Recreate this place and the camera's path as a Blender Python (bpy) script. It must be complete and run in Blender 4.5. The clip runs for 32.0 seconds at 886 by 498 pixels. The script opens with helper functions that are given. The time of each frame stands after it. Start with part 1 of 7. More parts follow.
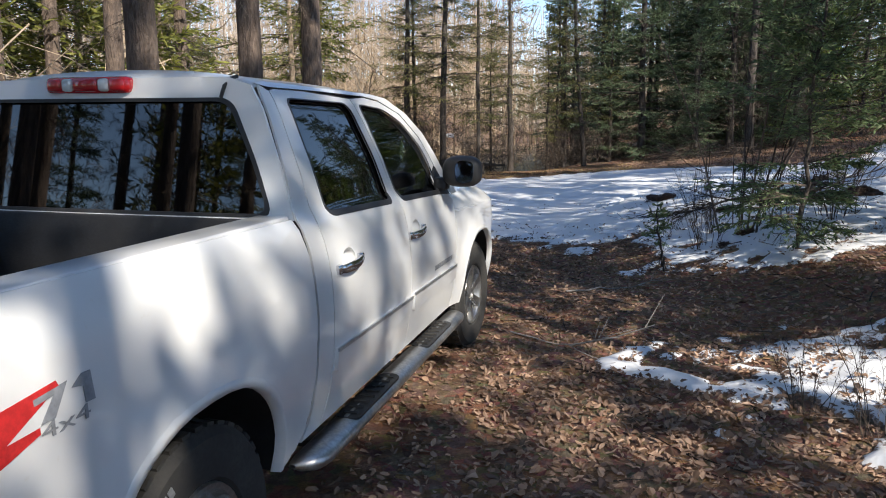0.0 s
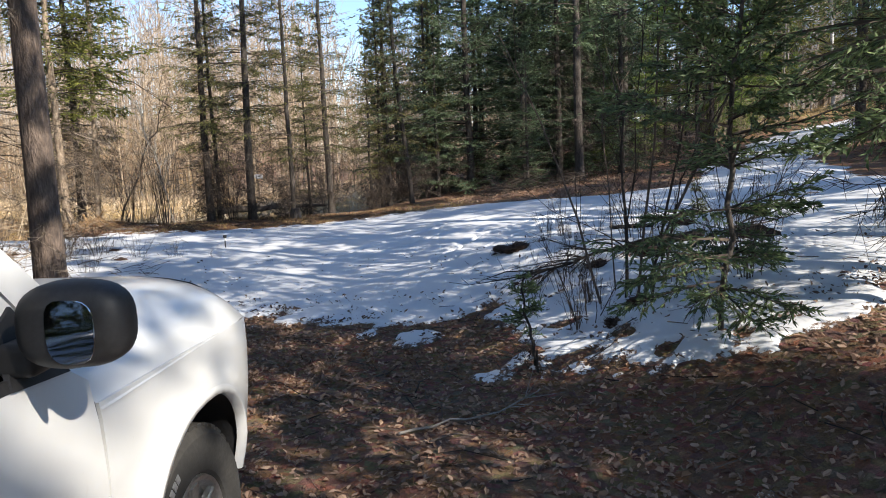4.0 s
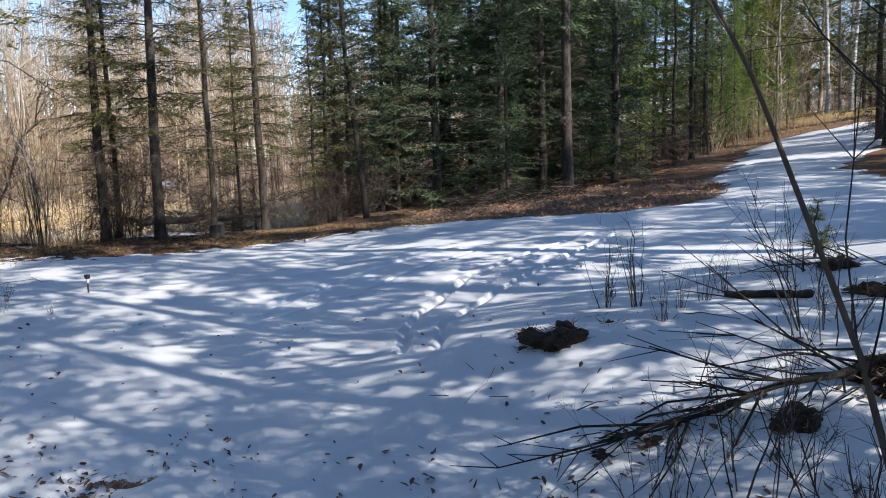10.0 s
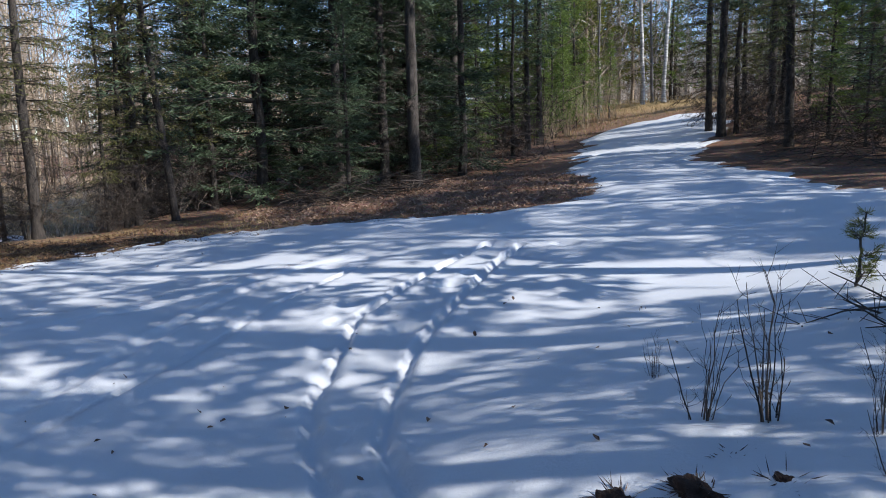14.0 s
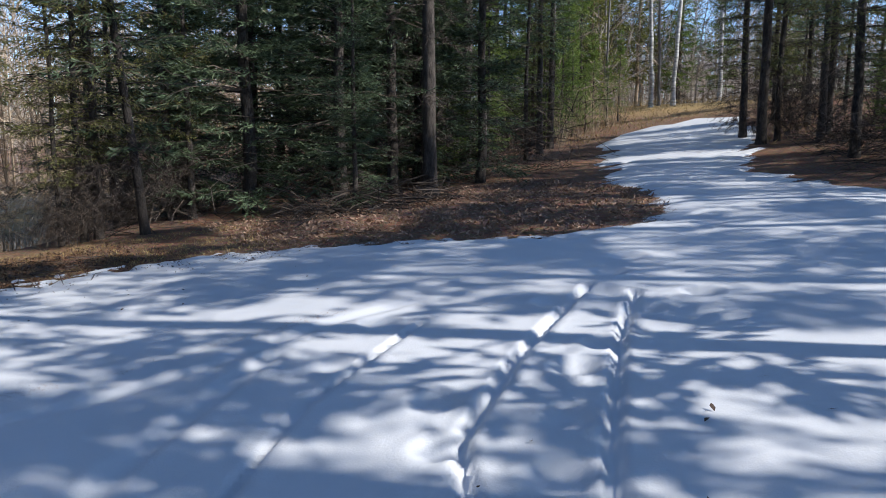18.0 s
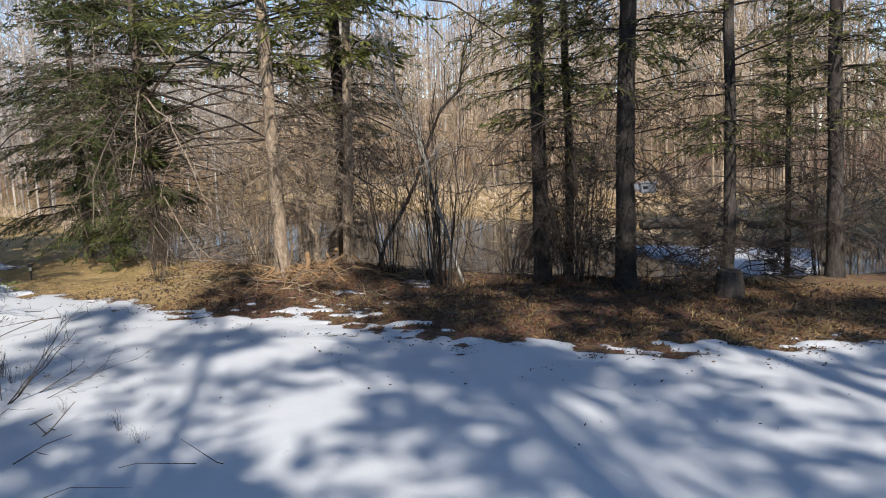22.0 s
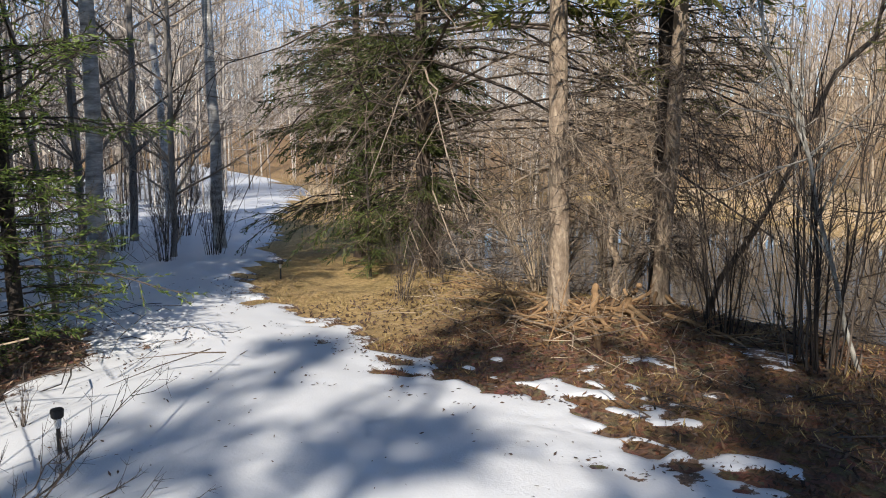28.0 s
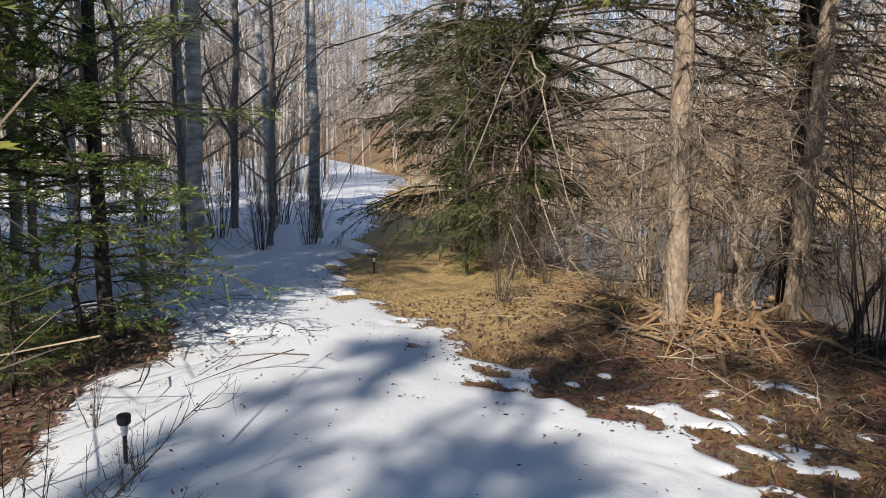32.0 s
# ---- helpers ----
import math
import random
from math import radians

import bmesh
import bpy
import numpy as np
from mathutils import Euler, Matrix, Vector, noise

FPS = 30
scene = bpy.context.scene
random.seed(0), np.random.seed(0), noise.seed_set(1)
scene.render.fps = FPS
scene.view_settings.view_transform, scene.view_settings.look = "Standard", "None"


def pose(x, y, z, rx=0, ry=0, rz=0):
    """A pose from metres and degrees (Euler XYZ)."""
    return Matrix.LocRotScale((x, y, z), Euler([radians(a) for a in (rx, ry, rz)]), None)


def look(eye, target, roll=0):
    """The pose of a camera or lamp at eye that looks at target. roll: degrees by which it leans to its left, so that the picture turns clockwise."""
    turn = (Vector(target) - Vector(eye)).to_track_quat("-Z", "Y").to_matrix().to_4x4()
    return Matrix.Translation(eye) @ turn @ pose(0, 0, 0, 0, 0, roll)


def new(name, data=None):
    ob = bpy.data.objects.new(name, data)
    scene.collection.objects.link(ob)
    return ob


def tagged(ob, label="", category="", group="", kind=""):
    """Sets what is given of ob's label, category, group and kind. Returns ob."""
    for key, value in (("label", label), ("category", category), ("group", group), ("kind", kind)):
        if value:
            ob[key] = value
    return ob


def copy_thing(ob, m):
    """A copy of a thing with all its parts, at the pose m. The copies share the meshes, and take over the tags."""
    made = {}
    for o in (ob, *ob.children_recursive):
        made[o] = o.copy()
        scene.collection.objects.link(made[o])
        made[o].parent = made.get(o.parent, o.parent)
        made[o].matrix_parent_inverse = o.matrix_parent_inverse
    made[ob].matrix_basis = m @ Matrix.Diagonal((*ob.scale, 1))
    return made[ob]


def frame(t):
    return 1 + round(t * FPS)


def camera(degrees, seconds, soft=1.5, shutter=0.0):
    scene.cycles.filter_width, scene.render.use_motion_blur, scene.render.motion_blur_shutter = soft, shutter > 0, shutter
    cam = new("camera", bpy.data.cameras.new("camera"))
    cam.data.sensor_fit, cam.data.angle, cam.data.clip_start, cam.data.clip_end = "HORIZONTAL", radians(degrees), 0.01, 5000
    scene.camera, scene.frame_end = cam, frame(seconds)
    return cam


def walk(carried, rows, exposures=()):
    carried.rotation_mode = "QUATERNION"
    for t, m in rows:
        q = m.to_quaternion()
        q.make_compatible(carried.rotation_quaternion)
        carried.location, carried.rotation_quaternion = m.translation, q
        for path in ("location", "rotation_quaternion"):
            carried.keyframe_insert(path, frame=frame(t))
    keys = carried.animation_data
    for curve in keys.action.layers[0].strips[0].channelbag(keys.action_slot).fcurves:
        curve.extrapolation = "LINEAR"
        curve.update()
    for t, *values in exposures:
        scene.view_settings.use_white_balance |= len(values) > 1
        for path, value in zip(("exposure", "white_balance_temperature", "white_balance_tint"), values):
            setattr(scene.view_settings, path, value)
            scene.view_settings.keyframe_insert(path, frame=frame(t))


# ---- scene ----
cam = camera(61.2, 32.0, soft=1.0)
METRES, EYE, TILT, LEAN, TURN = 21.2, 1.7, -9.5, 0.0, 0.0
ROWS = [
    (0.0, 0.0, 0.0, 0.0, 0.0, 0.0, -0.0),
    (0.5, 0.0053, 0.0167, 0.0024, -4.15, 1.3, 0.23),
    (1.0, 0.0091, 0.0305, 0.0044, -4.87, 1.02, 1.59),
    (1.5, 0.0108, 0.0477, 0.0083, -7.27, 0.45, 2.52),
    (2.0, 0.0118, 0.0631, 0.0106, -7.33, 0.48, 3.18),
    (2.5, 0.0164, 0.0815, 0.0146, -4.47, 1.07, 3.74),
    (3.0, 0.0196, 0.0972, 0.0164, -5.18, 1.42, 3.37),
    (3.5, 0.0232, 0.1172, 0.0208, -11.64, 1.88, 3.07),
    (5.5, 0.0366, 0.1889, 0.0352, -13.09, 2.29, 5.06),
    (6.0, 0.0413, 0.2082, 0.0381, -12.4, 2.03, 5.48),
    (6.5, 0.0438, 0.2254, 0.0396, -11.94, 1.4, 5.4),
    (7.0, 0.0462, 0.2446, 0.0441, -13.38, 0.75, 4.94),
    (7.5, 0.0516, 0.263, 0.0469, -14.87, 1.13, 4.6),
    (8.0, 0.0571, 0.2813, 0.0502, -13.45, 1.9, 4.66),
    (8.5, 0.058, 0.2965, 0.0527, -13.33, 2.55, 4.95),
    (9.0, 0.0585, 0.3147, 0.056, -13.69, 2.61, 4.89),
    (9.5, 0.0635, 0.3312, 0.0589, -14.35, 2.44, 4.64),
    (10.0, 0.0669, 0.3459, 0.0609, -16.03, 2.11, 4.15),
    (10.5, 0.0697, 0.3644, 0.0651, -18.8, 2.01, 3.96),
    (11.0, 0.0714, 0.3803, 0.0669, -21.11, 2.12, 3.96),
    (11.5, 0.0756, 0.4002, 0.0711, -22.98, 2.13, 4.18),
    (12.0, 0.073, 0.4155, 0.0729, -23.94, 1.91, 4.43),
    (12.5, 0.0699, 0.4333, 0.0772, -24.63, 1.42, 4.84),
    (13.0, 0.0712, 0.4511, 0.0787, -25.68, 0.77, 5.31),
    (13.5, 0.0745, 0.4693, 0.0825, -27.31, 0.22, 5.79),
    (14.0, 0.077, 0.4875, 0.0862, -30.98, -0.09, 5.97),
    (14.5, 0.0822, 0.506, 0.0887, -34.83, 0.37, 6.1),
    (16.5, 0.1002, 0.5791, 0.105, -32.37, -0.06, 6.24),
    (17.0, 0.1018, 0.5945, 0.1066, -30.1, 0.06, 5.96),
    (17.5, 0.1028, 0.6124, 0.1086, -32.31, -0.13, 5.41),
    (18.0, 0.1032, 0.6249, 0.1108, -33.36, -0.29, 5.08),
    (18.5, 0.1064, 0.644, 0.1147, -30.97, -0.31, 4.48),
    (19.0, 0.0994, 0.6601, 0.1163, -24.33, -0.13, 3.28),
    (19.5, 0.0929, 0.6766, 0.1184, -15.11, 0.22, 1.74),
    (20.0, 0.0914, 0.6964, 0.1224, -5.02, 0.59, 0.39),
    (20.5, 0.0877, 0.7141, 0.1265, 4.42, 0.63, -0.43),
    (21.0, 0.0838, 0.7299, 0.1293, 10.74, 0.16, -0.41),
    (21.5, 0.0846, 0.745, 0.1332, 17.5, 0.25, -0.77),
    (22.0, 0.0829, 0.7593, 0.1358, 24.0, 1.04, -1.66),
    (22.5, 0.0794, 0.7739, 0.1373, 27.99, 1.49, -2.75),
    (23.0, 0.077, 0.7889, 0.1387, 29.62, 1.37, -3.41),
    (23.5, 0.0756, 0.8067, 0.1413, 31.06, 1.01, -3.67),
    (24.0, 0.0686, 0.8205, 0.1418, 32.7, 0.69, -4.15),
    (24.5, 0.0604, 0.8355, 0.1442, 35.33, 0.48, -4.78),
    (25.0, 0.0563, 0.8501, 0.146, 40.03, 0.38, -5.71),
    (25.5, 0.0468, 0.8605, 0.147, 45.98, 0.28, -6.63),
    (27.5, 0.012, 0.8993, 0.1508, 53.48, -1.86, -7.48),
    (28.0, 0.0004, 0.9086, 0.1532, 48.69, -0.84, -6.87),
    (28.5, -0.0062, 0.9167, 0.154, 46.25, 0.23, -6.36),
    (29.0, -0.0147, 0.9255, 0.1556, 46.64, 0.7, -6.4),
    (29.5, -0.0195, 0.9254, 0.1559, 47.3, 0.5, -6.94),
    (30.0, -0.0207, 0.9252, 0.1557, 48.75, -0.17, -7.61),
    (30.5, -0.0205, 0.9261, 0.1557, 50.61, -1.06, -8.2),
    (31.0, -0.021, 0.9257, 0.1554, 52.77, -1.81, -8.54),
    (31.5, -0.0217, 0.9249, 0.1553, 54.81, -2.31, -8.57),
    (32.0, -0.0221, 0.9248, 0.1554, 56.25, -2.48, -8.41),
]
walk(cam, [(t, pose(0, 0, EYE, TILT, LEAN, TURN) @ pose(METRES * x, METRES * y, METRES * z, 90 + pitch, roll, yaw)) for t, x, y, z, yaw, pitch, roll in ROWS],
     exposures=[(0.0, 1.0, 6550, 10), (3.5, 1.0, 6550, 10), (6.0, 1.3, 6900, 10), (9.0, 1.0, 6500, 10), (12.0, 0.72, 5900, 10), (15.0, 0.68, 5800, 10), (18.0, 0.6, 5950, 10), (21.0, 0.52, 6200, 10), (32.0, 0.52, 6500, 10)])

# ---------------------------------------------------------------- light
SUN_AZ, SUN_EL = radians(143), radians(37)      # azimuth from +y towards +x
world = bpy.data.worlds.new("sky")
scene.world = world
world.use_nodes = True
wn = world.node_tree.nodes
sky = wn.new("ShaderNodeTexSky")
sky.sky_type = 'NISHITA'
sky.sun_disc = False
sky.sun_elevation, sky.sun_rotation = SUN_EL, SUN_AZ
sky.air_density, sky.dust_density, sky.ozone_density, sky.altitude = 0.85, 0.05, 2.2, 600
wn["Background"].inputs["Strength"].default_value = 0.13
world.node_tree.links.new(sky.outputs["Color"], wn["Background"].inputs["Color"])
sun_data = bpy.data.lights.new("sun", 'SUN')
sun_data.energy, sun_data.angle, sun_data.color = 4.2, radians(0.53), (1.0, 0.93, 0.82)
sun = new("sun", sun_data)
to_sun = Vector((math.sin(SUN_AZ) * math.cos(SUN_EL), math.cos(SUN_AZ) * math.cos(SUN_EL), math.sin(SUN_EL)))
sun.matrix_world = look(to_sun * 60, (0, 0, 0))

# ---------------------------------------------------------------- materials
def nodes_of(name):
    m = bpy.data.materials.new(name)
    m.use_nodes = True
    nt = m.node_tree
    return m, nt, nt.nodes["Principled BSDF"]


def noise_node(nt, scale, detail=4.0, rough=0.6, coord="Object", stretch=None):
    tc = nt.nodes.new("ShaderNodeTexCoord")
    n = nt.nodes.new("ShaderNodeTexNoise")
    n.inputs["Scale"].default_value = scale
    n.inputs["Detail"].default_value = detail
    n.inputs["Roughness"].default_value = rough
    if stretch:
        mp = nt.nodes.new("ShaderNodeMapping")
        mp.inputs["Scale"].default_value = stretch
        nt.links.new(tc.outputs[coord], mp.inputs["Vector"])
        nt.links.new(mp.outputs["Vector"], n.inputs["Vector"])
    else:
        nt.links.new(tc.outputs[coord], n.inputs["Vector"])
    return n.outputs["Fac"]


def ramp(nt, fac, stops):
    r = nt.nodes.new("ShaderNodeValToRGB")
    el = r.color_ramp.elements
    while len(el) < len(stops):
        el.new(0.5)
    for e, (p, c) in zip(el, stops):
        e.position = p
        e.color = (c, c, c, 1) if not isinstance(c, tuple) else (*c, 1)
    nt.links.new(fac, r.inputs["Fac"])
    return r.outputs["Color"]


def mixc(nt, fac, a, b, mode='MIX'):
    m = nt.nodes.new("ShaderNodeMix")
    m.data_type, m.blend_type = 'RGBA', mode
    for sock, v in ((m.inputs[0], fac), (m.inputs[6], a), (m.inputs[7], b)):
        if isinstance(v, (int, float)):
            sock.default_value = v
        elif isinstance(v, tuple):
            sock.default_value = (*v, 1)
        else:
            nt.links.new(v, sock)
    return m.outputs[2]


def bump(nt, bsdf, height, strength=0.5, dist=0.02):
    b = nt.nodes.new("ShaderNodeBump")
    b.inputs["Strength"].default_value, b.inputs["Distance"].default_value = strength, dist
    nt.links.new(height, b.inputs["Height"])
    nt.links.new(b.outputs["Normal"], bsdf.inputs["Normal"])


def rough_mat(name, dark, light, scale=6.0, fine=60.0, roughness=0.85, relief=0.5, dist=0.01, stretch=None, metal=0.0, vary=0.0, coord="Object"):
    """A surface that varies at two scales between two colours, with relief of its own."""
    m, nt, b = nodes_of(name)
    big, small = noise_node(nt, scale, 5, stretch=stretch, coord=coord), noise_node(nt, fine, 4, stretch=stretch, coord=coord)
    col = ramp(nt, big, [(0.3, dark), (0.7, light)])
    mid = tuple((p + q) / 2 * 0.55 for p, q in zip(dark, light))
    col = mixc(nt, ramp(nt, small, [(0.38, 0.0), (0.6, 1.0)]), mixc(nt, 0.5, col, mid), col)
    if vary:
        oi = nt.nodes.new("ShaderNodeObjectInfo")
        hsv = nt.nodes.new("ShaderNodeHueSaturation")
        mr = nt.nodes.new("ShaderNodeMapRange")
        mr.inputs["To Min"].default_value, mr.inputs["To Max"].default_value = 1 - vary, 1 + vary
        nt.links.new(oi.outputs["Random"], mr.inputs["Value"])
        nt.links.new(mr.outputs["Result"], hsv.inputs["Value"])
        nt.links.new(col, hsv.inputs["Color"])
        col = hsv.outputs["Color"]
    nt.links.new(col, b.inputs["Base Color"])
    b.inputs["Roughness"].default_value, b.inputs["Metallic"].default_value = roughness, metal
    if relief:
        bump(nt, b, small, relief, dist)
    return m


def leaf_mat(name, dark, light, clear=0.42):
    """Needles and leaves: two tones, and some light that comes through."""
    m, nt, b = nodes_of(name)
    gi = nt.nodes.new("ShaderNodeNewGeometry")
    oi = nt.nodes.new("ShaderNodeObjectInfo")
    add = nt.nodes.new("ShaderNodeMath")
    add.operation = 'MULTIPLY_ADD'
    nt.links.new(gi.outputs["Random Per Island"], add.inputs[0])
    add.inputs[1].default_value = 0.75
    sc = nt.nodes.new("ShaderNodeMath")
    sc.operation = 'MULTIPLY'
    sc.inputs[1].default_value = 0.25
    nt.links.new(oi.outputs["Random"], sc.inputs[0])
    nt.links.new(sc.outputs[0], add.inputs[2])
    col = ramp(nt, add.outputs[0], [(0.1, dark), (0.9, light)])
    nt.links.new(col, b.inputs["Base Color"])
    b.inputs["Roughness"].default_value = 0.6
    tr = nt.nodes.new("ShaderNodeBsdfTranslucent")
    nt.links.new(col, tr.inputs["Color"])
    mx = nt.nodes.new("ShaderNodeMixShader")
    mx.inputs[0].default_value = clear
    nt.links.new(b.outputs[0], mx.inputs[1])
    nt.links.new(tr.outputs[0], mx.inputs[2])
    nt.links.new(mx.outputs[0], nt.nodes["Material Output"].inputs["Surface"])
    return m


def wood_mat(name, dark, mid, light):
    """Thin wood: every twig has a tone of its own, mottled along its length."""
    m, nt, b = nodes_of(name)
    gi = nt.nodes.new("ShaderNodeNewGeometry")
    ad = nt.nodes.new("ShaderNodeMath")
    ad.operation = 'MULTIPLY_ADD'
    nt.links.new(gi.outputs["Random Per Island"], ad.inputs[0])
    ad.inputs[1].default_value = 0.7
    sc = nt.nodes.new("ShaderNodeMath")
    sc.operation = 'MULTIPLY'
    sc.inputs[1].default_value = 0.3
    nt.links.new(noise_node(nt, 9, 4), sc.inputs[0])
    nt.links.new(sc.outputs[0], ad.inputs[2])
    nt.links.new(ramp(nt, ad.outputs[0], [(0.1, dark), (0.5, mid), (0.9, light)]), b.inputs["Base Color"])
    b.inputs["Roughness"].default_value = 0.9
    return m


BARK_PINE = rough_mat("pine_bark", (0.062, 0.047, 0.040), (0.25, 0.185, 0.145), 15, 34, 0.95, 1.0, 0.06, (1, 1, 0.28), vary=0.15)
BARK_FIR = rough_mat("fir_bark", (0.020, 0.016, 0.014), (0.115, 0.095, 0.080), 11, 45, 0.95, 1.0, 0.03, (1, 1, 0.45), vary=0.25)
BARK_PALE = rough_mat("pale_bark", (0.17, 0.115, 0.078), (0.60, 0.47, 0.34), 16, 45, 0.9, 1.0, 0.03, (1, 1, 0.45), vary=0.12)
ROOT = rough_mat("torn_roots", (0.14, 0.075, 0.035), (0.46, 0.29, 0.145), 6, 40, 0.9, 0.5, 0.01)
BARK_GREY = rough_mat("grey_bark", (0.13, 0.115, 0.10), (0.36, 0.33, 0.30), 4, 50, 0.9, 0.6, 0.01, (1, 1, 0.4), vary=0.25)
BARK_BIRCH = rough_mat("birch_bark", (0.12, 0.112, 0.105), (0.80, 0.77, 0.72), 3, 18, 0.8, 0.5, 0.01, (1, 1, 4.0), vary=0.12)
LICHEN = rough_mat("lichen_bark", (0.12, 0.10, 0.08), (0.62, 0.59, 0.52), 9, 40, 0.9, 0.4, 0.01)
TWIG = wood_mat("twigs", (0.016, 0.012, 0.010), (0.060, 0.045, 0.035), (0.17, 0.13, 0.10))
TWIG_GREY = wood_mat("dead_twigs", (0.040, 0.030, 0.024), (0.16, 0.122, 0.090), (0.42, 0.335, 0.25))
# far and tawny twigs: their sunlit look is put into paler, warmer colour
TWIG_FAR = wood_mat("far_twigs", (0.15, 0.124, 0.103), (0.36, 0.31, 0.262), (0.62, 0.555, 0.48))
TWIG_WARM = wood_mat("tawny_twigs", (0.13, 0.096, 0.064), (0.36, 0.272, 0.18), (0.62, 0.49, 0.345))
NEEDLE_DARK = leaf_mat("dark_needles", (0.017, 0.034, 0.021), (0.17, 0.23, 0.115), 0.34)
NEEDLE_FIR = leaf_mat("fir_needles", (0.022, 0.036, 0.012), (0.16, 0.185, 0.05), 0.34)
# brighter fir needles, with sunlight on the boughs put into the colour
NEEDLE_SUNLIT = leaf_mat("sunlit_needles", (0.045, 0.085, 0.018), (0.26, 0.34, 0.075), 0.42)
NEEDLE_OLIVE = leaf_mat("olive_needles", (0.045, 0.056, 0.018), (0.26, 0.25, 0.07), 0.36)
NEEDLE_NEAR = leaf_mat("green_needles", (0.055, 0.092, 0.044), (0.24, 0.32, 0.135), 0.40)
NEEDLE_PINE = leaf_mat("pine_needles", (0.060, 0.078, 0.018), (0.30, 0.30, 0.065), 0.4)
SNOW, nt, b = nodes_of("snow")
s1, s2, s3 = noise_node(nt, 0.7, 4), noise_node(nt, 55, 3), noise_node(nt, 9, 6, 0.75)
dirt = ramp(nt, s3, [(0.66, 0.0), (0.76, 0.65)])
c = mixc(nt, ramp(nt, s1, [(0.3, 0.0), (0.8, 1.0)]), (0.64, 0.65, 0.67), (0.74, 0.74, 0.75))
c = mixc(nt, dirt, c, (0.42, 0.38, 0.33))
# thin snow lets the litter show in specks; the attribute "deep" tells its depth
dp = nt.nodes.new("ShaderNodeAttribute")
dp.attribute_name = "deep"
ms = nt.nodes.new("ShaderNodeMath")
ms.operation = 'MULTIPLY_ADD'
nt.links.new(dp.outputs["Fac"], ms.inputs[0])
ms.inputs[1].default_value = -1.05
nt.links.new(noise_node(nt, 16, 5, 0.7), ms.inputs[2])
c = mixc(nt, ramp(nt, ms.outputs[0], [(0.37, 0.0), (0.43, 1.0)]), c, ramp(nt, s2, [(0.35, (0.06, 0.038, 0.026)), (0.65, (0.24, 0.15, 0.10))]))
nt.links.new(c, b.inputs["Base Color"])
b.inputs["Roughness"].default_value = 0.55
b.inputs["Specular IOR Level"].default_value = 0.3
bump(nt, b, mixc(nt, 0.6, s2, s3), 0.42, 0.018)

# ground: brown needles and dead leaves; the grassy and mossy share is told by the attribute "grass"
SOIL, nt, b = nodes_of("litter_ground")
g1, g2, g3 = noise_node(nt, 0.9, 5), noise_node(nt, 14, 6, 0.7), noise_node(nt, 70, 4, 0.7)
vo = nt.nodes.new("ShaderNodeTexVoronoi")
vo.inputs["Scale"].default_value = 16
tc = nt.nodes.new("ShaderNodeTexCoord")
nt.links.new(tc.outputs["Object"], vo.inputs["Vector"])
litter = ramp(nt, g2, [(0.3, (0.115, 0.066, 0.046)), (0.5, (0.28, 0.158, 0.098)), (0.7, (0.46, 0.30, 0.19))])
litter = mixc(nt, ramp(nt, g1, [(0.4, 0.0), (0.65, 0.75)]), litter, (0.32, 0.15, 0.065))
litter = mixc(nt, 0.45, litter, mixc(nt, 1.0, litter, vo.outputs["Color"], 'MULTIPLY'))
litter = mixc(nt, ramp(nt, g3, [(0.42, 0.0), (0.6, 0.45)]), litter, (0.075, 0.05, 0.037))
at = nt.nodes.new("ShaderNodeAttribute")
at.attribute_name = "grass"
turf = ramp(nt, g2, [(0.3, (0.22, 0.145, 0.06)), (0.5, (0.50, 0.335, 0.135)), (0.72, (0.76, 0.56, 0.28))])
turf = mixc(nt, ramp(nt, g1, [(0.5, 0.0), (0.66, 0.45)]), turf, (0.27, 0.22, 0.055))
c = mixc(nt, at.outputs["Fac"], litter, turf)
nt.links.new(c, b.inputs["Base Color"])
b.inputs["Roughness"].default_value = 0.95
bump(nt, b, mixc(nt, 0.5, g2, g3), 1.0, 0.06)

WATER, nt, b = nodes_of("pond_water")
b.inputs["Base Color"].default_value = (0.020, 0.018, 0.014, 1)
b.inputs["Roughness"].default_value = 0.03
b.inputs["IOR"].default_value = 1.33
bump(nt, b, noise_node(nt, 3, 3), 0.08, 0.02)
ROCK = rough_mat("soil_clod", (0.016, 0.010, 0.007), (0.105, 0.052, 0.030), 9, 60, 0.95, 1.0, 0.03)
BARK_WET = rough_mat("wet_bark", (0.006, 0.005, 0.004), (0.028, 0.021, 0.017), 12, 60, 0.85, 0.8, 0.02)
GRASS_DRY = leaf_mat("dry_grass", (0.52, 0.39, 0.25), (0.90, 0.74, 0.53), 0.3)
GRASS_BANK = leaf_mat("bank_grass", (0.18, 0.12, 0.045), (0.56, 0.42, 0.18), 0.3)
LEAF_RUST = leaf_mat("rusty_needles", (0.060, 0.028, 0.013), (0.30, 0.15, 0.065), 0.1)
LEAF_WET_SHADE = leaf_mat("wet_shaded_leaves", (0.04, 0.024, 0.018), (0.17, 0.105, 0.07), 0.1)
LEAF_DEAD = leaf_mat("dead_leaves", (0.15, 0.088, 0.060), (0.46, 0.305, 0.205), 0.15)

# ---------------------------------------------------------------- mesh tools
def part(name, bm, material, parent=None, label=""):
    """Links a bmesh as one mesh object under a thing or under a part."""
    me = bpy.data.meshes.new(name)
    bm.to_mesh(me)
    bm.free()
    me.materials.append(material)
    ob = new(name, me)
    if parent:
        ob.parent = parent
    return tagged(ob, label)


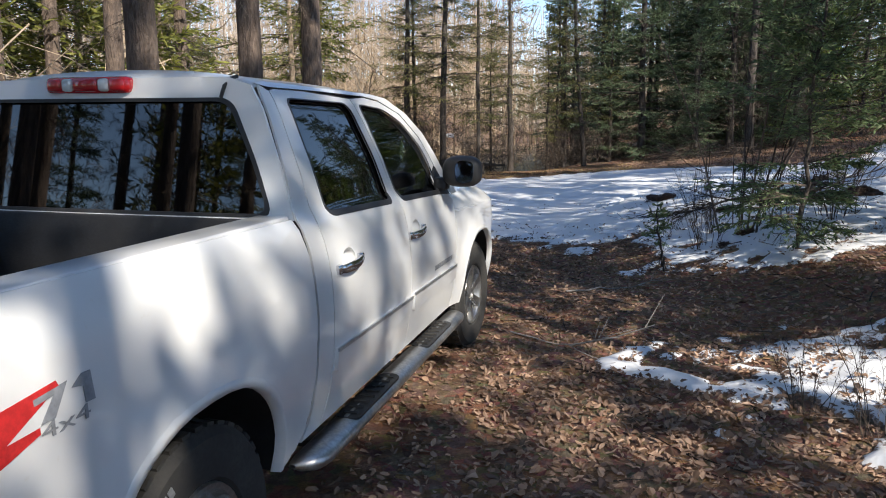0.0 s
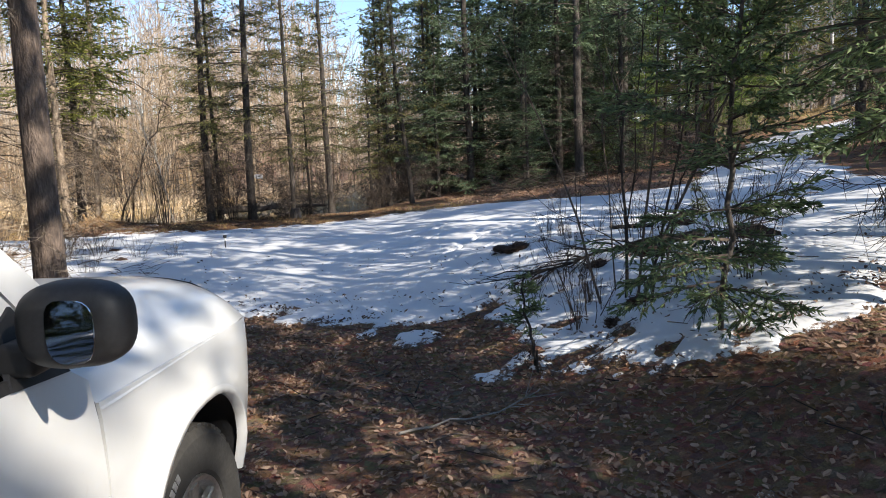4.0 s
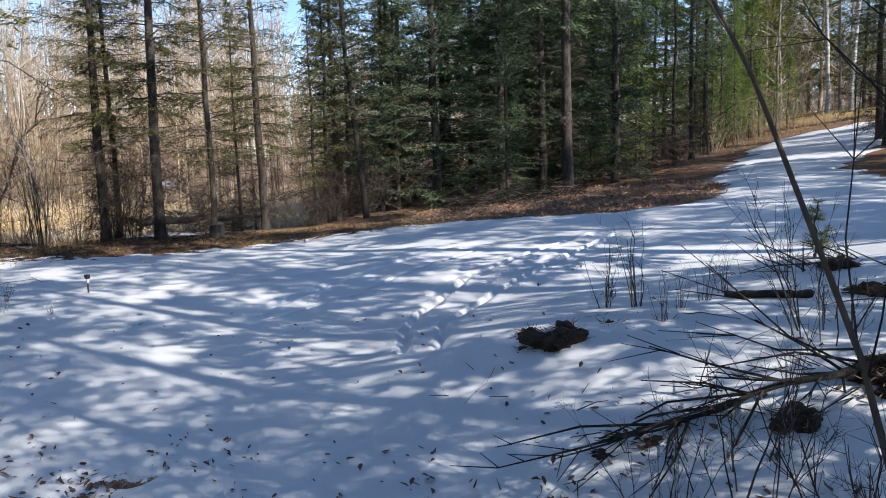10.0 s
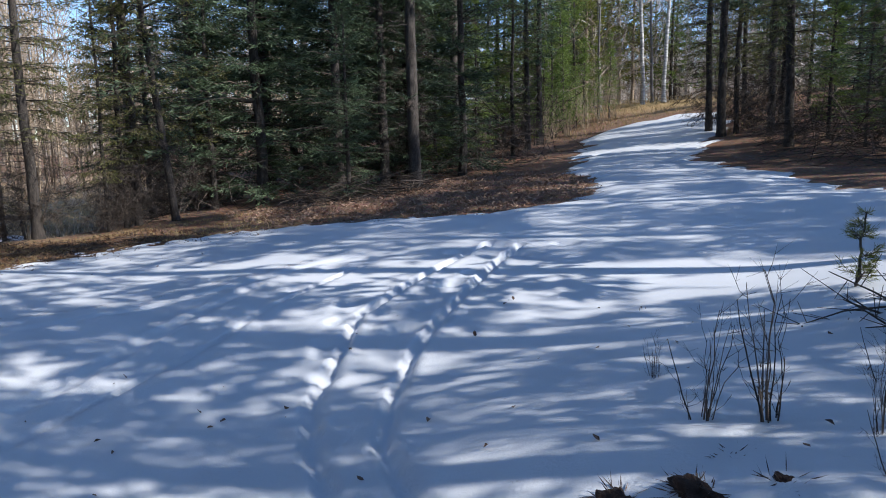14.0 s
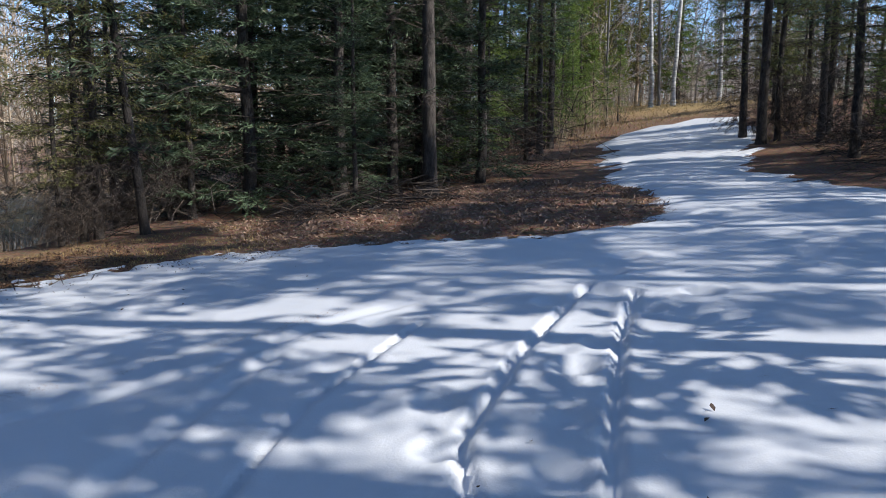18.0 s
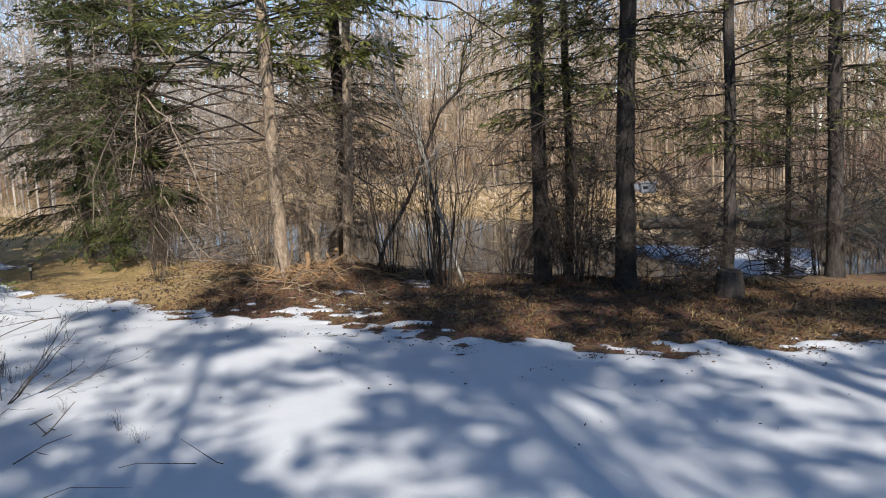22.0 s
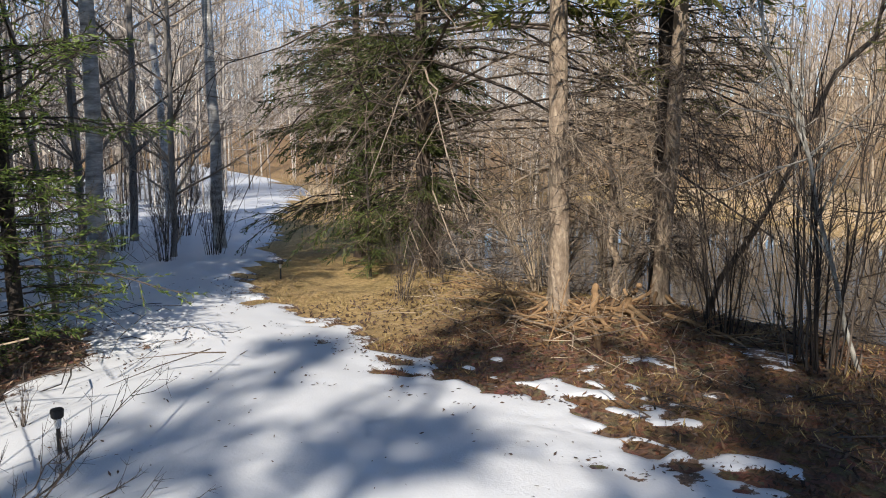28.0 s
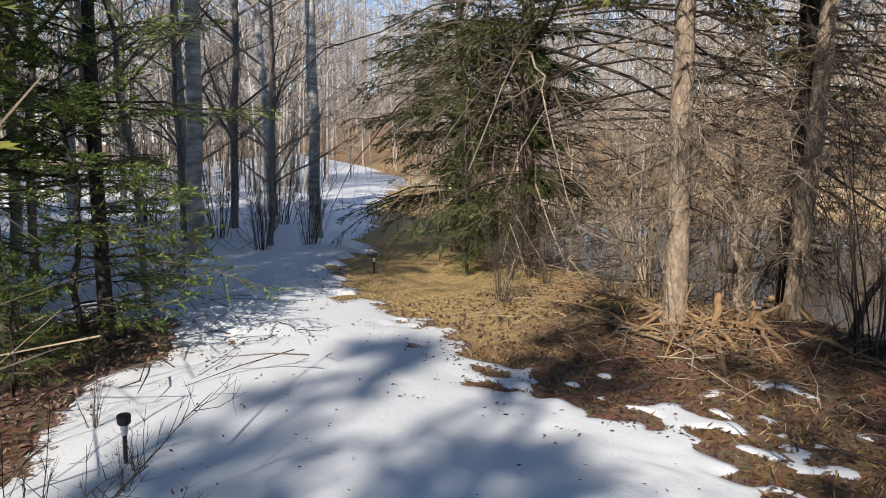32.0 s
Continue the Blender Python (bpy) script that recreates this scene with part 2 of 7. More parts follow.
def quads(name, verts, faces, material, parent=None, smooth=False):
    """Links arrays of corners and of quads as one mesh object."""
    verts, faces = np.asarray(verts, np.float32), np.asarray(faces, np.int32)
    me = bpy.data.meshes.new(name)
    me.vertices.add(len(verts))
    me.vertices.foreach_set("co", verts.ravel())
    k = faces.shape[1]
    me.loops.add(faces.size)
    me.loops.foreach_set("vertex_index", faces.ravel())
    me.polygons.add(len(faces))
    me.polygons.foreach_set("loop_start", np.arange(0, faces.size, k, dtype=np.int32))
    me.polygons.foreach_set("use_smooth", np.full(len(faces), smooth))
    me.materials.append(material)
    me.update(calc_edges=True)
    ob = new(name, me)
    if parent:
        ob.parent = parent
    return ob


def empty(name, m=None):
    ob = new(name)
    ob.empty_display_size = 0.2
    if m is not None:
        ob.matrix_world = m
    return ob


class Buf:
    """Gathers tubes and blades, many at a time, into one mesh."""

    def __init__(self):
        self.v, self.f, self.n = [], [], 0

    def add(self, v, f):
        self.v.append(v.reshape(-1, 3))
        self.f.append(f.reshape(-1, 4) + self.n)
        self.n += len(self.v[-1])

    def tubes(self, pts, rad, k=4):
        """pts: B lines of n points; rad: B x n radii; k sides."""
        pts, rad = np.asarray(pts, float), np.asarray(rad, float)
        if not len(pts):
            return
        nb, n = pts.shape[:2]
        tan = np.gradient(pts, axis=1)
        tan /= np.linalg.norm(tan, axis=2, keepdims=True) + 1e-9
        ref = np.where(np.abs(tan[..., 2:3]) > 0.8, np.array([1.0, 0, 0]), np.array([0, 0, 1.0]))
        a = np.cross(tan, ref)
        a /= np.linalg.norm(a, axis=2, keepdims=True) + 1e-9
        c = np.cross(tan, a)
        th = np.arange(k) * 2 * math.pi / k
        ring = a[:, :, None] * np.cos(th)[None, None, :, None] + c[:, :, None] * np.sin(th)[None, None, :, None]
        v = pts[:, :, None] + ring * rad[:, :, None, None]
        idx = np.arange(nb * n * k).reshape(nb, n, k)
        nx = np.roll(idx, -1, axis=2)
        f = np.stack([idx[:, :-1], nx[:, :-1], nx[:, 1:], idx[:, 1:]], axis=-1)
        self.add(v, f)

    def blades(self, base, way, length, width, rs, flat=None):
        """Narrow four-cornered blades, each from its base along its way."""
        base, way = np.asarray(base, float), np.asarray(way, float)
        n = len(base)
        if not n:
            return
        way = way / (np.linalg.norm(way, axis=1, keepdims=True) + 1e-9)
        r = rs.normal(size=(n, 3))
        if flat is not None:
            r = r * flat + np.array([0, 0, 1.0]) * (1 - flat)
            side = np.cross(way, r)
        else:
            side = np.cross(way, r)
        side /= np.linalg.norm(side, axis=1, keepdims=True) + 1e-9
        L, W = np.reshape(length, (-1, 1)), np.reshape(width, (-1, 1))
        mid = base + way * L * 0.45
        v = np.stack([base, mid + side * W / 2, base + way * L, mid - side * W / 2], axis=1)
        self.add(v, np.arange(4 * n).reshape(n, 4))

    def leaves(self, base, way, length, width, rs, flat=0.35):
        """Dry leaves, six-cornered and folded along the midrib."""
        n = len(base)
        if not n:
            return
        way = way / (np.linalg.norm(way, axis=1, keepdims=True) + 1e-9)
        r = rs.normal(size=(n, 3)) * flat + np.array([0, 0, 1.0]) * (1 - flat)
        side = np.cross(way, r)
        side /= np.linalg.norm(side, axis=1, keepdims=True) + 1e-9
        up = np.cross(side, way)
        L, W = np.reshape(length, (-1, 1)), np.reshape(width, (-1, 1))
        fold = rs.uniform(-0.1, 0.55, (n, 1)) * W
        tip = base + way * L + up * rs.uniform(-0.05, 0.35, (n, 1)) * L
        row = []
        for sg in (1, -1):
            a = base + way * L * rs.uniform(0.22, 0.4, (n, 1)) + (side * sg * rs.uniform(0.7, 1.1, (n, 1))) * W / 2 + up * fold
            c = base + way * L * rs.uniform(0.62, 0.8, (n, 1)) + (side * sg * rs.uniform(0.5, 0.95, (n, 1))) * W / 2 + up * fold * rs.uniform(0.6, 1.6, (n, 1))
            row += [a, c]
        v = np.stack([base, row[0], row[1], tip, row[3], row[2]], axis=1)
        k = np.arange(n)[:, None] * 6
        self.add(v, np.concatenate([k + np.array([0, 1, 2, 3]), k + np.array([0, 3, 4, 5])], 0))

    def make(self, name, material, parent=None, smooth=False):
        if not self.v:
            return None
        return quads(name, np.concatenate(self.v), np.concatenate(self.f), material, parent, smooth)


def lattice(ix, iy, seed):
    h = (ix.astype(np.int64) * 374761393 + iy.astype(np.int64) * 668265263 + seed * 982451653) & 0x7fffffff
    h = ((h ^ (h >> 13)) * 1274126177) & 0x7fffffff
    return ((h ^ (h >> 16)) & 0xffff) / 65535.0


def vnoise(x, y, scale, seed=0, octaves=3):
    """Smooth noise in -1..1 at the given wavelength in metres."""
    out, amp, tot = 0.0, 1.0, 0.0
    for o in range(octaves):
        u, v = x / scale + 17.3 * o, y / scale - 9.1 * o
        iu, iv = np.floor(u), np.floor(v)
        a, c = u - iu, v - iv
        a, c = a * a * (3 - 2 * a), c * c * (3 - 2 * c)
        n = (lattice(iu, iv, seed + o) * (1 - a) + lattice(iu + 1, iv, seed + o) * a) * (1 - c) \
            + (lattice(iu, iv + 1, seed + o) * (1 - a) + lattice(iu + 1, iv + 1, seed + o) * a) * c
        out = out + amp * (2 * n - 1)
        tot += amp
        amp, scale = amp * 0.5, scale * 0.5
    return out / tot


def sm(v):
    v = np.clip(v, 0, 1)
    return v * v * (3 - 2 * v)


def to_outline(x, y, outline):
    """Signed distance to a closed outline, positive inside."""
    x, y = np.asarray(x, float), np.asarray(y, float)
    best = np.full(x.shape, 1e9)
    inside = np.zeros(x.shape, bool)
    for (ax, ay), (bx, by) in zip(outline, outline[1:] + outline[:1]):
        ex, ey = bx - ax, by - ay
        t = np.clip(((x - ax) * ex + (y - ay) * ey) / (ex * ex + ey * ey + 1e-9), 0, 1)
        best = np.minimum(best, (x - ax - t * ex) ** 2 + (y - ay - t * ey) ** 2)
        cross = ((ay > y) != (by > y)) & (x < (bx - ax) * (y - ay) / (by - ay + 1e-12) + ax)
        inside ^= cross
    d = np.sqrt(best)
    return np.where(inside, d, -d)


# ---------------------------------------------------------------- the lie of the land
def shore_near(x):
    return 26.5 + 0.55 * np.maximum(0, x - 1) + 0.5 * np.maximum(0, -x - 9)


def shore_far(x):
    return 36.5 + 0.62 * np.maximum(0, -x)


def land(x, y):
    x, y = np.asarray(x, float), np.asarray(y, float)
    up = 0.085 * np.maximum(0, np.minimum(x, 31) - 3) + 0.006 * np.clip(x - 16, 0, 15) ** 2 - 0.03 * np.clip(x - 31, 0, 30)
    bank = 0.46 * sm((x + 0.15 * (y - 9) - 1.6) / 3.0) * sm((15.5 - y) / 4)
    d = y - shore_near(x)
    low = -0.9 * sm(d / 4) * sm((14 - x) / 6)
    back = 0.45 * sm((y - shore_far(x)) / 3) * sm((14 - x) / 6)
    root = 0.22 * np.exp(-((x + 4.4) ** 2 + (y - 25.7) ** 2) / 1.0)
    r = np.hypot(x, y - 15)
    hill = 0.12 * np.clip(r - 52, 0, 110) * sm((y - 12 + 0.25 * x) / 30) * sm((14 - x) / 20)
    return up + bank + low + back + root + hill


def ground_z(x, y):
    x, y = np.asarray(x, float), np.asarray(y, float)
    return land(x, y) + 0.05 * vnoise(x, y, 1.7, 3, 4)


def gz(x, y):
    return float(ground_z(np.array([x]), np.array([y]))[0])


def axis_steps(lo, hi, fine, reach, grow=1.22):
    mid = list(np.arange(lo, hi + fine / 2, fine))
    a, s = [], fine
    p = lo
    while p > -reach:
        s *= grow
        p -= s
        a.append(p)
    c, s, p = [], fine, mid[-1]
    while p < reach:
        s *= grow
        p += s
        c.append(p)
    return np.array(a[::-1] + mid + c)


def sheet_faces(nx, ny):
    i = np.arange(nx * ny).reshape(ny, nx)
    return np.stack([i[:-1, :-1], i[:-1, 1:], i[1:, 1:], i[1:, :-1]], axis=-1)


gx, gy = axis_steps(-13, 16, 0.13, 1600), axis_steps(-1, 31, 0.13, 1600)
X, Y = np.meshgrid(gx, gy)
Z = ground_z(X, Y) + 0.012 * vnoise(X, Y, 0.35, 8, 2)
ground = quads("ground", np.stack([X, Y, Z], -1).reshape(-1, 3), sheet_faces(len(gx), len(gy)).reshape(-1, 4), SOIL, smooth=True)
tagged(ground, "brown forest floor of dead leaves, needles and dry grass", "ground", kind="structure")
turfy = sm((Y - 22.6) / 1.5 + 0.4 * vnoise(X, Y, 1.5, 21)) * sm((5.5 - X) / 3) * np.clip(0.10 + 0.85 * sm((-4.6 - X) / 1.6) + 0.5 * vnoise(X, Y, 1.4, 5), 0, 1)
turfy = np.maximum(turfy, 0.9 * sm((Y - shore_far(X)) / 2) * sm((12 - X) / 4) * sm((shore_far(X) + 17 - Y) / 5))
turfy *= 0.35 + 0.65 * sm((60 - np.hypot(X, Y - 15)) / 12)
turfy *= 1 - 0.85 * np.exp(-((X + 4.0) ** 2 + (Y - 25.2) ** 2) / 3.0)
turfy = np.maximum(turfy, 0.9 * sm((X - 26) / 4) * sm((Y - 31) / 3))
ground.data.attributes.new("grass", 'FLOAT', 'POINT').data.foreach_set("value", turfy.ravel().astype(np.float32))

ROAD = [(-11.5, 25.7), (-9.7, 24.5), (-8.6, 23.85), (-7, 23.8), (-5.8, 23.6), (-4.7, 23.4), (-3.9, 23.75), (-3.3, 23.8), (-2.8, 23.6), (-2.2, 23.35), (-1.6, 23.15),
        (-1.0, 23.1), (-0.4, 23.25), (0.5, 23.25), (0.9, 23.4), (1.6, 23.75), (2.5, 24.1), (2.95, 24.5), (3.7, 24.45), (4.8, 24.35), (6, 23.6), (7.3, 22.8), (8.7, 21.8),
        (9.45, 21.05), (10.8, 20.75), (12.2, 21.9), (14.7, 25.9), (20.2, 31.5), (23.6, 33.7), (26.2, 33.6), (27.6, 30.9), (25.0, 28.5), (20.9, 25.7), (18.0, 23.8), (16.7, 22.2), (15.2, 19.8), (14.2, 18),
        (13, 15), (10.5, 10), (8, 8.4), (6, 7.4), (4.4, 6.9), (3.4, 7.4), (2.8, 7.9), (2.15, 8.35),
        (2.5, 9.5), (2.3, 9.95), (1.8, 9.75), (1.35, 10.1), (0.9, 10.65), (0.45, 11.2), (-0.2, 11.1), (-0.85, 12.3), (-1.8, 13.7), (-4.6, 14.4),
        (-5.4, 17), (-4.7, 19.0), (-4.9, 20.1)]
WOODS_SNOW = [(-4.9, 20.1), (-6.1, 20.9), (-6.8, 21.5), (-7.8, 21.5), (-8.5, 20.5), (-8.8, 18.5), (-14, 14), (-30, 10), (-60, 10), (-62, 46),
              (-40, 44), (-20, 31), (-11.5, 25.7), (-9.5, 24.4), (-6, 23.4), (-5, 22)]
PATCH = [(1.0, 5.1), (1.7, 5.7), (2.7, 5.7), (3.3, 5.2), (3.6, 4.2), (2.7, 2.9), (2.1, 3.4), (1.9, 4.0), (1.3, 4.6)]
ICE = [(-2.2, 35.3), (2.5, 35.6), (2.6, 31.2), (1.0, 31.4), (-0.3, 33.2)]
SCRAPS = [(-3.64, 24.24, 0.07, 0.16), (-3.53, 24.61, 0.12, 0.07), (-3.4, 24.74, 0.16, 0.07), (-3.23, 24.72, 0.12, 0.06), (-2.75, 23.84, 0.14, 0.06), (-2.68, 24.38, 0.1, 0.05), (-3.08, 25.64, 0.22, 0.07), (-2.85, 25.52, 0.26, 0.09), (-2.71, 25.71, 0.3, 0.08), (-2.7, 23.99, 0.08, 0.05), (-2.29, 24.74, 0.08, 0.05), (-2.58, 25.33, 0.26, 0.06), (-2.85, 24.93, 0.08, 0.04)]
SIDE_SNOW = [(-2.2, 9.6), (-0.5, 9.9), (0.0, 10.4), (-0.6, 10.9), (-2.2, 10.8)]


def snow_depth(x, y):
    rag = 0.30 * vnoise(x, y, 1.1, 40, 2) + 0.27 * vnoise(x, y, 0.32, 44, 3) + 0.15 * vnoise(x, y, 0.13, 46, 1)
    bank = sm((y - 21.5) / 1.0) * sm((x + 5.5) / 1.2) * sm((6 - x) / 2)
    d = np.maximum(to_outline(x, y, ROAD), to_outline(x, y, WOODS_SNOW) - 0.1) + rag * 0.8 * (1 - 0.65 * bank)
    d = d - 1.9 * np.clip(vnoise(x, y, 0.42, 48, 3) - 0.18, 0, 1) * np.exp(-np.maximum(d, 0) * 1.2)
    p = np.minimum(to_outline(x, y, PATCH), 0.3) - 0.12 + 1.2 * rag + 0.22 * vnoise(x, y, 0.2, 57, 2) - 0.55 * np.clip(vnoise(x, y, 0.30, 59, 2) - 0.1, 0, 1)
    d = np.maximum(np.maximum(d, p), np.minimum(to_outline(x, y, SIDE_SNOW), 0.2) - 0.1 + 1.2 * rag)
    mott = np.exp(-((x - 4.6) / 1.9) ** 2 - ((y - 9.6) / 1.9) ** 2) + 0.8 * np.exp(-((x + 1.6) / 1.8) ** 2 - ((y - 13.4) / 1.1) ** 2)
    d = d - 1.6 * mott * np.clip(vnoise(x, y, 0.30, 55, 3) - 0.02, 0, 1)
    south = sm((16 - y) / 2) * sm((x + 5) / 1.0)
    d = d + 0.8 * south * (vnoise(0.75 * x, y, 0.26, 52, 3) - 0.02) * np.exp(-(d / 0.5) ** 2)
    d = d + 1.5 * bank * (vnoise(0.7 * x, y, 0.17, 54, 2) - 0.03) * np.exp(-((d - 0.05) / (0.35 + 0.35 * sm((-1.2 - x) / 1.5))) ** 2)
    for px, py, rx, ry in SCRAPS:
        d = np.maximum(d, 0.10 - 0.10 * (((x - px) / rx) ** 2 + ((y - py) / ry) ** 2) + 0.10 * vnoise(x, y, 0.14, 58, 2))
    d = d + 0.6 * np.exp(-((x + 5.4) / 1.0) ** 2 - ((y - 20.85) / 0.5) ** 2) + 0.7 * np.exp(-((x + 6.9) / 0.9) ** 2 - ((y - 22.0) / 0.5) ** 2)
    return np.maximum(d, 3 * to_outline(x, y, ICE) + rag)


def groove(x, y, line, width, depth, ridge=0.22):
    """A rut of that width and depth along a line of points, with a low ridge beside it."""
    best = np.full(x.shape, 1e9)
    for (ax, ay), (bx, by) in zip(line, line[1:]):
        ex, ey = bx - ax, by - ay
        t = np.clip(((x - ax) * ex + (y - ay) * ey) / (ex * ex + ey * ey), 0, 1)
        best = np.minimum(best, np.hypot(x - ax - t * ex, y - ay - t * ey))
    return -depth * np.exp(-(best / width * 2) ** 4) + depth * ridge * np.exp(-((best - width * 0.85) / (width * 0.4)) ** 2)


RUTS = [([(2.7, 13.0), (2.95, 14.0), (3.3, 14.9), (3.87, 15.76), (4.47, 16.67), (5.47, 17.45), (6.8, 18.29), (7.4, 18.65)], 0.085, 0.055),
        ([(2.95, 12.8), (3.25, 13.8), (3.75, 14.6), (4.32, 15.37), (5.05, 16.12), (6.39, 17.31), (7.47, 18.14)], 0.085, 0.055),
        ([(1.6, 15.4), (2.2, 16.0), (2.83, 16.56), (3.26, 16.95), (3.96, 17.68), (4.49, 18.06), (5.45, 18.68)], 0.06, 0.045),
        ([(1.7, 16.1), (2.39, 16.93), (2.91, 17.62), (3.55, 18.23), (4.21, 18.86)], 0.16, 0.028),
        ([(0.4, 18.3), (2.09, 18.59), (2.76, 18.74), (3.64, 18.9), (4.81, 19.28), (5.86, 19.4)], 0.16, 0.02)]
PRINTS = [(3.81, 15.93, 0.13, 0.05), (3.96, 16.18, 0.13, 0.05), (4.3, 16.65, 0.13, 0.06), (4.63, 17.2, 0.14, 0.06), (4.59, 16.01, 0.15, 0.07), (5.11, 16.48, 0.14, 0.06),
          (5.69, 17.05, 0.14, 0.07), (6.2, 17.3, 0.14, 0.06), (6.69, 18.41, 0.15, 0.06), (7.1, 17.7, 0.15, 0.07), (7.27, 18.41, 0.15, 0.06), (7.87, 17.72, 0.15, 0.06), (3.6, 15.4, 0.12, 0.05),
          (3.2, 14.7, 0.12, 0.05), (5.21, 19.01, 0.14, 0.04), (4.43, 18.26, 0.13, 0.04), (7.9, 18.9, 0.17, 0.06), (8.6, 19.3, 0.17, 0.06), (9.6, 19.6, 0.18, 0.06), (10.8, 19.9, 0.2, 0.06)]


def snow_z(x, y):
    d = snow_depth(x, y)
    base = ground_z(x, y)
    w = sm((d - 0.1) / 0.9)
    z = land(x, y) * w + base * (1 - w) + np.where(d > 0, 0.075 * (1 - 0.6 * sm((y - 21.6) / 1.2) * sm((x + 6.5) / 1.5) * sm((6 - x) / 2)) * (1 - np.exp(-d * 1.3)) + 0.006 * sm(d / 0.04), 0.5 * d) + 0.01 * vnoise(x, y, 0.8, 60, 3) * sm(d * 2)
    z = z + 0.03 * vnoise(x, y, 2.6, 61, 2) * sm(d)
    z = np.where((y > 29) & (x < 8) & (x > -8) & (d > 0), np.maximum(z, -0.70 + 0.06 * (1 - np.exp(-d * 4))), z)
    return np.where(d > 0.25, np.maximum(z, base + 0.015), z), d


sx, sy = axis_steps(-6.5, 8.5, 0.05, 66, 1.10), axis_steps(2.8, 25.8, 0.05, 50, 1.10)
X, Y = np.meshgrid(sx, sy)
Z, D = snow_z(X, Y)
for line, w, dep in RUTS:
    Z = Z + groove(X, Y, line, w, dep)
for px, py, pr, pd in PRINTS:
    q = np.hypot(X - px, Y - py) / pr
    Z = Z - 0.9 * pd * np.exp(-q ** 4) + 0.3 * pd * np.exp(-((q - 1.5) / 0.35) ** 2) * (0.5 + 0.5 * vnoise(X, Y, 0.15, 70, 1))
Z = np.where(D > 0.3, np.maximum(Z, ground_z(X, Y) + 0.012), Z)
F = sheet_faces(len(sx), len(sy)).reshape(-1, 4)
F = F[(D.ravel()[F] > -0.12).any(axis=1)]
used = np.unique(F)
remap = np.full(X.size, -1)
remap[used] = np.arange(len(used))
V = np.stack([X, Y, Z], -1).reshape(-1, 3)[used]
snow = quads("snow", V, remap[F], SNOW, smooth=True)
snow.data.attributes.new("deep", 'FLOAT', 'POINT').data.foreach_set("value", np.clip(D.ravel()[used], 0, 0.4).astype(np.float32))
tagged(snow, "thin melting snow cover with ragged edges and tracks", "snow", kind="structure")

water = quads("water", [(-70, 27, -0.74), (14, 27, -0.74), (14, 70, -0.74), (-70, 70, -0.74)], [(0, 1, 2, 3)], WATER)
tagged(water, "dark still pond water behind the bank", "water", kind="structure")

# ---------------------------------------------------------------- trees
def unit(a):
    return a / (np.linalg.norm(a, axis=-1, keepdims=True) + 1e-9)


def trunk_line(rs, height, r0, n=14, wob=0.02, bend=(0, 0)):
    t = np.linspace(0, 1, n)
    p = np.zeros((n, 3))
    p[:, 2] = t * height
    p[:, 0] = bend[0] * t ** 1.5 + np.cumsum(rs.normal(0, wob, n)) * (t > 0)
    p[:, 1] = bend[1] * t ** 1.5 + np.cumsum(rs.normal(0, wob, n)) * (t > 0)
    p[0, 2] = -0.15
    r = r0 * (1 - t) ** 0.75 * 0.98 + 0.008
    r[0] = r0 * 1.45
    r = np.insert(r, 1, r0 * 1.08)
    p = np.insert(p, 1, [p[1, 0] * 0.1, p[1, 1] * 0.1, 0.25], axis=0)
    return p, r


def on_trunk(p, z):
    return np.stack([np.interp(z, p[:, 2], p[:, 0]), np.interp(z, p[:, 2], p[:, 1]), z], -1)


def boughs(rs, start, az, pitch, length, droop, n=6, lift=0.0):
    """Lines of n points that leave the trunk, sag and turn up at the tip."""
    s = np.linspace(0, 1, n)[None, :, None]
    out = np.stack([np.cos(az), np.sin(az), np.zeros_like(az)], -1)[:, None]
    up = np.array([0, 0, 1.0])[None, None]
    L = length[:, None, None]
    p = start[:, None] + out * s * L * np.cos(pitch)[:, None, None] + up * (s * L * np.sin(pitch)[:, None, None] - droop[:, None, None] * L * s ** 2 + lift * L * s ** 4)
    jig = rs.normal(0, 0.025, p.shape) * L * s
    return p + jig


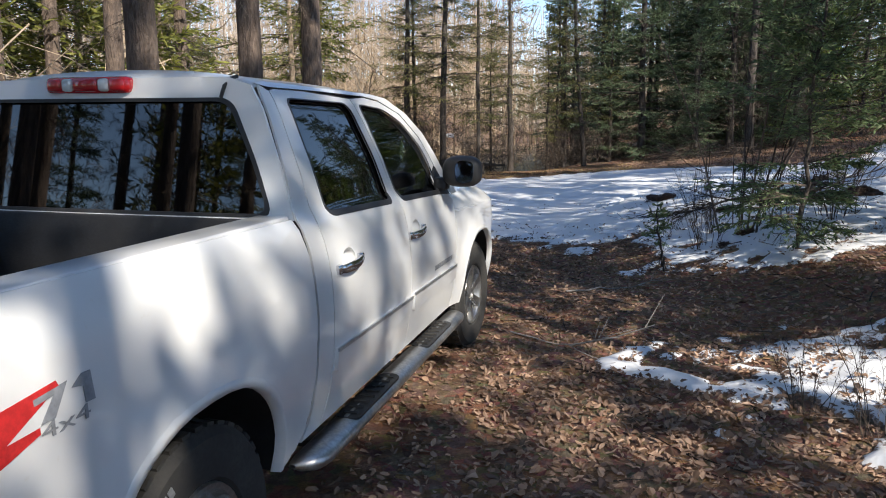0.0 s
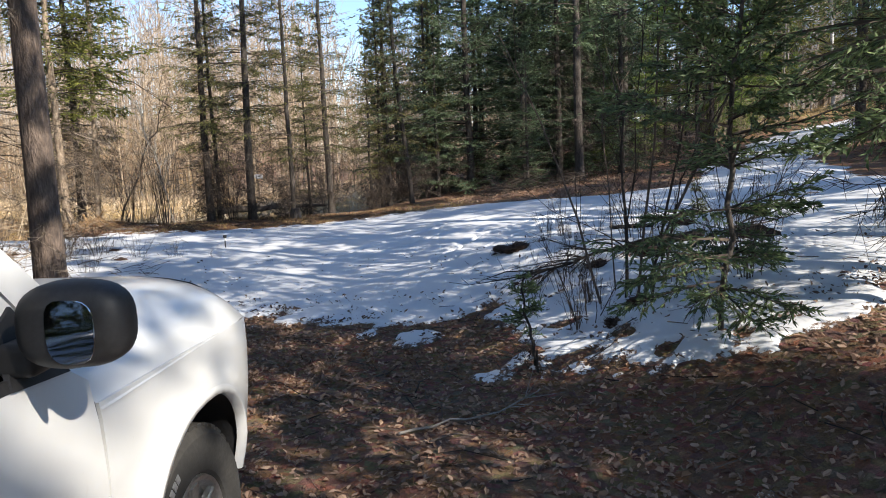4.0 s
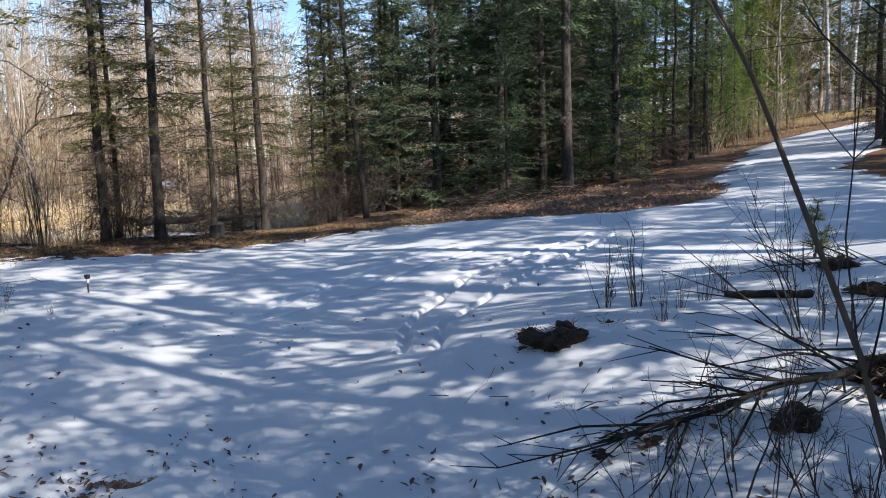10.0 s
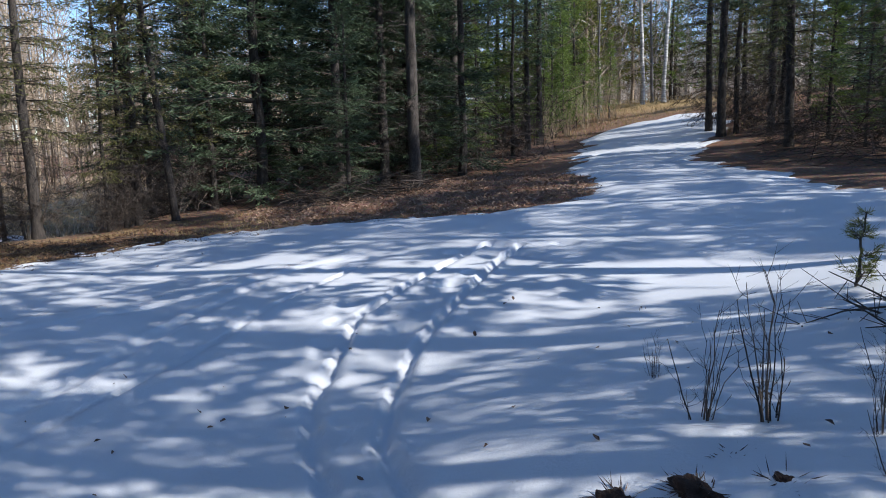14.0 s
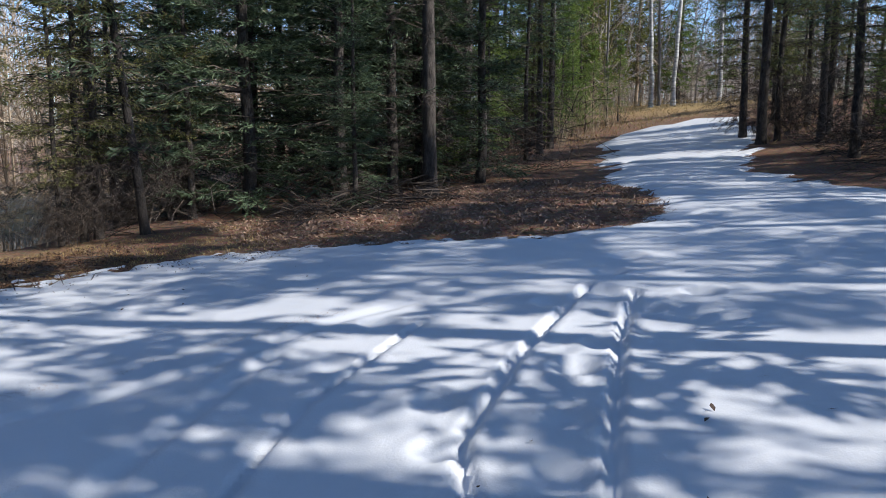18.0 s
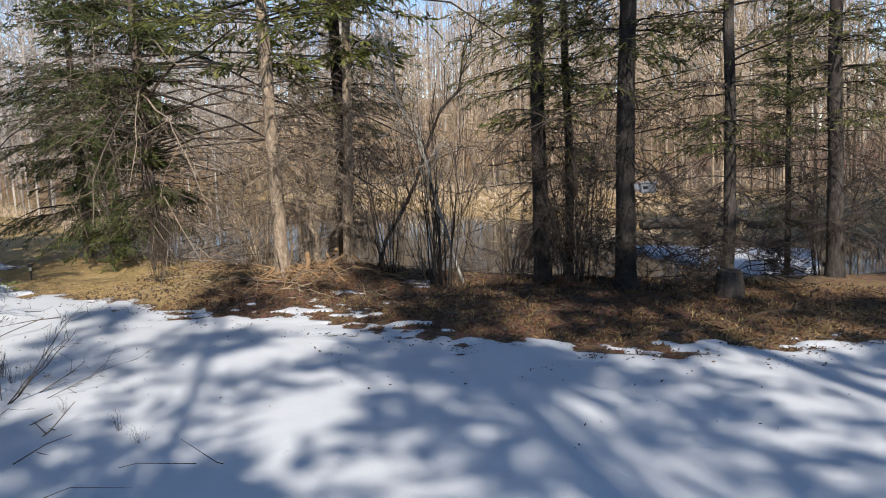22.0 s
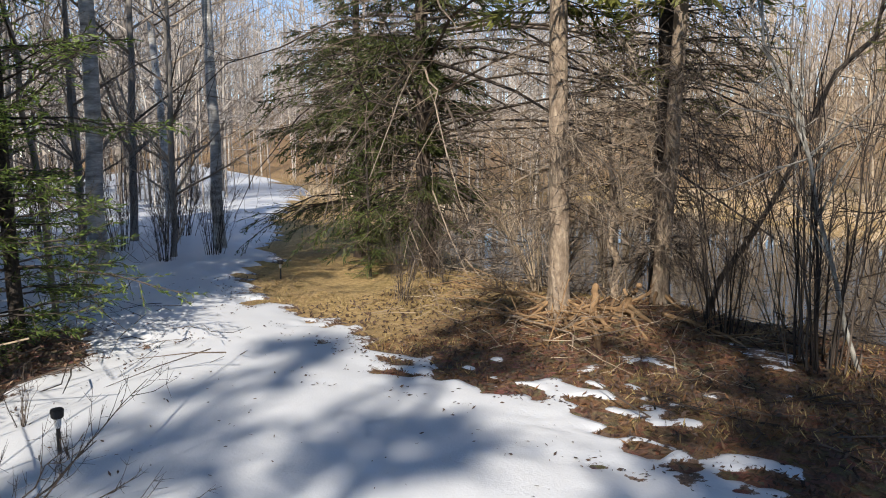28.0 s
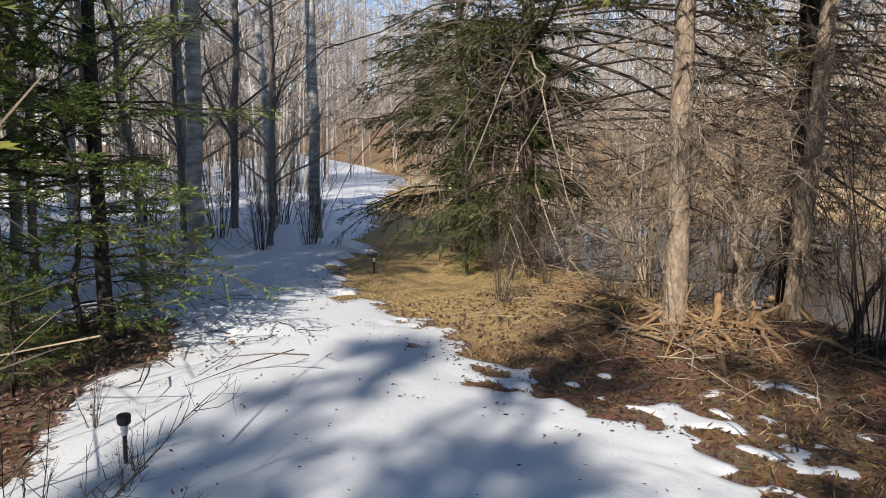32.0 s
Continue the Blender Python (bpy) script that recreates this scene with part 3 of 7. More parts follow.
def conifer(name, seed, height, r0, live_from, radius, bark, needles, per_m=16, dead_per_m=10, low=0.6, twigs=12, tufts=4, blade=(0.13, 0.035),
            droop=0.25, see_to=99.0, bend=(0, 0), dead_len=1.0, wob=0.02, sides=10, wooden=True, fine_to=99.0, hang=0.18, whorl=0.34, side=None, dead_to=None):
    """A spruce, fir or pine: trunk, dead boughs below, living crown of needle sprays above."""
    rs = np.random.RandomState(seed)
    tree = empty(name)
    p, r = trunk_line(rs, height, r0, wob=wob, bend=bend)
    tb = Buf()
    tb.tubes(p[None], r[None], sides)
    tb.make("trunk", bark, tree, True)
    top = min(height * 0.98, see_to)
    live, dead, leaf = Buf(), Buf(), Buf()
    # dead boughs
    dead_top = min(dead_to or live_from, top)
    nd = int(max(0, dead_top - low) * dead_per_m)
    if nd:
        z = rs.uniform(low, dead_top, nd)
        L = dead_len * rs.uniform(0.25, 1.0, nd) * (0.55 + 0.45 * z / max(live_from, 1))
        az = rs.uniform(0, 6.283, nd)
        if side:
            L *= np.clip(1 - 0.7 * side[1] * np.cos(az - side[0]), 0.3, 2)
        q = boughs(rs, on_trunk(p, z), az, rs.uniform(-0.35, 0.40, nd), L, rs.uniform(0.0, 0.5, nd))
        dead.tubes(q, np.linspace(1, 0.3, 6)[None] * (0.0045 + 0.0042 * L)[:, None], 3)
        k = 6
        i = np.repeat(np.arange(nd), k)
        s = rs.uniform(0.25, 1, nd * k)
        j = np.minimum((s * 5).astype(int), 4)
        f = (s * 5 - j)[:, None]
        a = q[i, j] * (1 - f) + q[i, j + 1] * f
        d = unit(q[i, j + 1] - q[i, j]) + rs.normal(0, 0.7, (nd * k, 3)) + np.array([0, 0, -0.15])
        e = a + unit(d) * (L[i] * rs.uniform(0.15, 0.45, nd * k))[:, None]
        m = (a + e) / 2 + rs.normal(0, 0.02, a.shape)
        dead.tubes(np.stack([a, m, e], 1), np.tile([0.0048, 0.0036, 0.0020], (nd * k, 1)), 3)
        i2 = np.repeat(np.arange(nd * k), 7)
        u = rs.uniform(0.15, 1, (len(i2), 1))
        a2 = a[i2] * (1 - u) + e[i2] * u
        e2 = a2 + unit(unit(d)[i2] + rs.normal(0, 0.65, a2.shape)) * rs.uniform(0.06, 0.28, (len(i2), 1))
        dead.tubes(np.stack([a2, e2], 1), np.tile([0.0030, 0.0014], (len(i2), 1)), 3)
    # living boughs
    if top > live_from:
        nl = int((top - live_from) * per_m)
        # boughs leave the trunk in tiers, some tiers longer than others, with gaps between them
        tier = np.arange(live_from, top, whorl)
        tier = tier + rs.uniform(-0.3, 0.3, len(tier)) * whorl
        w = rs.randint(0, len(tier), nl)
        z = np.clip(tier[w] + rs.normal(0, 0.16 * whorl, nl), 0.05, top)
        h = np.clip(z - live_from, 0, None) / (height - live_from)
        L = radius * np.clip(1.02 - h, 0.05, 1) ** 0.85 * rs.uniform(0.55, 1.12, nl)
        L *= np.clip(0.55 + (z - live_from) * 0.6, 0, 1)
        az = rs.uniform(0, 6.283, len(tier))[w] + rs.randint(0, 7, nl) * 0.8976 + rs.normal(0, 0.20, nl)
        L *= rs.uniform(0.68, 1.22, len(tier))[w]
        if side:
            L *= np.where(z < side[2], np.clip(1 + side[1] * np.cos(az - side[0]), 0.12, 1.1), 1)
        q = boughs(rs, on_trunk(p, z), az, 0.05 + 0.55 * h + rs.uniform(-0.1, 0.15, nl), L, droop * (1.2 - h) * rs.uniform(0.6, 1.3, nl), lift=0.12)
        live.tubes(q, np.linspace(1, 0.2, 6)[None] * (0.004 + 0.008 * L)[:, None], 3)
        k = twigs
        i = np.repeat(np.arange(nl), k)
        s = np.tile(np.linspace(0.18, 1, k), nl) + rs.uniform(-0.04, 0.04, nl * k)
        s = np.clip(s, 0, 0.999)
        j = np.minimum((s * 5).astype(int), 4)
        f = (s * 5 - j)[:, None]
        a = q[i, j] * (1 - f) + q[i, j + 1] * f
        t = unit(q[i, j + 1] - q[i, j])
        side = unit(np.cross(t, np.array([0, 0, 1.0]))) * np.where(np.arange(nl * k) % 2, 1, -1)[:, None]
        d = unit(t * 0.75 + side * (1.1 - 0.7 * s)[:, None] + np.array([0, 0, -hang]) + rs.normal(0, 0.16 + 0.3 * (hang - 0.18), t.shape))
        tl = L[i] * rs.uniform(0.22, 0.42, nl * k) * (1.15 - 0.75 * s) + 0.06
        e = a + d * tl[:, None]
        if wooden:
            live.tubes(np.stack([a, e], 1), np.tile([0.004, 0.002], (nl * k, 1)), 3)
        c = tufts
        ii = np.repeat(np.arange(nl * k), c)
        u = np.tile((np.arange(c) + 0.6) / c, nl * k)[:, None] + rs.uniform(-0.1, 0.1, (nl * k * c, 1))
        base = a[ii] * (1 - u) + e[ii] * u
        way = d[ii] + rs.normal(0, 0.36, (nl * k * c, 3))
        bl, bw = blade[0] * rs.uniform(0.7, 1.35, nl * k * c), blade[1] * rs.uniform(0.7, 1.3, nl * k * c)
        high = base[:, 2] > fine_to
        bw = np.where(high, bw * 2.4, bw)
        keep = ~high | (rs.uniform(0, 1, nl * k * c) < 0.3)
        leaf.blades(base[keep], way[keep], bl[keep], bw[keep], rs, 0.6)
    if dead.v:
        tagged(dead.make("dead_wood", TWIG_GREY if bark is not BARK_FIR else TWIG, tree), kind="stuff")
    if live.v:
        tagged(live.make("branchwork", TWIG, tree), kind="stuff")
        tagged(leaf.make("crown", needles, tree), kind="stuff")
    return tree


def bare_tree(name, seed, height, r0, bark, limbs=16, low=0.35, reach=0.28, twigs=7, fine=5, bend=(0, 0), see_to=99.0, wob=0.03, sides=9, up=0.7, twig_mat=None):
    """A leafless broadleaf: trunk, limbs, branches and fine twigs."""
    rs = np.random.RandomState(seed)
    tree = empty(name)
    p, r = trunk_line(rs, height, r0, wob=wob, bend=bend)
    tb = Buf()
    tb.tubes(p[None], r[None], sides)
    tb.make("trunk", bark, tree, True)
    if not limbs:
        return tree
    z = rs.uniform(low * height, min(0.97 * height, see_to), limbs)
    L = height * reach * (1.15 - z / height) * rs.uniform(0.6, 1.2, limbs)
    q = boughs(rs, on_trunk(p, z), rs.uniform(0, 6.283, limbs), rs.uniform(up - 0.3, up + 0.3, limbs), L, rs.uniform(-0.15, 0.1, limbs))
    wood, fineb = Buf(), Buf()
    wood.tubes(q, np.linspace(1, 0.25, 6)[None] * (0.006 + 0.010 * L)[:, None], 5)
    src, SL = q, L
    for level, (k, frac) in enumerate(((twigs, 0.45), (fine, 0.5))):
        nb = len(src)
        i = np.repeat(np.arange(nb), k)
        s = rs.uniform(0.2, 0.999, nb * k)
        n = src.shape[1] - 1
        j = np.minimum((s * n).astype(int), n - 1)
        f = (s * n - j)[:, None]
        a = src[i, j] * (1 - f) + src[i, j + 1] * f
        d = unit(unit(src[i, j + 1] - src[i, j]) + rs.normal(0, 0.55, (nb * k, 3)) + np.array([0, 0, 0.15]))
        TL = SL[i] * frac * rs.uniform(0.5, 1.1, nb * k)
        m = a + d * TL[:, None] * 0.5 + rs.normal(0, 0.06, a.shape) * TL[:, None]
        e = a + d * TL[:, None] + np.array([0, 0, 0.08]) * TL[:, None]
        src = np.stack([a, m, e], 1)
        rad = (0.0035 + 0.004 * TL)[:, None] * np.array([1, 0.7, 0.35])[None]
        (wood if level == 0 else fineb).tubes(src, rad, 3)
        SL = TL
    tagged(wood.make("branchwork", twig_mat or bark, tree), kind="stuff")
    tagged(fineb.make("crown", twig_mat or TWIG, tree), kind="stuff")
    return tree


def shrub(name, seed, stems, height, spread, material, r0=0.012, twigs=8, base=0.15, curve=0.25):
    """A bare many-stemmed bush."""
    rs = np.random.RandomState(seed)
    bush = empty(name)
    az = rs.uniform(0, 6.283, stems)
    start = np.stack([np.cos(az) * rs.uniform(0, base, stems), np.sin(az) * rs.uniform(0, base, stems), np.full(stems, -0.08)], -1)
    L = height * rs.uniform(0.45, 1.1, stems)
    lean = rs.uniform(0.0, spread, stems)
    s = np.linspace(0, 1, 7)[None, :, None]
    out = np.stack([np.cos(az), np.sin(az), np.zeros(stems)], -1)[:, None]
    q = start[:, None] + out * (s * lean[:, None, None] + curve * s ** 2 * lean[:, None, None]) * L[:, None, None] + np.array([0, 0, 1.0]) * s * L[:, None, None] * np.cos(lean)[:, None, None]
    q = q + rs.normal(0, 0.018, q.shape) * L[:, None, None] * s
    a1 = Buf()
    a1.tubes(q, np.linspace(1, 0.3, 7)[None] * (r0 * rs.uniform(0.6, 1.5, stems))[:, None], 5)
    tagged(a1.make("stem_clump", material, bush, True), kind="stuff")
    b1 = Buf()
    i = np.repeat(np.arange(stems), twigs)
    t = rs.uniform(0.3, 0.999, stems * twigs)
    j = np.minimum((t * 6).astype(int), 5)
    f = (t * 6 - j)[:, None]
    a = q[i, j] * (1 - f) + q[i, j + 1] * f
    d = unit(unit(q[i, j + 1] - q[i, j]) + rs.normal(0, 0.5, a.shape))
    TL = L[i] * rs.uniform(0.1, 0.3, len(i))
    m = a + d * TL[:, None] * 0.5 + rs.normal(0, 0.03, a.shape) * TL[:, None]
    e = a + (d + np.array([0, 0, 0.2])) * TL[:, None]
    w = np.stack([a, m, e], 1)
    b1.tubes(w, np.tile([0.4, 0.3, 0.15], (len(i), 1)) * r0, 3)
    i2 = np.repeat(np.arange(len(i)), 3)
    a2 = w[i2, 1] * 0.5 + w[i2, 2] * 0.5
    d2 = unit(d[i2] + rs.normal(0, 0.6, (len(i2), 3)))
    e2 = a2 + d2 * (TL[i2] * rs.uniform(0.25, 0.6, len(i2)))[:, None]
    b1.tubes(np.stack([a2, e2], 1), np.tile([0.22, 0.12], (len(i2), 1)) * r0, 3)
    tagged(b1.make("twig_spray", material, bush), kind="stuff")
    return bush


PLACED = []


def stand(tree, x, y, turn=0.0, size=1.0, lean=(0, 0), label="", category="tree", group=""):
    """Sets a newly built thing on the ground there."""
    tree.matrix_world = pose(x, y, gz(x, y), lean[0], lean[1], turn) @ Matrix.Scale(size, 4)
    PLACED.append((x, y))
    return tagged(tree, label, category, group)


def again(tree, x, y, turn=0.0, size=1.0, lean=(0, 0)):
    """A copy of a tree elsewhere."""
    ob = copy_thing(tree, pose(x, y, gz(x, y), lean[0], lean[1], turn))
    ob.scale = (size, size, size)
    PLACED.append((x, y))
    return ob


EDGE_FIRS, BANK, SWAMP, SUNNY, BEHIND, THICKET = "firs at the wood's edge", "spruces along the bank", "bare trees in the swamp wood", "pines on the sunny side", "pines behind the truck", "bare shrubs on the bank"
fir_a = conifer("fir_tree", 11, 12.5, 0.13, 0.4, 2.3, BARK_FIR, NEEDLE_DARK, per_m=24, twigs=13, tufts=11, blade=(0.12, 0.020), low=0.3, wooden=False, fine_to=6)
stand(fir_a, 7.4, 28.4, 0, label="tall dark green fir with boughs down to the ground", group=EDGE_FIRS)
fir_b = conifer("fir_tree", 12, 11.5, 0.12, 0.9, 2.0, BARK_FIR, NEEDLE_DARK, per_m=22, twigs=13, tufts=11, blade=(0.12, 0.020), low=0.3, wooden=False, fine_to=6)
stand(fir_b, 9.3, 28.0, 40, label="dark green fir with dense drooping boughs", group=EDGE_FIRS)
fir_c = conifer("fir_tree", 21, 10, 0.09, 0.9, 1.6, BARK_FIR, NEEDLE_SUNLIT, per_m=18, twigs=11, tufts=6, blade=(0.15, 0.030), low=0.3, wooden=False)
stand(fir_c, 17.0, 33.2, 40, label="sunlit yellow-green young fir beside the track", group=EDGE_FIRS)
thin_a = conifer("spruce_tree", 13, 11.5, 0.125, 2.6, 2.1, BARK_FIR, NEEDLE_OLIVE, per_m=21, dead_per_m=30, twigs=11, tufts=11, fine_to=6.5, hang=0.4, blade=(0.095, 0.016), dead_len=2.0, low=0.4)
stand(thin_a, 0.0, 25.9, 0, label="spruce with dark trunk and fine dead lower branches", group=BANK)
thin_b = conifer("spruce_tree", 14, 10.5, 0.072, 1.8, 1.5, BARK_FIR, NEEDLE_OLIVE, per_m=19, dead_per_m=34, twigs=9, tufts=10, fine_to=6, hang=0.4, blade=(0.09, 0.015), dead_len=1.3, low=0.3)
stand(thin_b, 4.4, 27.6, 0, label="slender spruce with sparse needles and dead twigs", group=BANK)
crook = conifer("spruce_tree", 24, 11, 0.075, 1.6, 1.5, BARK_FIR, NEEDLE_DARK, per_m=14, dead_per_m=24, twigs=9, tufts=8, blade=(0.13, 0.026), dead_len=1.2, bend=(0.5, 0))
stand(crook, 5.1, 27.25, 0, lean=(0, -6), label="slender spruce leaning to one side at the wood's edge", group=BANK)
tall = conifer("spruce_tree", 34, 16, 0.15, 4.6, 2.0, BARK_FIR, NEEDLE_DARK, per_m=14, dead_per_m=9, twigs=11, tufts=5, blade=(0.18, 0.038), dead_len=1.2, low=1.2, wooden=False)
stand(tall, 10.93, 27.04, 0, label="straight tall spruce with a bare grey trunk", group=EDGE_FIRS)
pine_a = conifer("pine_tree", 15, 18, 0.19, 9.5, 3.0, BARK_PINE, NEEDLE_PINE, per_m=7, dead_per_m=4, twigs=10, tufts=5, blade=(0.26, 0.07), dead_len=1.3, droop=0.1, wooden=False)
stand(pine_a, -2.3, 13.5, 0, label="tall pine with straight brown-grey bark", group=BEHIND)
pine_b = conifer("pine_tree", 16, 12, 0.10, 1.6, 2.4, BARK_PALE, NEEDLE_PINE, per_m=12, dead_per_m=12, twigs=10, tufts=5, blade=(0.24, 0.06), dead_len=1.3, droop=0.1, wooden=False)
stand(pine_b, -8.5, 17.5, 0, label="sunlit young pine with yellow-green needles", group=BEHIND)
pale_a = conifer("spruce_tree", 31, 11.5, 0.105, 3.2, 2.6, BARK_PALE, NEEDLE_PINE, per_m=22, dead_per_m=24, twigs=12, tufts=9, blade=(0.15, 0.030), dead_len=1.7, low=0.9)
stand(pale_a, -4.95, 25.4, 0, label="sunlit spruce with pale scaly bark and dead branch stubs", group=BANK)
pale_b = conifer("spruce_tree", 32, 10.5, 0.08, 3.3, 2.0, BARK_PALE, NEEDLE_PINE, per_m=15, dead_per_m=22, twigs=11, tufts=6, blade=(0.18, 0.042), dead_len=1.6, bend=(-0.5, 0.2))
stand(pale_b, -4.35, 26.3, 0, lean=(0, 3), label="slim sunlit spruce with pale bark leaning over the bank", group=BANK)
broad = conifer("spruce_tree", 33, 11, 0.12, 0.8, 2.5, BARK_PINE, NEEDLE_FIR, per_m=28, dead_per_m=26, twigs=16, tufts=18, fine_to=5.5, blade=(0.10, 0.017), dead_len=2.5, droop=0.42, hang=0.42, low=0.5, whorl=0.55, side=(3.4, 0.9, 3.4), dead_to=4.2)
stand(broad, -8.9, 27.0, 0, label="broad spruce with olive-green boughs over the snowy track", group=BANK)
bare_a = bare_tree("birch_tree", 17, 13, 0.125, BARK_BIRCH, 18, twig_mat=TWIG_GREY, bend=(0.3, 0.2))
stand(bare_a, -11.6, 22.9, 0, label="grey birch with peeling bark standing in snow", group=SWAMP)
bare_c = bare_tree("birch_tree", 19, 13, 0.105, BARK_BIRCH, 18, twig_mat=TWIG_GREY, bend=(-0.8, 0.1))
stand(bare_c, -13.0, 25.4, 0, label="slanting grey-white birch beside the snowy track", group=SWAMP)
bare_b = bare_tree("bare_tree", 18, 11, 0.075, BARK_GREY, 16, low=0.15, twig_mat=TWIG_GREY)
stand(bare_b, -15.2, 24.6, 0, label="slender dark leafless tree among shrubs", group=SWAMP)
bush_a = shrub("bare_shrub", 41, 24, 2.9, 0.36, TWIG, 0.009, 11, base=0.34)
stand(bush_a, -2.35, 25.5, 0, label="tall leafless shrub with many thin stems", category="shrub", group=THICKET)
bush_b = shrub("bare_shrub", 42, 16, 2.1, 0.5, TWIG_WARM, 0.010, 9, base=0.3)
stand(bush_b, -3.1, 26.6, 0, label="spreading leafless tawny shrub", category="shrub", group=THICKET)

FIRS = ((fir_a, 12.0, 29.3, 10, 1.0), (fir_b, 8.3, 30.6, 80, 0.95), (fir_a, 6.4, 31.0, 120, 0.6), (fir_a, 11.0, 31.5, 200, 1.1), (fir_b, 13.9, 32.4, 150, 1.0), (fir_b, 11.5, 28.2, 260, 0.75),
        (fir_a, 16.5, 34.6, 20, 1.1), (fir_b, 15, 37, 75, 1.2), (fir_c, 19.3, 35.2, 130, 1.0), (fir_c, 22.5, 37.6, 60, 1.0), (fir_c, 24.6, 39.4, 200, 1.1), (fir_a, 8.9, 26.6, 300, 0.42), (fir_b, 6.3, 28.6, 340, 0.6),
        (fir_c, 27.0, 40.0, 10, 0.9), (fir_c, 12.7, 29.0, 90, 0.5), (fir_c, 15.6, 31.2, 140, 0.55), (fir_b, 20.5, 40, 33, 1.2), (fir_c, 36, 41, 80, 1.0), (fir_c, 38, 36, 120, 1.1), (fir_b, 25.5, 24.2, 20, 0.6), (fir_b, 27.5, 27.2, 170, 0.55), (fir_a, 23.8, 22.4, 250, 0.65), (fir_b, 20.5, 20.2, 110, 1.0), (fir_a, 12.9, 27.9, 45, 0.85), (fir_b, 13.2, 30.6, 100, 1.0), (fir_a, 10.0, 29.6, 20, 1.0),
        (fir_a, 7.0, 32.5, 10, 1.0), (fir_b, 9.2, 32.9, 60, 1.1), (fir_a, 12.8, 34.0, 140, 1.1), (fir_b, 10.6, 34.8, 200, 1.1), (fir_a, 14.6, 35.2, 300, 1.1), (fir_b, 8.0, 35.5, 250, 1.1), (fir_a, 17.8, 36.8, 80, 1.1), (fir_b, 5.4, 34.2, 30, 0.9), (fir_b, 12.0, 37.2, 170, 1.2), (fir_a, 16.0, 39.0, 120, 1.2))
THINS = ((thin_a, -1.2, 26.25, 50, 0.9), (thin_a, 2.47, 27.5, 100, 0.85), (tall, 14.3, 30.5, 200, 1.05), (tall, 10.65, 28.2, 250, 0.8), (tall, 18.9, 32.7, 300, 0.7),
         (tall, 20.1, 33.5, 20, 0.75), (tall, 21.6, 26.3, 10, 0.9), (thin_b, 22.2, 26.2, 130, 1.1), (tall, 21.8, 24.7, 220, 0.7), (tall, 23.5, 25.5, 90, 0.8), (thin_b, 25, 27, 30, 1.2), (thin_b, 1.2, 26.1, 30, 1.0),
         (thin_b, 3.78, 27.42, 60, 0.6), (thin_b, 4.15, 27.5, 90, 0.8), (thin_b, 6.0, 29.0, 150, 1.0), (thin_b, 5.2, 30.5, 200, 0.9), (thin_a, -5.0, 27.3, 240, 0.95), (thin_b, 12, 33, 0, 1), (thin_b, 17.4, 31.6, 50, 0.9),
         (thin_b, 21, 35.5, 80, 0.9), (thin_b, -1.02, 26.95, 10, 0.9), (thin_a, 19.6, 22.6, 60, 0.9), (thin_a, 22.6, 27.6, 60, 0.9), (thin_a, 18.3, 19.2, 160, 1.0), (thin_b, 1.9, 30.2, 12, 0.7))
PINES = ((pine_a, -2.75, 11.0, 50, 1.0), (pine_a, -3.2, 8.2, 100, 0.95), (pine_a, -5.4, 16.0, 150, 0.8), (pine_a, -5.2, 12.2, 200, 0.85), (pine_a, -7.0, 13.8, 240, 0.8), (pine_a, -7.7, 13.2, 300, 0.9), (pine_b, -6.8, 18.8, 45, 0.72), (pine_b, -10.5, 15.0, 90, 1.1),
         (pine_b, -9.3, 11.5, 130, 1.1), (pine_b, -12.8, 18.3, 200, 1.1), (pine_b, -14, 12, 10, 1.2), (pine_b, -17, 17, 60, 1.2), (pine_a, -11.5, 8, 60, 0.9), (pine_a, -6.2, 5.2, 20, 0.9), (pine_a, -8, 0, 90, 1.0), (pine_a, -5.2, -5, 200, 0.9), (pine_a, -1.4, -8.5, 10, 1.0), (pine_a, 2.8, -7.0, 77, 0.9), (pine_b, -12, 3, 5, 1.0))
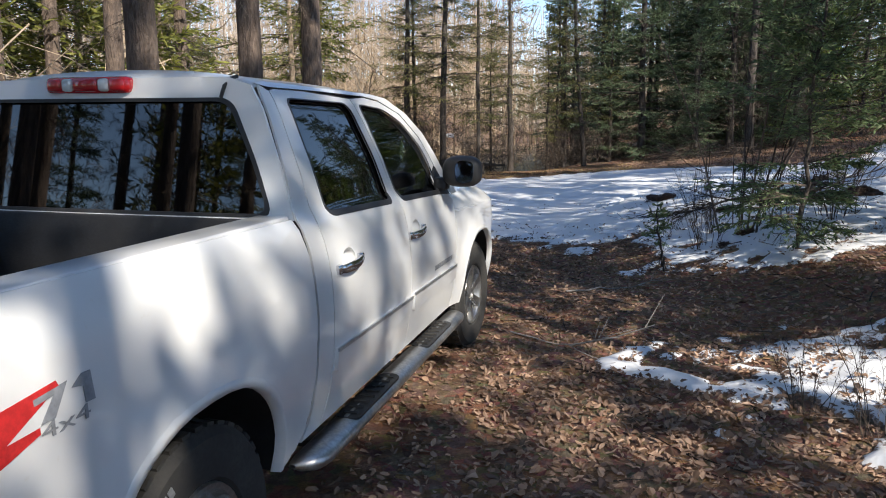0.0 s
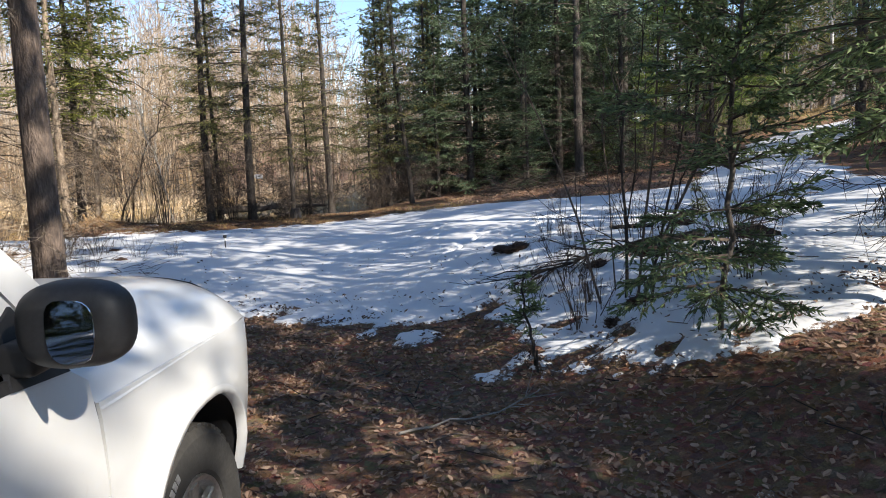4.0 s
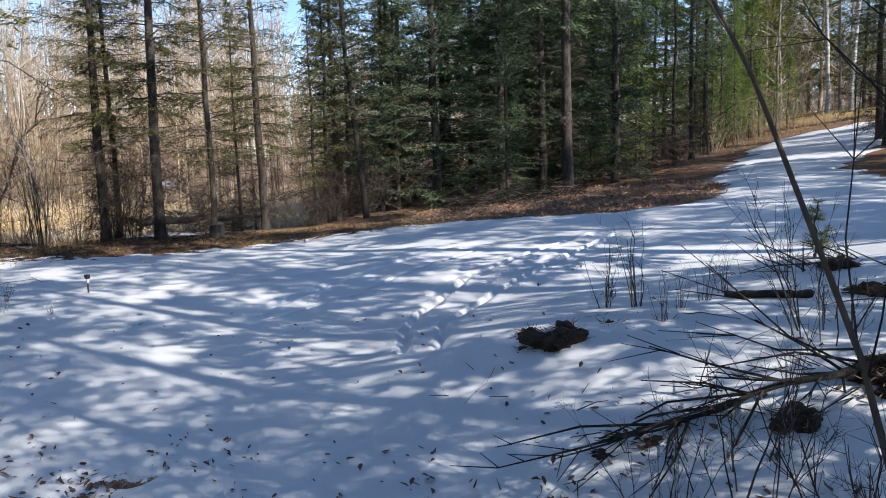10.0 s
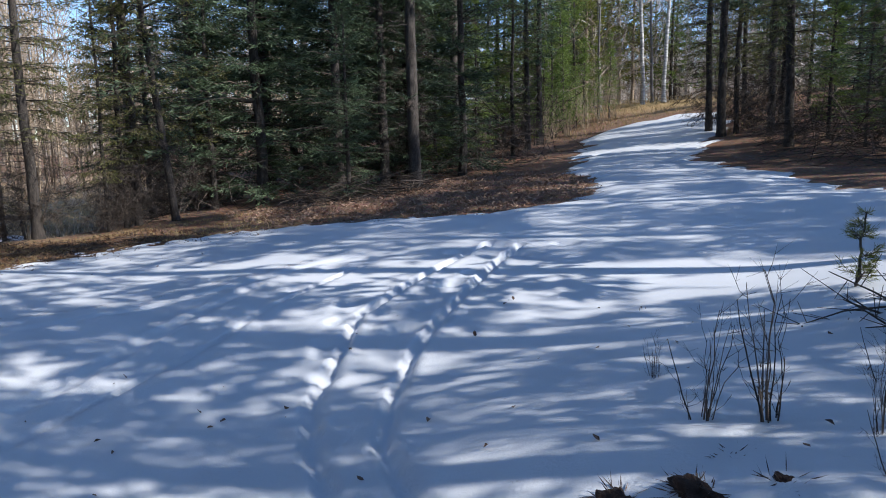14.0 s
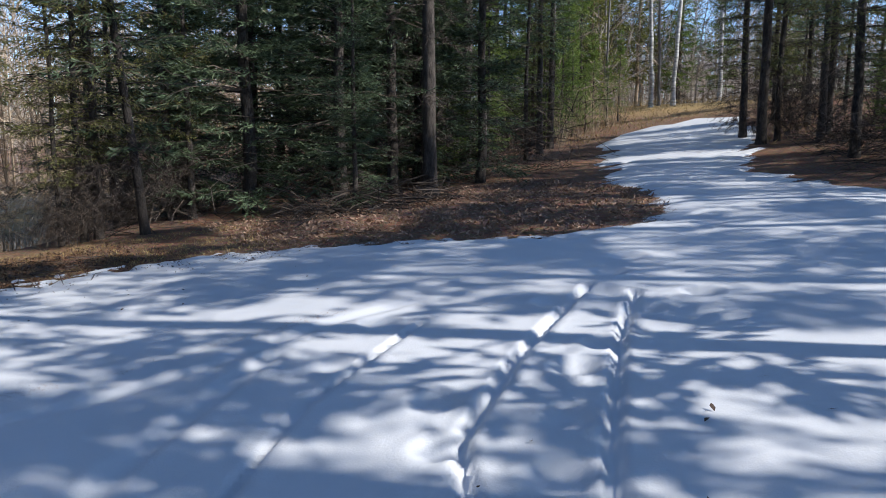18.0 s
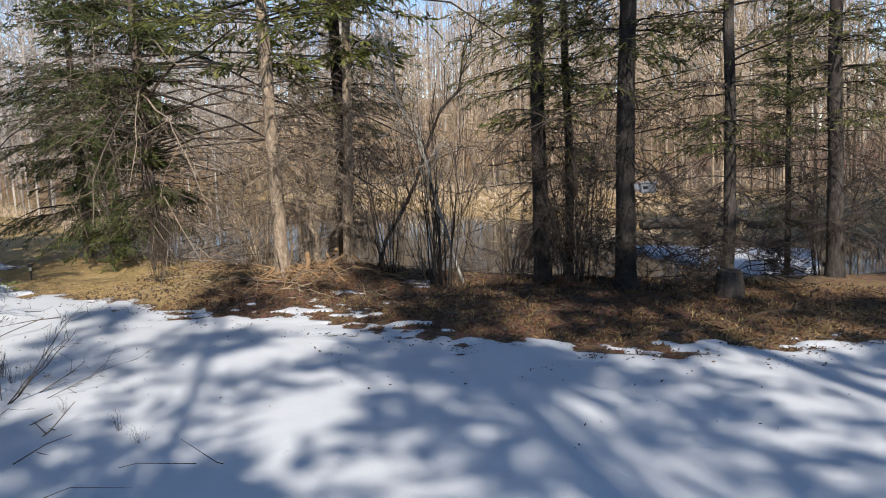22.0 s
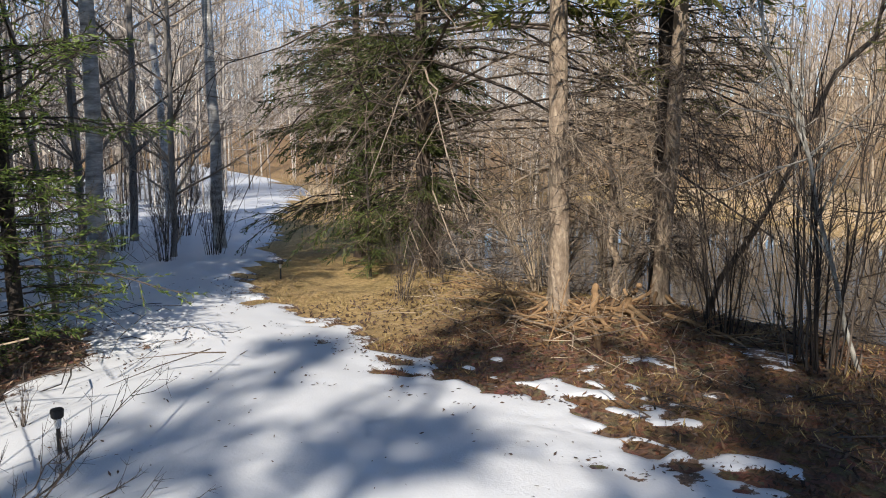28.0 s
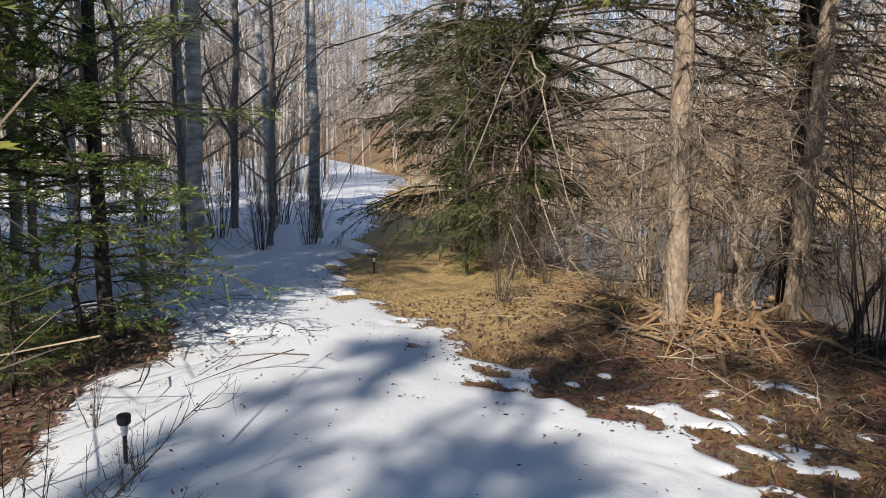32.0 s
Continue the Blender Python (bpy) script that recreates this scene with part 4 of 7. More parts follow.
HILL = ((fir_c, 18.2, 34.2, 10, 0.9), (fir_c, 20.8, 36.8, 70, 0.8), (fir_c, 21.6, 34.6, 150, 0.55), (fir_c, 23.8, 36.6, 220, 0.7), (fir_c, 25.8, 38.0, 300, 0.8), (fir_c, 28.4, 40.2, 40, 0.9), (bare_b, 24.0, 37.6, 90, 0.9), (bare_b, 26.6, 37.2, 10, 0.8), (bare_b, 22.4, 36.0, 200, 0.8),
        (fir_b, 24.4, 23.6, 10, 0.5), (fir_c, 23.0, 23.6, 80, 0.45), (fir_b, 26.8, 25.8, 140, 0.5), (fir_b, 20.2, 18.6, 10, 0.6), (fir_c, 18.8, 17.2, 100, 0.5),
        (pine_a, -5.6, -1.4, 15, 0.9), (pine_a, -7.4, -2.6, 75, 0.8), (pine_a, -9.2, -1.0, 130, 1.0), (pine_a, -6.9, -4.4, 200, 0.8), (pine_a, -10.6, -4.0, 260, 0.9), (pine_a, -8.6, -6.6, 320, 0.9), (pine_a, -12.4, -6.8, 20, 1.0), (pine_a, -13.5, -2.2, 50, 1.0), (fir_b, -16, -6, 10, 1.1), (fir_b, -13, -10, 100, 1.1), (fir_b, -17, 0, 200, 1.0), (fir_b, -9, -11, 280, 1.0),
        (broad, -10.7, 26.9, 120, 0.75), (pine_b, 27.4, 38.9, 20, 0.8), (pine_b, 29.6, 41.0, 100, 0.9), (pine_b, 32.2, 40.6, 200, 0.9), (pine_b, 34.6, 44.0, 300, 1.1), (pine_b, 31.0, 44.5, 60, 1.1), (fir_c, 29.4, 43.6, 10, 1.0), (pine_b, 38.5, 49.0, 10, 1.2), (fir_c, 33.6, 36.6, 10, 0.8), (fir_c, 21.0, 22.4, 10, 0.55), (fir_a, 22.0, 20.8, 60, 0.5), (fir_c, 19.6, 20.6, 60, 0.4), (fir_b, 16.9, 17.4, 60, 0.5), (fir_b, 31.5, 43.0, 10, 1.0), (fir_c, 34.0, 39.5, 60, 1.0), (fir_c, 33.0, 33.0, 100, 0.6), (fir_b, 30.5, 30.5, 10, 0.5), (thin_a, 26.0, 28.8, 40, 0.7), (bare_b, 36.5, 43.0, 0, 1.1), (bare_a, 38.5, 46, 60, 1.0), (bare_b, 41, 42, 120, 1.1), (bare_a, 34.5, 47, 200, 1.0),
        (fir_c, 20.0, 33.7, 20, 0.30), (fir_c, 21.0, 34.4, 80, 0.42), (fir_c, 22.0, 34.8, 140, 0.30), (fir_c, 22.9, 35.4, 200, 0.45), (fir_c, 23.8, 35.6, 260, 0.28), (fir_c, 24.7, 36.1, 320, 0.40), (fir_c, 25.6, 36.2, 30, 0.30), (fir_c, 26.6, 36.5, 90, 0.40), (fir_c, 21.6, 35.6, 150, 0.6), (fir_c, 24.2, 37.0, 210, 0.6),
        (bush_b, 20.6, 33.6, 10, 0.8), (bush_b, 22.4, 34.5, 70, 0.9), (bush_b, 24.0, 35.2, 130, 0.8), (bush_b, 25.3, 35.6, 190, 0.9), (bush_b, 26.2, 35.9, 250, 0.8), (pine_b, -6.1, 14.9, 30, 0.8), (pine_b, -7.7, 16.2, 200, 0.9), (pine_b, -10.2, 18.2, 100, 0.9), (pine_b, -8.2, 10.4, 100, 0.9), (pine_a, -4.2, -2.4, 10, 0.9), (pine_a, -2.6, -4.6, 60, 0.8), (pine_a, 0.9, -5.2, 140, 0.85), (pine_a, -6.6, -8.0, 30, 0.9), (pine_a, 4.6, -10.5, 230, 0.9), (pine_b, -1.0, -13, 10, 1.1), (pine_b, -9.5, -5.5, 10, 1.1), (pine_b, 3.0, -15, 80, 1.2), (fir_b, -5, -14, 0, 1.0), (fir_b, 0.5, -18, 90, 1.0))
for tree, x, y, a, s in FIRS + THINS + PINES + HILL:
    again(tree, x, y, a, s)
for tree, x, y, a, s in ((bare_a, -17.5, 22.0, 40, 0.9), (bare_c, -19, 26.8, 80, 1.0), (bare_b, -12.4, 24.3, 70, 0.6), (bare_b, -13.6, 23.2, 150, 0.7), (bare_b, -14.6, 22.0, 200, 0.9), (bare_b, -17, 24.2, 250, 0.9), (bare_b, -17.2, 26.2, 300, 0.9),
                         (bare_b, -20.5, 23.5, 10, 1.0), (bare_a, -22.5, 20.5, 190, 1.0), (bare_b, -11.0, 20.5, 33, 0.9), (bare_c, -14.8, 19.6, 111, 0.95), (bare_c, 29.9, 37.6, 0, 1.0), (bare_c, 30.6, 36.9, 180, 1.0), (bare_a, 33, 36.2, 60, 0.9), (bare_b, 31.5, 38.5, 60, 1.0), (bare_b, 28.0, 38.6, 60, 1.0)):
    again(tree, x, y, a, s)
for tree, x, y, a, s in ((bush_b, -1.9, 26.9, 60, 0.9), (bush_a, -0.6, 26.3, 100, 0.8), (bush_b, 0.9, 27.2, 30, 0.8), (bush_a, -3.4, 25.9, 150, 0.7), (bush_b, -6.2, 26.6, 200, 0.9), (bush_b, -7.0, 27.6, 20, 0.9), (bush_a, -12.2, 24.9, 0, 0.55),
                         (bush_a, -11.9, 24.0, 70, 0.5), (bush_b, -14.2, 24.9, 130, 0.8), (bush_a, -13.9, 23.9, 200, 0.8), (bush_a, -15.3, 25.6, 10, 0.8), (bush_a, -16.3, 23.2, 50, 0.9), (bush_b, -9.4, 21.9, 90, 0.7),
                         (bush_a, -6.9, 24.9, 0, 0.35), (bush_b, -5.9, 27.6, 70, 1.1), (bush_a, -1.2, 27.6, 200, 0.9), (bush_a, 2.3, 27.7, 250, 0.7), (bush_a, -7.9, 26.2, 10, 0.5)):
    again(tree, x, y, a, s)

# tall pines added out of view on the sunny side, placed to shade the clearing
shade_a = conifer("pine_tree", 51, 18, 0.15, 3.2, 2.5, BARK_PINE, NEEDLE_DARK, per_m=6, dead_per_m=2, twigs=8, tufts=4, blade=(0.34, 0.11), dead_len=1.3, droop=0.12, wooden=False)
stand(shade_a, 5.3, 3.0, 0, 0.75, label="unseen tall dark pine added to shade the clearing", group=SUNNY)
for x, y, s in ((5.5, -6.6, 1.04), (6.5, 8.9, 0.85), (6.8, -11.1, 1.0), (7.4, -2.3, 1.0), (7.5, 5.2, 0.9), (9.4, 9.0, 1.1), (9.6, -9.5, 1.05), (10.2, 12.1, 1.12),
                (11.6, -15.3, 0.86), (11.7, 6.2, 1.0), (12.2, -5.4, 0.7), (15.2, 8.8, 1.02), (15.6, -10.1, 1.04), (18.8, 9.0, 1.1), (19.1, -15.1, 1.12), (19.1, 1.8, 0.81),
                (20.1, 11.4, 1.01), (20.4, 4.8, 0.97), (21.6, 1.7, 1.12), (24.0, 12.8, 1.06), (25.7, 1.7, 1.05), (27.8, 3.9, 1.12)):
    again(shade_a, x, y, 0, s)
rs = np.random.RandomState(77)


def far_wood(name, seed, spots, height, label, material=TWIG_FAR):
    """Far bare trees in one mesh: thin stems and sprays of twigs."""
    rs = np.random.RandomState(seed)
    n = len(spots)
    base = np.array([(x, y, gz(x, y) - 0.2) for x, y in spots])
    H = height * rs.uniform(0.6, 1.15, n) * np.where(np.arctan2(base[:, 0] - 2, base[:, 1] - 14) > 0.07, 0.55, 1.0)
    s = np.linspace(0, 1, 5)[None, :, None]
    bend = rs.normal(0, 0.11, (n, 1, 3)) * np.array([1, 1, 0])
    q = base[:, None] + (np.array([0, 0, 1.0]) + bend * s) * s * H[:, None, None]
    b1 = Buf()
    b1.tubes(q, np.linspace(1, 0.15, 5)[None] * (0.038 * rs.uniform(0.5, 1.9, n))[:, None], 4)
    k = 24
    i = np.repeat(np.arange(n), k)
    t = rs.uniform(0.12, 0.99, n * k)
    a = base[i] + (np.array([0, 0, 1.0]) + bend[i, 0] * t[:, None]) * (t * H[i])[:, None]
    d = unit(rs.normal(0, 1, (n * k, 3)) * np.array([1, 1, 0.4]) + np.array([0, 0, 0.9]))
    L = H[i] * rs.uniform(0.1, 0.28, n * k) * (1.2 - t)
    e = a + d * L[:, None]
    b1.tubes(np.stack([a, (a + e) / 2 + rs.normal(0, .08, a.shape), e], 1), np.tile([0.022, 0.016, 0.008], (n * k, 1)), 3)
    i2 = np.repeat(np.arange(n * k), 5)
    u = rs.uniform(0.2, 1, len(i2))[:, None]
    a2 = a[i2] * (1 - u) + e[i2] * u
    d2 = unit(d[i2] + rs.normal(0, 0.6, a2.shape))
    b1.blades(a2, d2, L[i2] * rs.uniform(0.35, 0.8, len(i2)), np.full(len(i2), 0.03), rs)
    return tagged(b1.make(name, material), label, "trees", kind="stuff")


spots = []
while len(spots) < 1000:
    a, d = rs.uniform(-100, 32), 27 + 62 * rs.uniform(0, 1) ** 1.3
    x, y = math.sin(radians(a)) * d, 16 + math.cos(radians(a)) * d
    if (y < shore_far(x) + 9 and x > -24) or float(to_outline(np.array([x]), np.array([y]), [(-8, 23.5), (-34, 35.5), (-36, 42), (-8, 28)])[0]) > 0 or y < 12:
        continue
    if x > 15 and math.hypot(x - 22, y - 30) < 11:
        continue
    spots.append((x, y))
north = [(x, y) for x, y in spots if math.degrees(math.atan2(x + 1, y - 14)) > -34]
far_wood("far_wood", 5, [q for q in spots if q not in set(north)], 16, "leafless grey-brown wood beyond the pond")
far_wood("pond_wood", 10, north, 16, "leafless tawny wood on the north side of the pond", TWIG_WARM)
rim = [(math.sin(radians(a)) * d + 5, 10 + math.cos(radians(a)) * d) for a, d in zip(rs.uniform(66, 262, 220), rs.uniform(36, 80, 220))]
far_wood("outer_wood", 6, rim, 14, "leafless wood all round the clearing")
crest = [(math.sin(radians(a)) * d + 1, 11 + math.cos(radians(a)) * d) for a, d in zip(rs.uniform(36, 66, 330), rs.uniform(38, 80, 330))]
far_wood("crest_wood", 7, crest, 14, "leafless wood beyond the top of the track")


def backwood(name, seed, n, a0, a1, d0, d1, height, label):
    """The most distant trees: bare stems with a broad spray of twigs."""
    rs = np.random.RandomState(seed)
    a, d = np.radians(rs.uniform(a0, a1, n)), rs.uniform(d0, d1, n)
    x, y = np.sin(a) * d, 14 + np.cos(a) * d
    base = np.stack([x, y, ground_z(x, y) - 0.3], -1)
    H = height * rs.uniform(0.6, 1.2, n)
    b1 = Buf()
    b1.tubes(np.stack([base, base + np.array([0, 0, 1.0]) * H[:, None]], 1), np.tile([0.14, 0.03], (n, 1)), 3)
    k = 26
    i = np.repeat(np.arange(n), k)
    t = rs.uniform(0.15, 0.98, n * k)
    st = base[i] + np.array([0, 0, 1.0]) * (t * H[i])[:, None]
    way = rs.normal(0, 1, (n * k, 3)) * np.array([1, 1, 0.3]) + np.array([0, 0, 1.1])
    b1.blades(st, way, H[i] * rs.uniform(0.1, 0.3, n * k), np.full(n * k, 0.09), rs)
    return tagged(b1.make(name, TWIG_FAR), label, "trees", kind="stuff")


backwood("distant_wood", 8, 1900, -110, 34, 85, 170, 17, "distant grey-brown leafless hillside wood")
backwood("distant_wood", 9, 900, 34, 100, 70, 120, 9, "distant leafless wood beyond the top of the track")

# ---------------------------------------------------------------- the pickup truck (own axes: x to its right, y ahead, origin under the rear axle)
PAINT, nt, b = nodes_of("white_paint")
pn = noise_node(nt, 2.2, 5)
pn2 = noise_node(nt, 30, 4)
# base white lowered in place of the tree shade on the truck
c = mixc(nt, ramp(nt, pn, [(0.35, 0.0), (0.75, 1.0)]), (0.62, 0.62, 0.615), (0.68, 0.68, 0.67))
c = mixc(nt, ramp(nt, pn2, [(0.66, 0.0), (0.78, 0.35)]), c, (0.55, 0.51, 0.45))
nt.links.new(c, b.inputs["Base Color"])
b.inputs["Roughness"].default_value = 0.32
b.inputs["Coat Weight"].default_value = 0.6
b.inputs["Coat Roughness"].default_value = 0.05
BLACK = rough_mat("black_plastic", (0.012, 0.012, 0.013), (0.03, 0.03, 0.032), 8, 90, 0.55, 0.2, 0.002)
RUBBER = rough_mat("tyre_rubber", (0.014, 0.014, 0.014), (0.045, 0.042, 0.038), 6, 60, 0.85, 0.4, 0.003)
CHROME = rough_mat("chrome", (0.62, 0.62, 0.63), (0.78, 0.78, 0.78), 6, 60, 0.12, 0.0, metal=1.0)
ALLOY = rough_mat("dull_alloy", (0.40, 0.40, 0.40), (0.62, 0.61, 0.59), 9, 60, 0.38, 0.1, 0.001, metal=0.9)
SILVER = rough_mat("silver_strip", (0.34, 0.35, 0.37), (0.45, 0.46, 0.48), 9, 60, 0.35, 0.0, metal=0.6)
RED = rough_mat("red_vinyl", (0.48, 0.02, 0.02), (0.60, 0.03, 0.03), 9, 60, 0.4, 0.0)
GREY_V = rough_mat("grey_vinyl", (0.20, 0.21, 0.23), (0.30, 0.31, 0.33), 9, 60, 0.4, 0.0)
CLOTH = rough_mat("seat_cloth", (0.07, 0.07, 0.075), (0.13, 0.13, 0.13), 9, 120, 0.9, 0.3, 0.002)
LINER = rough_mat("bed_liner", (0.008, 0.008, 0.009), (0.02, 0.02, 0.022), 9, 90, 0.6, 0.4, 0.003)
LENS_RED, nt, b = nodes_of("red_lens")
b.inputs["Base Color"].default_value = (0.42, 0.008, 0.012, 1)
b.inputs["Roughness"].default_value = 0.12
b.inputs["Coat Weight"].default_value = 1.0
LENS_CLEAR, nt, b = nodes_of("clear_lens")
b.inputs["Base Color"].default_value = (0.62, 0.62, 0.60, 1)
b.inputs["Roughness"].default_value = 0.1
b.inputs["Coat Weight"].default_value = 1.0


def glass_mat(name, tint, share):
    """Window glass: a clear tinted pane whose reflection grows at grazing angles."""
    m, nt, b = nodes_of(name)
    nt.nodes.remove(b)
    tr = nt.nodes.new("ShaderNodeBsdfTransparent")
    tr.inputs["Color"].default_value = (*tint, 1)
    gl = nt.nodes.new("ShaderNodeBsdfGlossy")
    gl.inputs["Roughness"].default_value = 0.02
    fr = nt.nodes.new("ShaderNodeFresnel")
    fr.inputs["IOR"].default_value = share
    mx = nt.nodes.new("ShaderNodeMixShader")
    nt.links.new(fr.outputs[0], mx.inputs[0])
    nt.links.new(tr.outputs[0], mx.inputs[1])
    nt.links.new(gl.outputs[0], mx.inputs[2])
    nt.links.new(mx.outputs[0], nt.nodes["Material Output"].inputs["Surface"])
    return m


GLASS_DARK = glass_mat("tinted_glass", (0.02, 0.022, 0.022), 2.1)
GLASS = glass_mat("window_glass", (0.40, 0.45, 0.42), 2.0)
MIRROR, nt, b = nodes_of("mirror_glass")
b.inputs["Base Color"].default_value = (0.8, 0.8, 0.8, 1)
b.inputs["Metallic"].default_value = 1.0
b.inputs["Roughness"].default_value = 0.02

PROF_Z = [0.36, 0.46, 0.58, 0.75, 0.92, 1.08, 1.20, 1.27, 1.31, 1.345, 1.52, 1.76, 1.85, 1.90]
PROF_X = [0.930, 0.955, 0.985, 1.003, 1.010, 1.003, 0.985, 0.965, 0.945, 0.918, 0.865, 0.775, 0.720, 0.655]
AXLES, HUB = (0.0, 3.70), 0.40


def side_x(y, z):
    """Half width of the body at that height, swelling round the wheels."""
    x = float(np.interp(z, PROF_Z, PROF_X))
    for a in AXLES:
        d = math.hypot(y - a, z - 0.42)
        x += 0.030 * math.exp(-((d - 0.50) / 0.11) ** 2) * max(0.0, min(1.0, (1.12 - z) / 0.25))
    if y > 4.1:
        x -= 0.24 * (max(0.0, y - 4.1) / 0.72) ** 2.2
    return x


def plate(name, outline, holes, material, parent, place, thick=0.006, step=0.07, label=""):
    """A flat outline with holes, cut into strips and bent: place(u, v, w) gives each corner's spot."""
    cu = bpy.data.curves.new(name, 'CURVE')
    cu.dimensions, cu.fill_mode = '2D', 'BOTH'
    cu.extrude = thick
    for loop in [outline] + list(holes):
        sp = cu.splines.new('POLY')
        sp.points.add(len(loop) - 1)
        for q, (u, v) in zip(sp.points, loop):
            q.co = (u, v, 0, 1)
        sp.use_cyclic_u = True
    tmp = new(name, cu)
    me = bpy.data.meshes.new_from_object(tmp.evaluated_get(bpy.context.evaluated_depsgraph_get()))
    bpy.data.objects.remove(tmp)
    bpy.data.curves.remove(cu)
    bm = bmesh.new()
    bm.from_mesh(me)
    bpy.data.meshes.remove(me)
    for ax in (0, 1):
        lo, hi = min(p[ax] for p in outline), max(p[ax] for p in outline)
        for k in range(1, int((hi - lo) / step) + 1):
            co = [0, 0, 0]
            no = [0, 0, 0]
            co[ax], no[ax] = lo + k * step, 1
            bmesh.ops.bisect_plane(bm, geom=bm.verts[:] + bm.edges[:] + bm.faces[:], plane_co=co, plane_no=no)
    bmesh.ops.remove_doubles(bm, verts=bm.verts, dist=0.0008)
    for v in bm.verts:
        v.co = place(*v.co)
    bmesh.ops.recalc_face_normals(bm, faces=bm.faces)
    for f in bm.faces:
        f.smooth = True
    ob = part(name, bm, material, parent, label)
    sharp(ob.data)
    return ob


def sharp(me, angle=40):
    """Marks the hard edges of a smooth mesh."""
    bm = bmesh.new()
    bm.from_mesh(me)
    for e in bm.edges:
        e.smooth = len(e.link_faces) == 2 and e.calc_face_angle(0) < radians(angle)
    bm.to_mesh(me)
    bm.free()


def arc(cy, cz, r, a0, a1, n=14):
    def full(c):
        return math.copysign(abs(c) ** 0.82, c)
    th = [radians(a0 + (a1 - a0) * i / n) for i in range(n + 1)]
    return [(cy + r * full(math.cos(a)), cz + r * full(math.sin(a))) for a in th]


def rounded(pts, r=0.05, n=4):
    """The outline with its corners rounded."""
    out = []
    for i, p in enumerate(pts):
        a, c = Vector(pts[i - 1]), Vector(pts[(i + 1) % len(pts)])
        p = Vector(p)
        d1, d2 = a - p, c - p
        k = min(r, d1.length * 0.45, d2.length * 0.45)
        s, e = p + d1.normalized() * k, p + d2.normalized() * k
        for t in range(n + 1):
            t /= n
            out.append(tuple(s * (1 - t) ** 2 + p * 2 * t * (1 - t) + e * t * t))
    return out


def box(name, lo, hi, material, parent, bevel=0.01, seg=2, label=""):
    bm = bmesh.new()
    bmesh.ops.create_cube(bm, size=1)
    for v in bm.verts:
        v.co = [lo[i] + (v.co[i] + 0.5) * (hi[i] - lo[i]) for i in range(3)]
    if bevel:
        bmesh.ops.bevel(bm, geom=bm.edges[:], offset=bevel, segments=seg, affect='EDGES', profile=0.5)
    for f in bm.faces:
        f.smooth = True
    ob = part(name, bm, material, parent, label)
    sharp(ob.data, 50)
    return ob


def lathe(name, profile, material, parent, axis_at=(0, 0, 0), n=36, label=""):
    """A profile of (x, radius) turned about the x axis."""
    k = len(profile)
    v = np.array([(x, r * math.cos(2 * math.pi * i / n), r * math.sin(2 * math.pi * i / n)) for i in range(n) for x, r in profile]) + np.array(axis_at)
    f = np.array([(i * k + j, i * k + j + 1, ((i + 1) % n) * k + j + 1, ((i + 1) % n) * k + j) for i in range(n) for j in range(k - 1)])
    ob = quads(name, v, f, material, parent, True)
    sharp(ob.data, 35)
    return tagged(ob, label)


TRUCK = pose(-1.672, 2.338, 0.0, 0, 0, -15)
truck = empty("pickup_truck", TRUCK)
tagged(truck, "white crew-cab pickup truck parked on leaf litter", "pickup truck")

ARCH = 0.49


def cup_hole(y):
    """The oval opening behind a door handle."""
    return [(y + 0.01 + 0.072 * math.cos(a), 1.122 + 0.050 * math.sin(a)) for a in np.linspace(0, 2 * math.pi, 20, endpoint=False)]


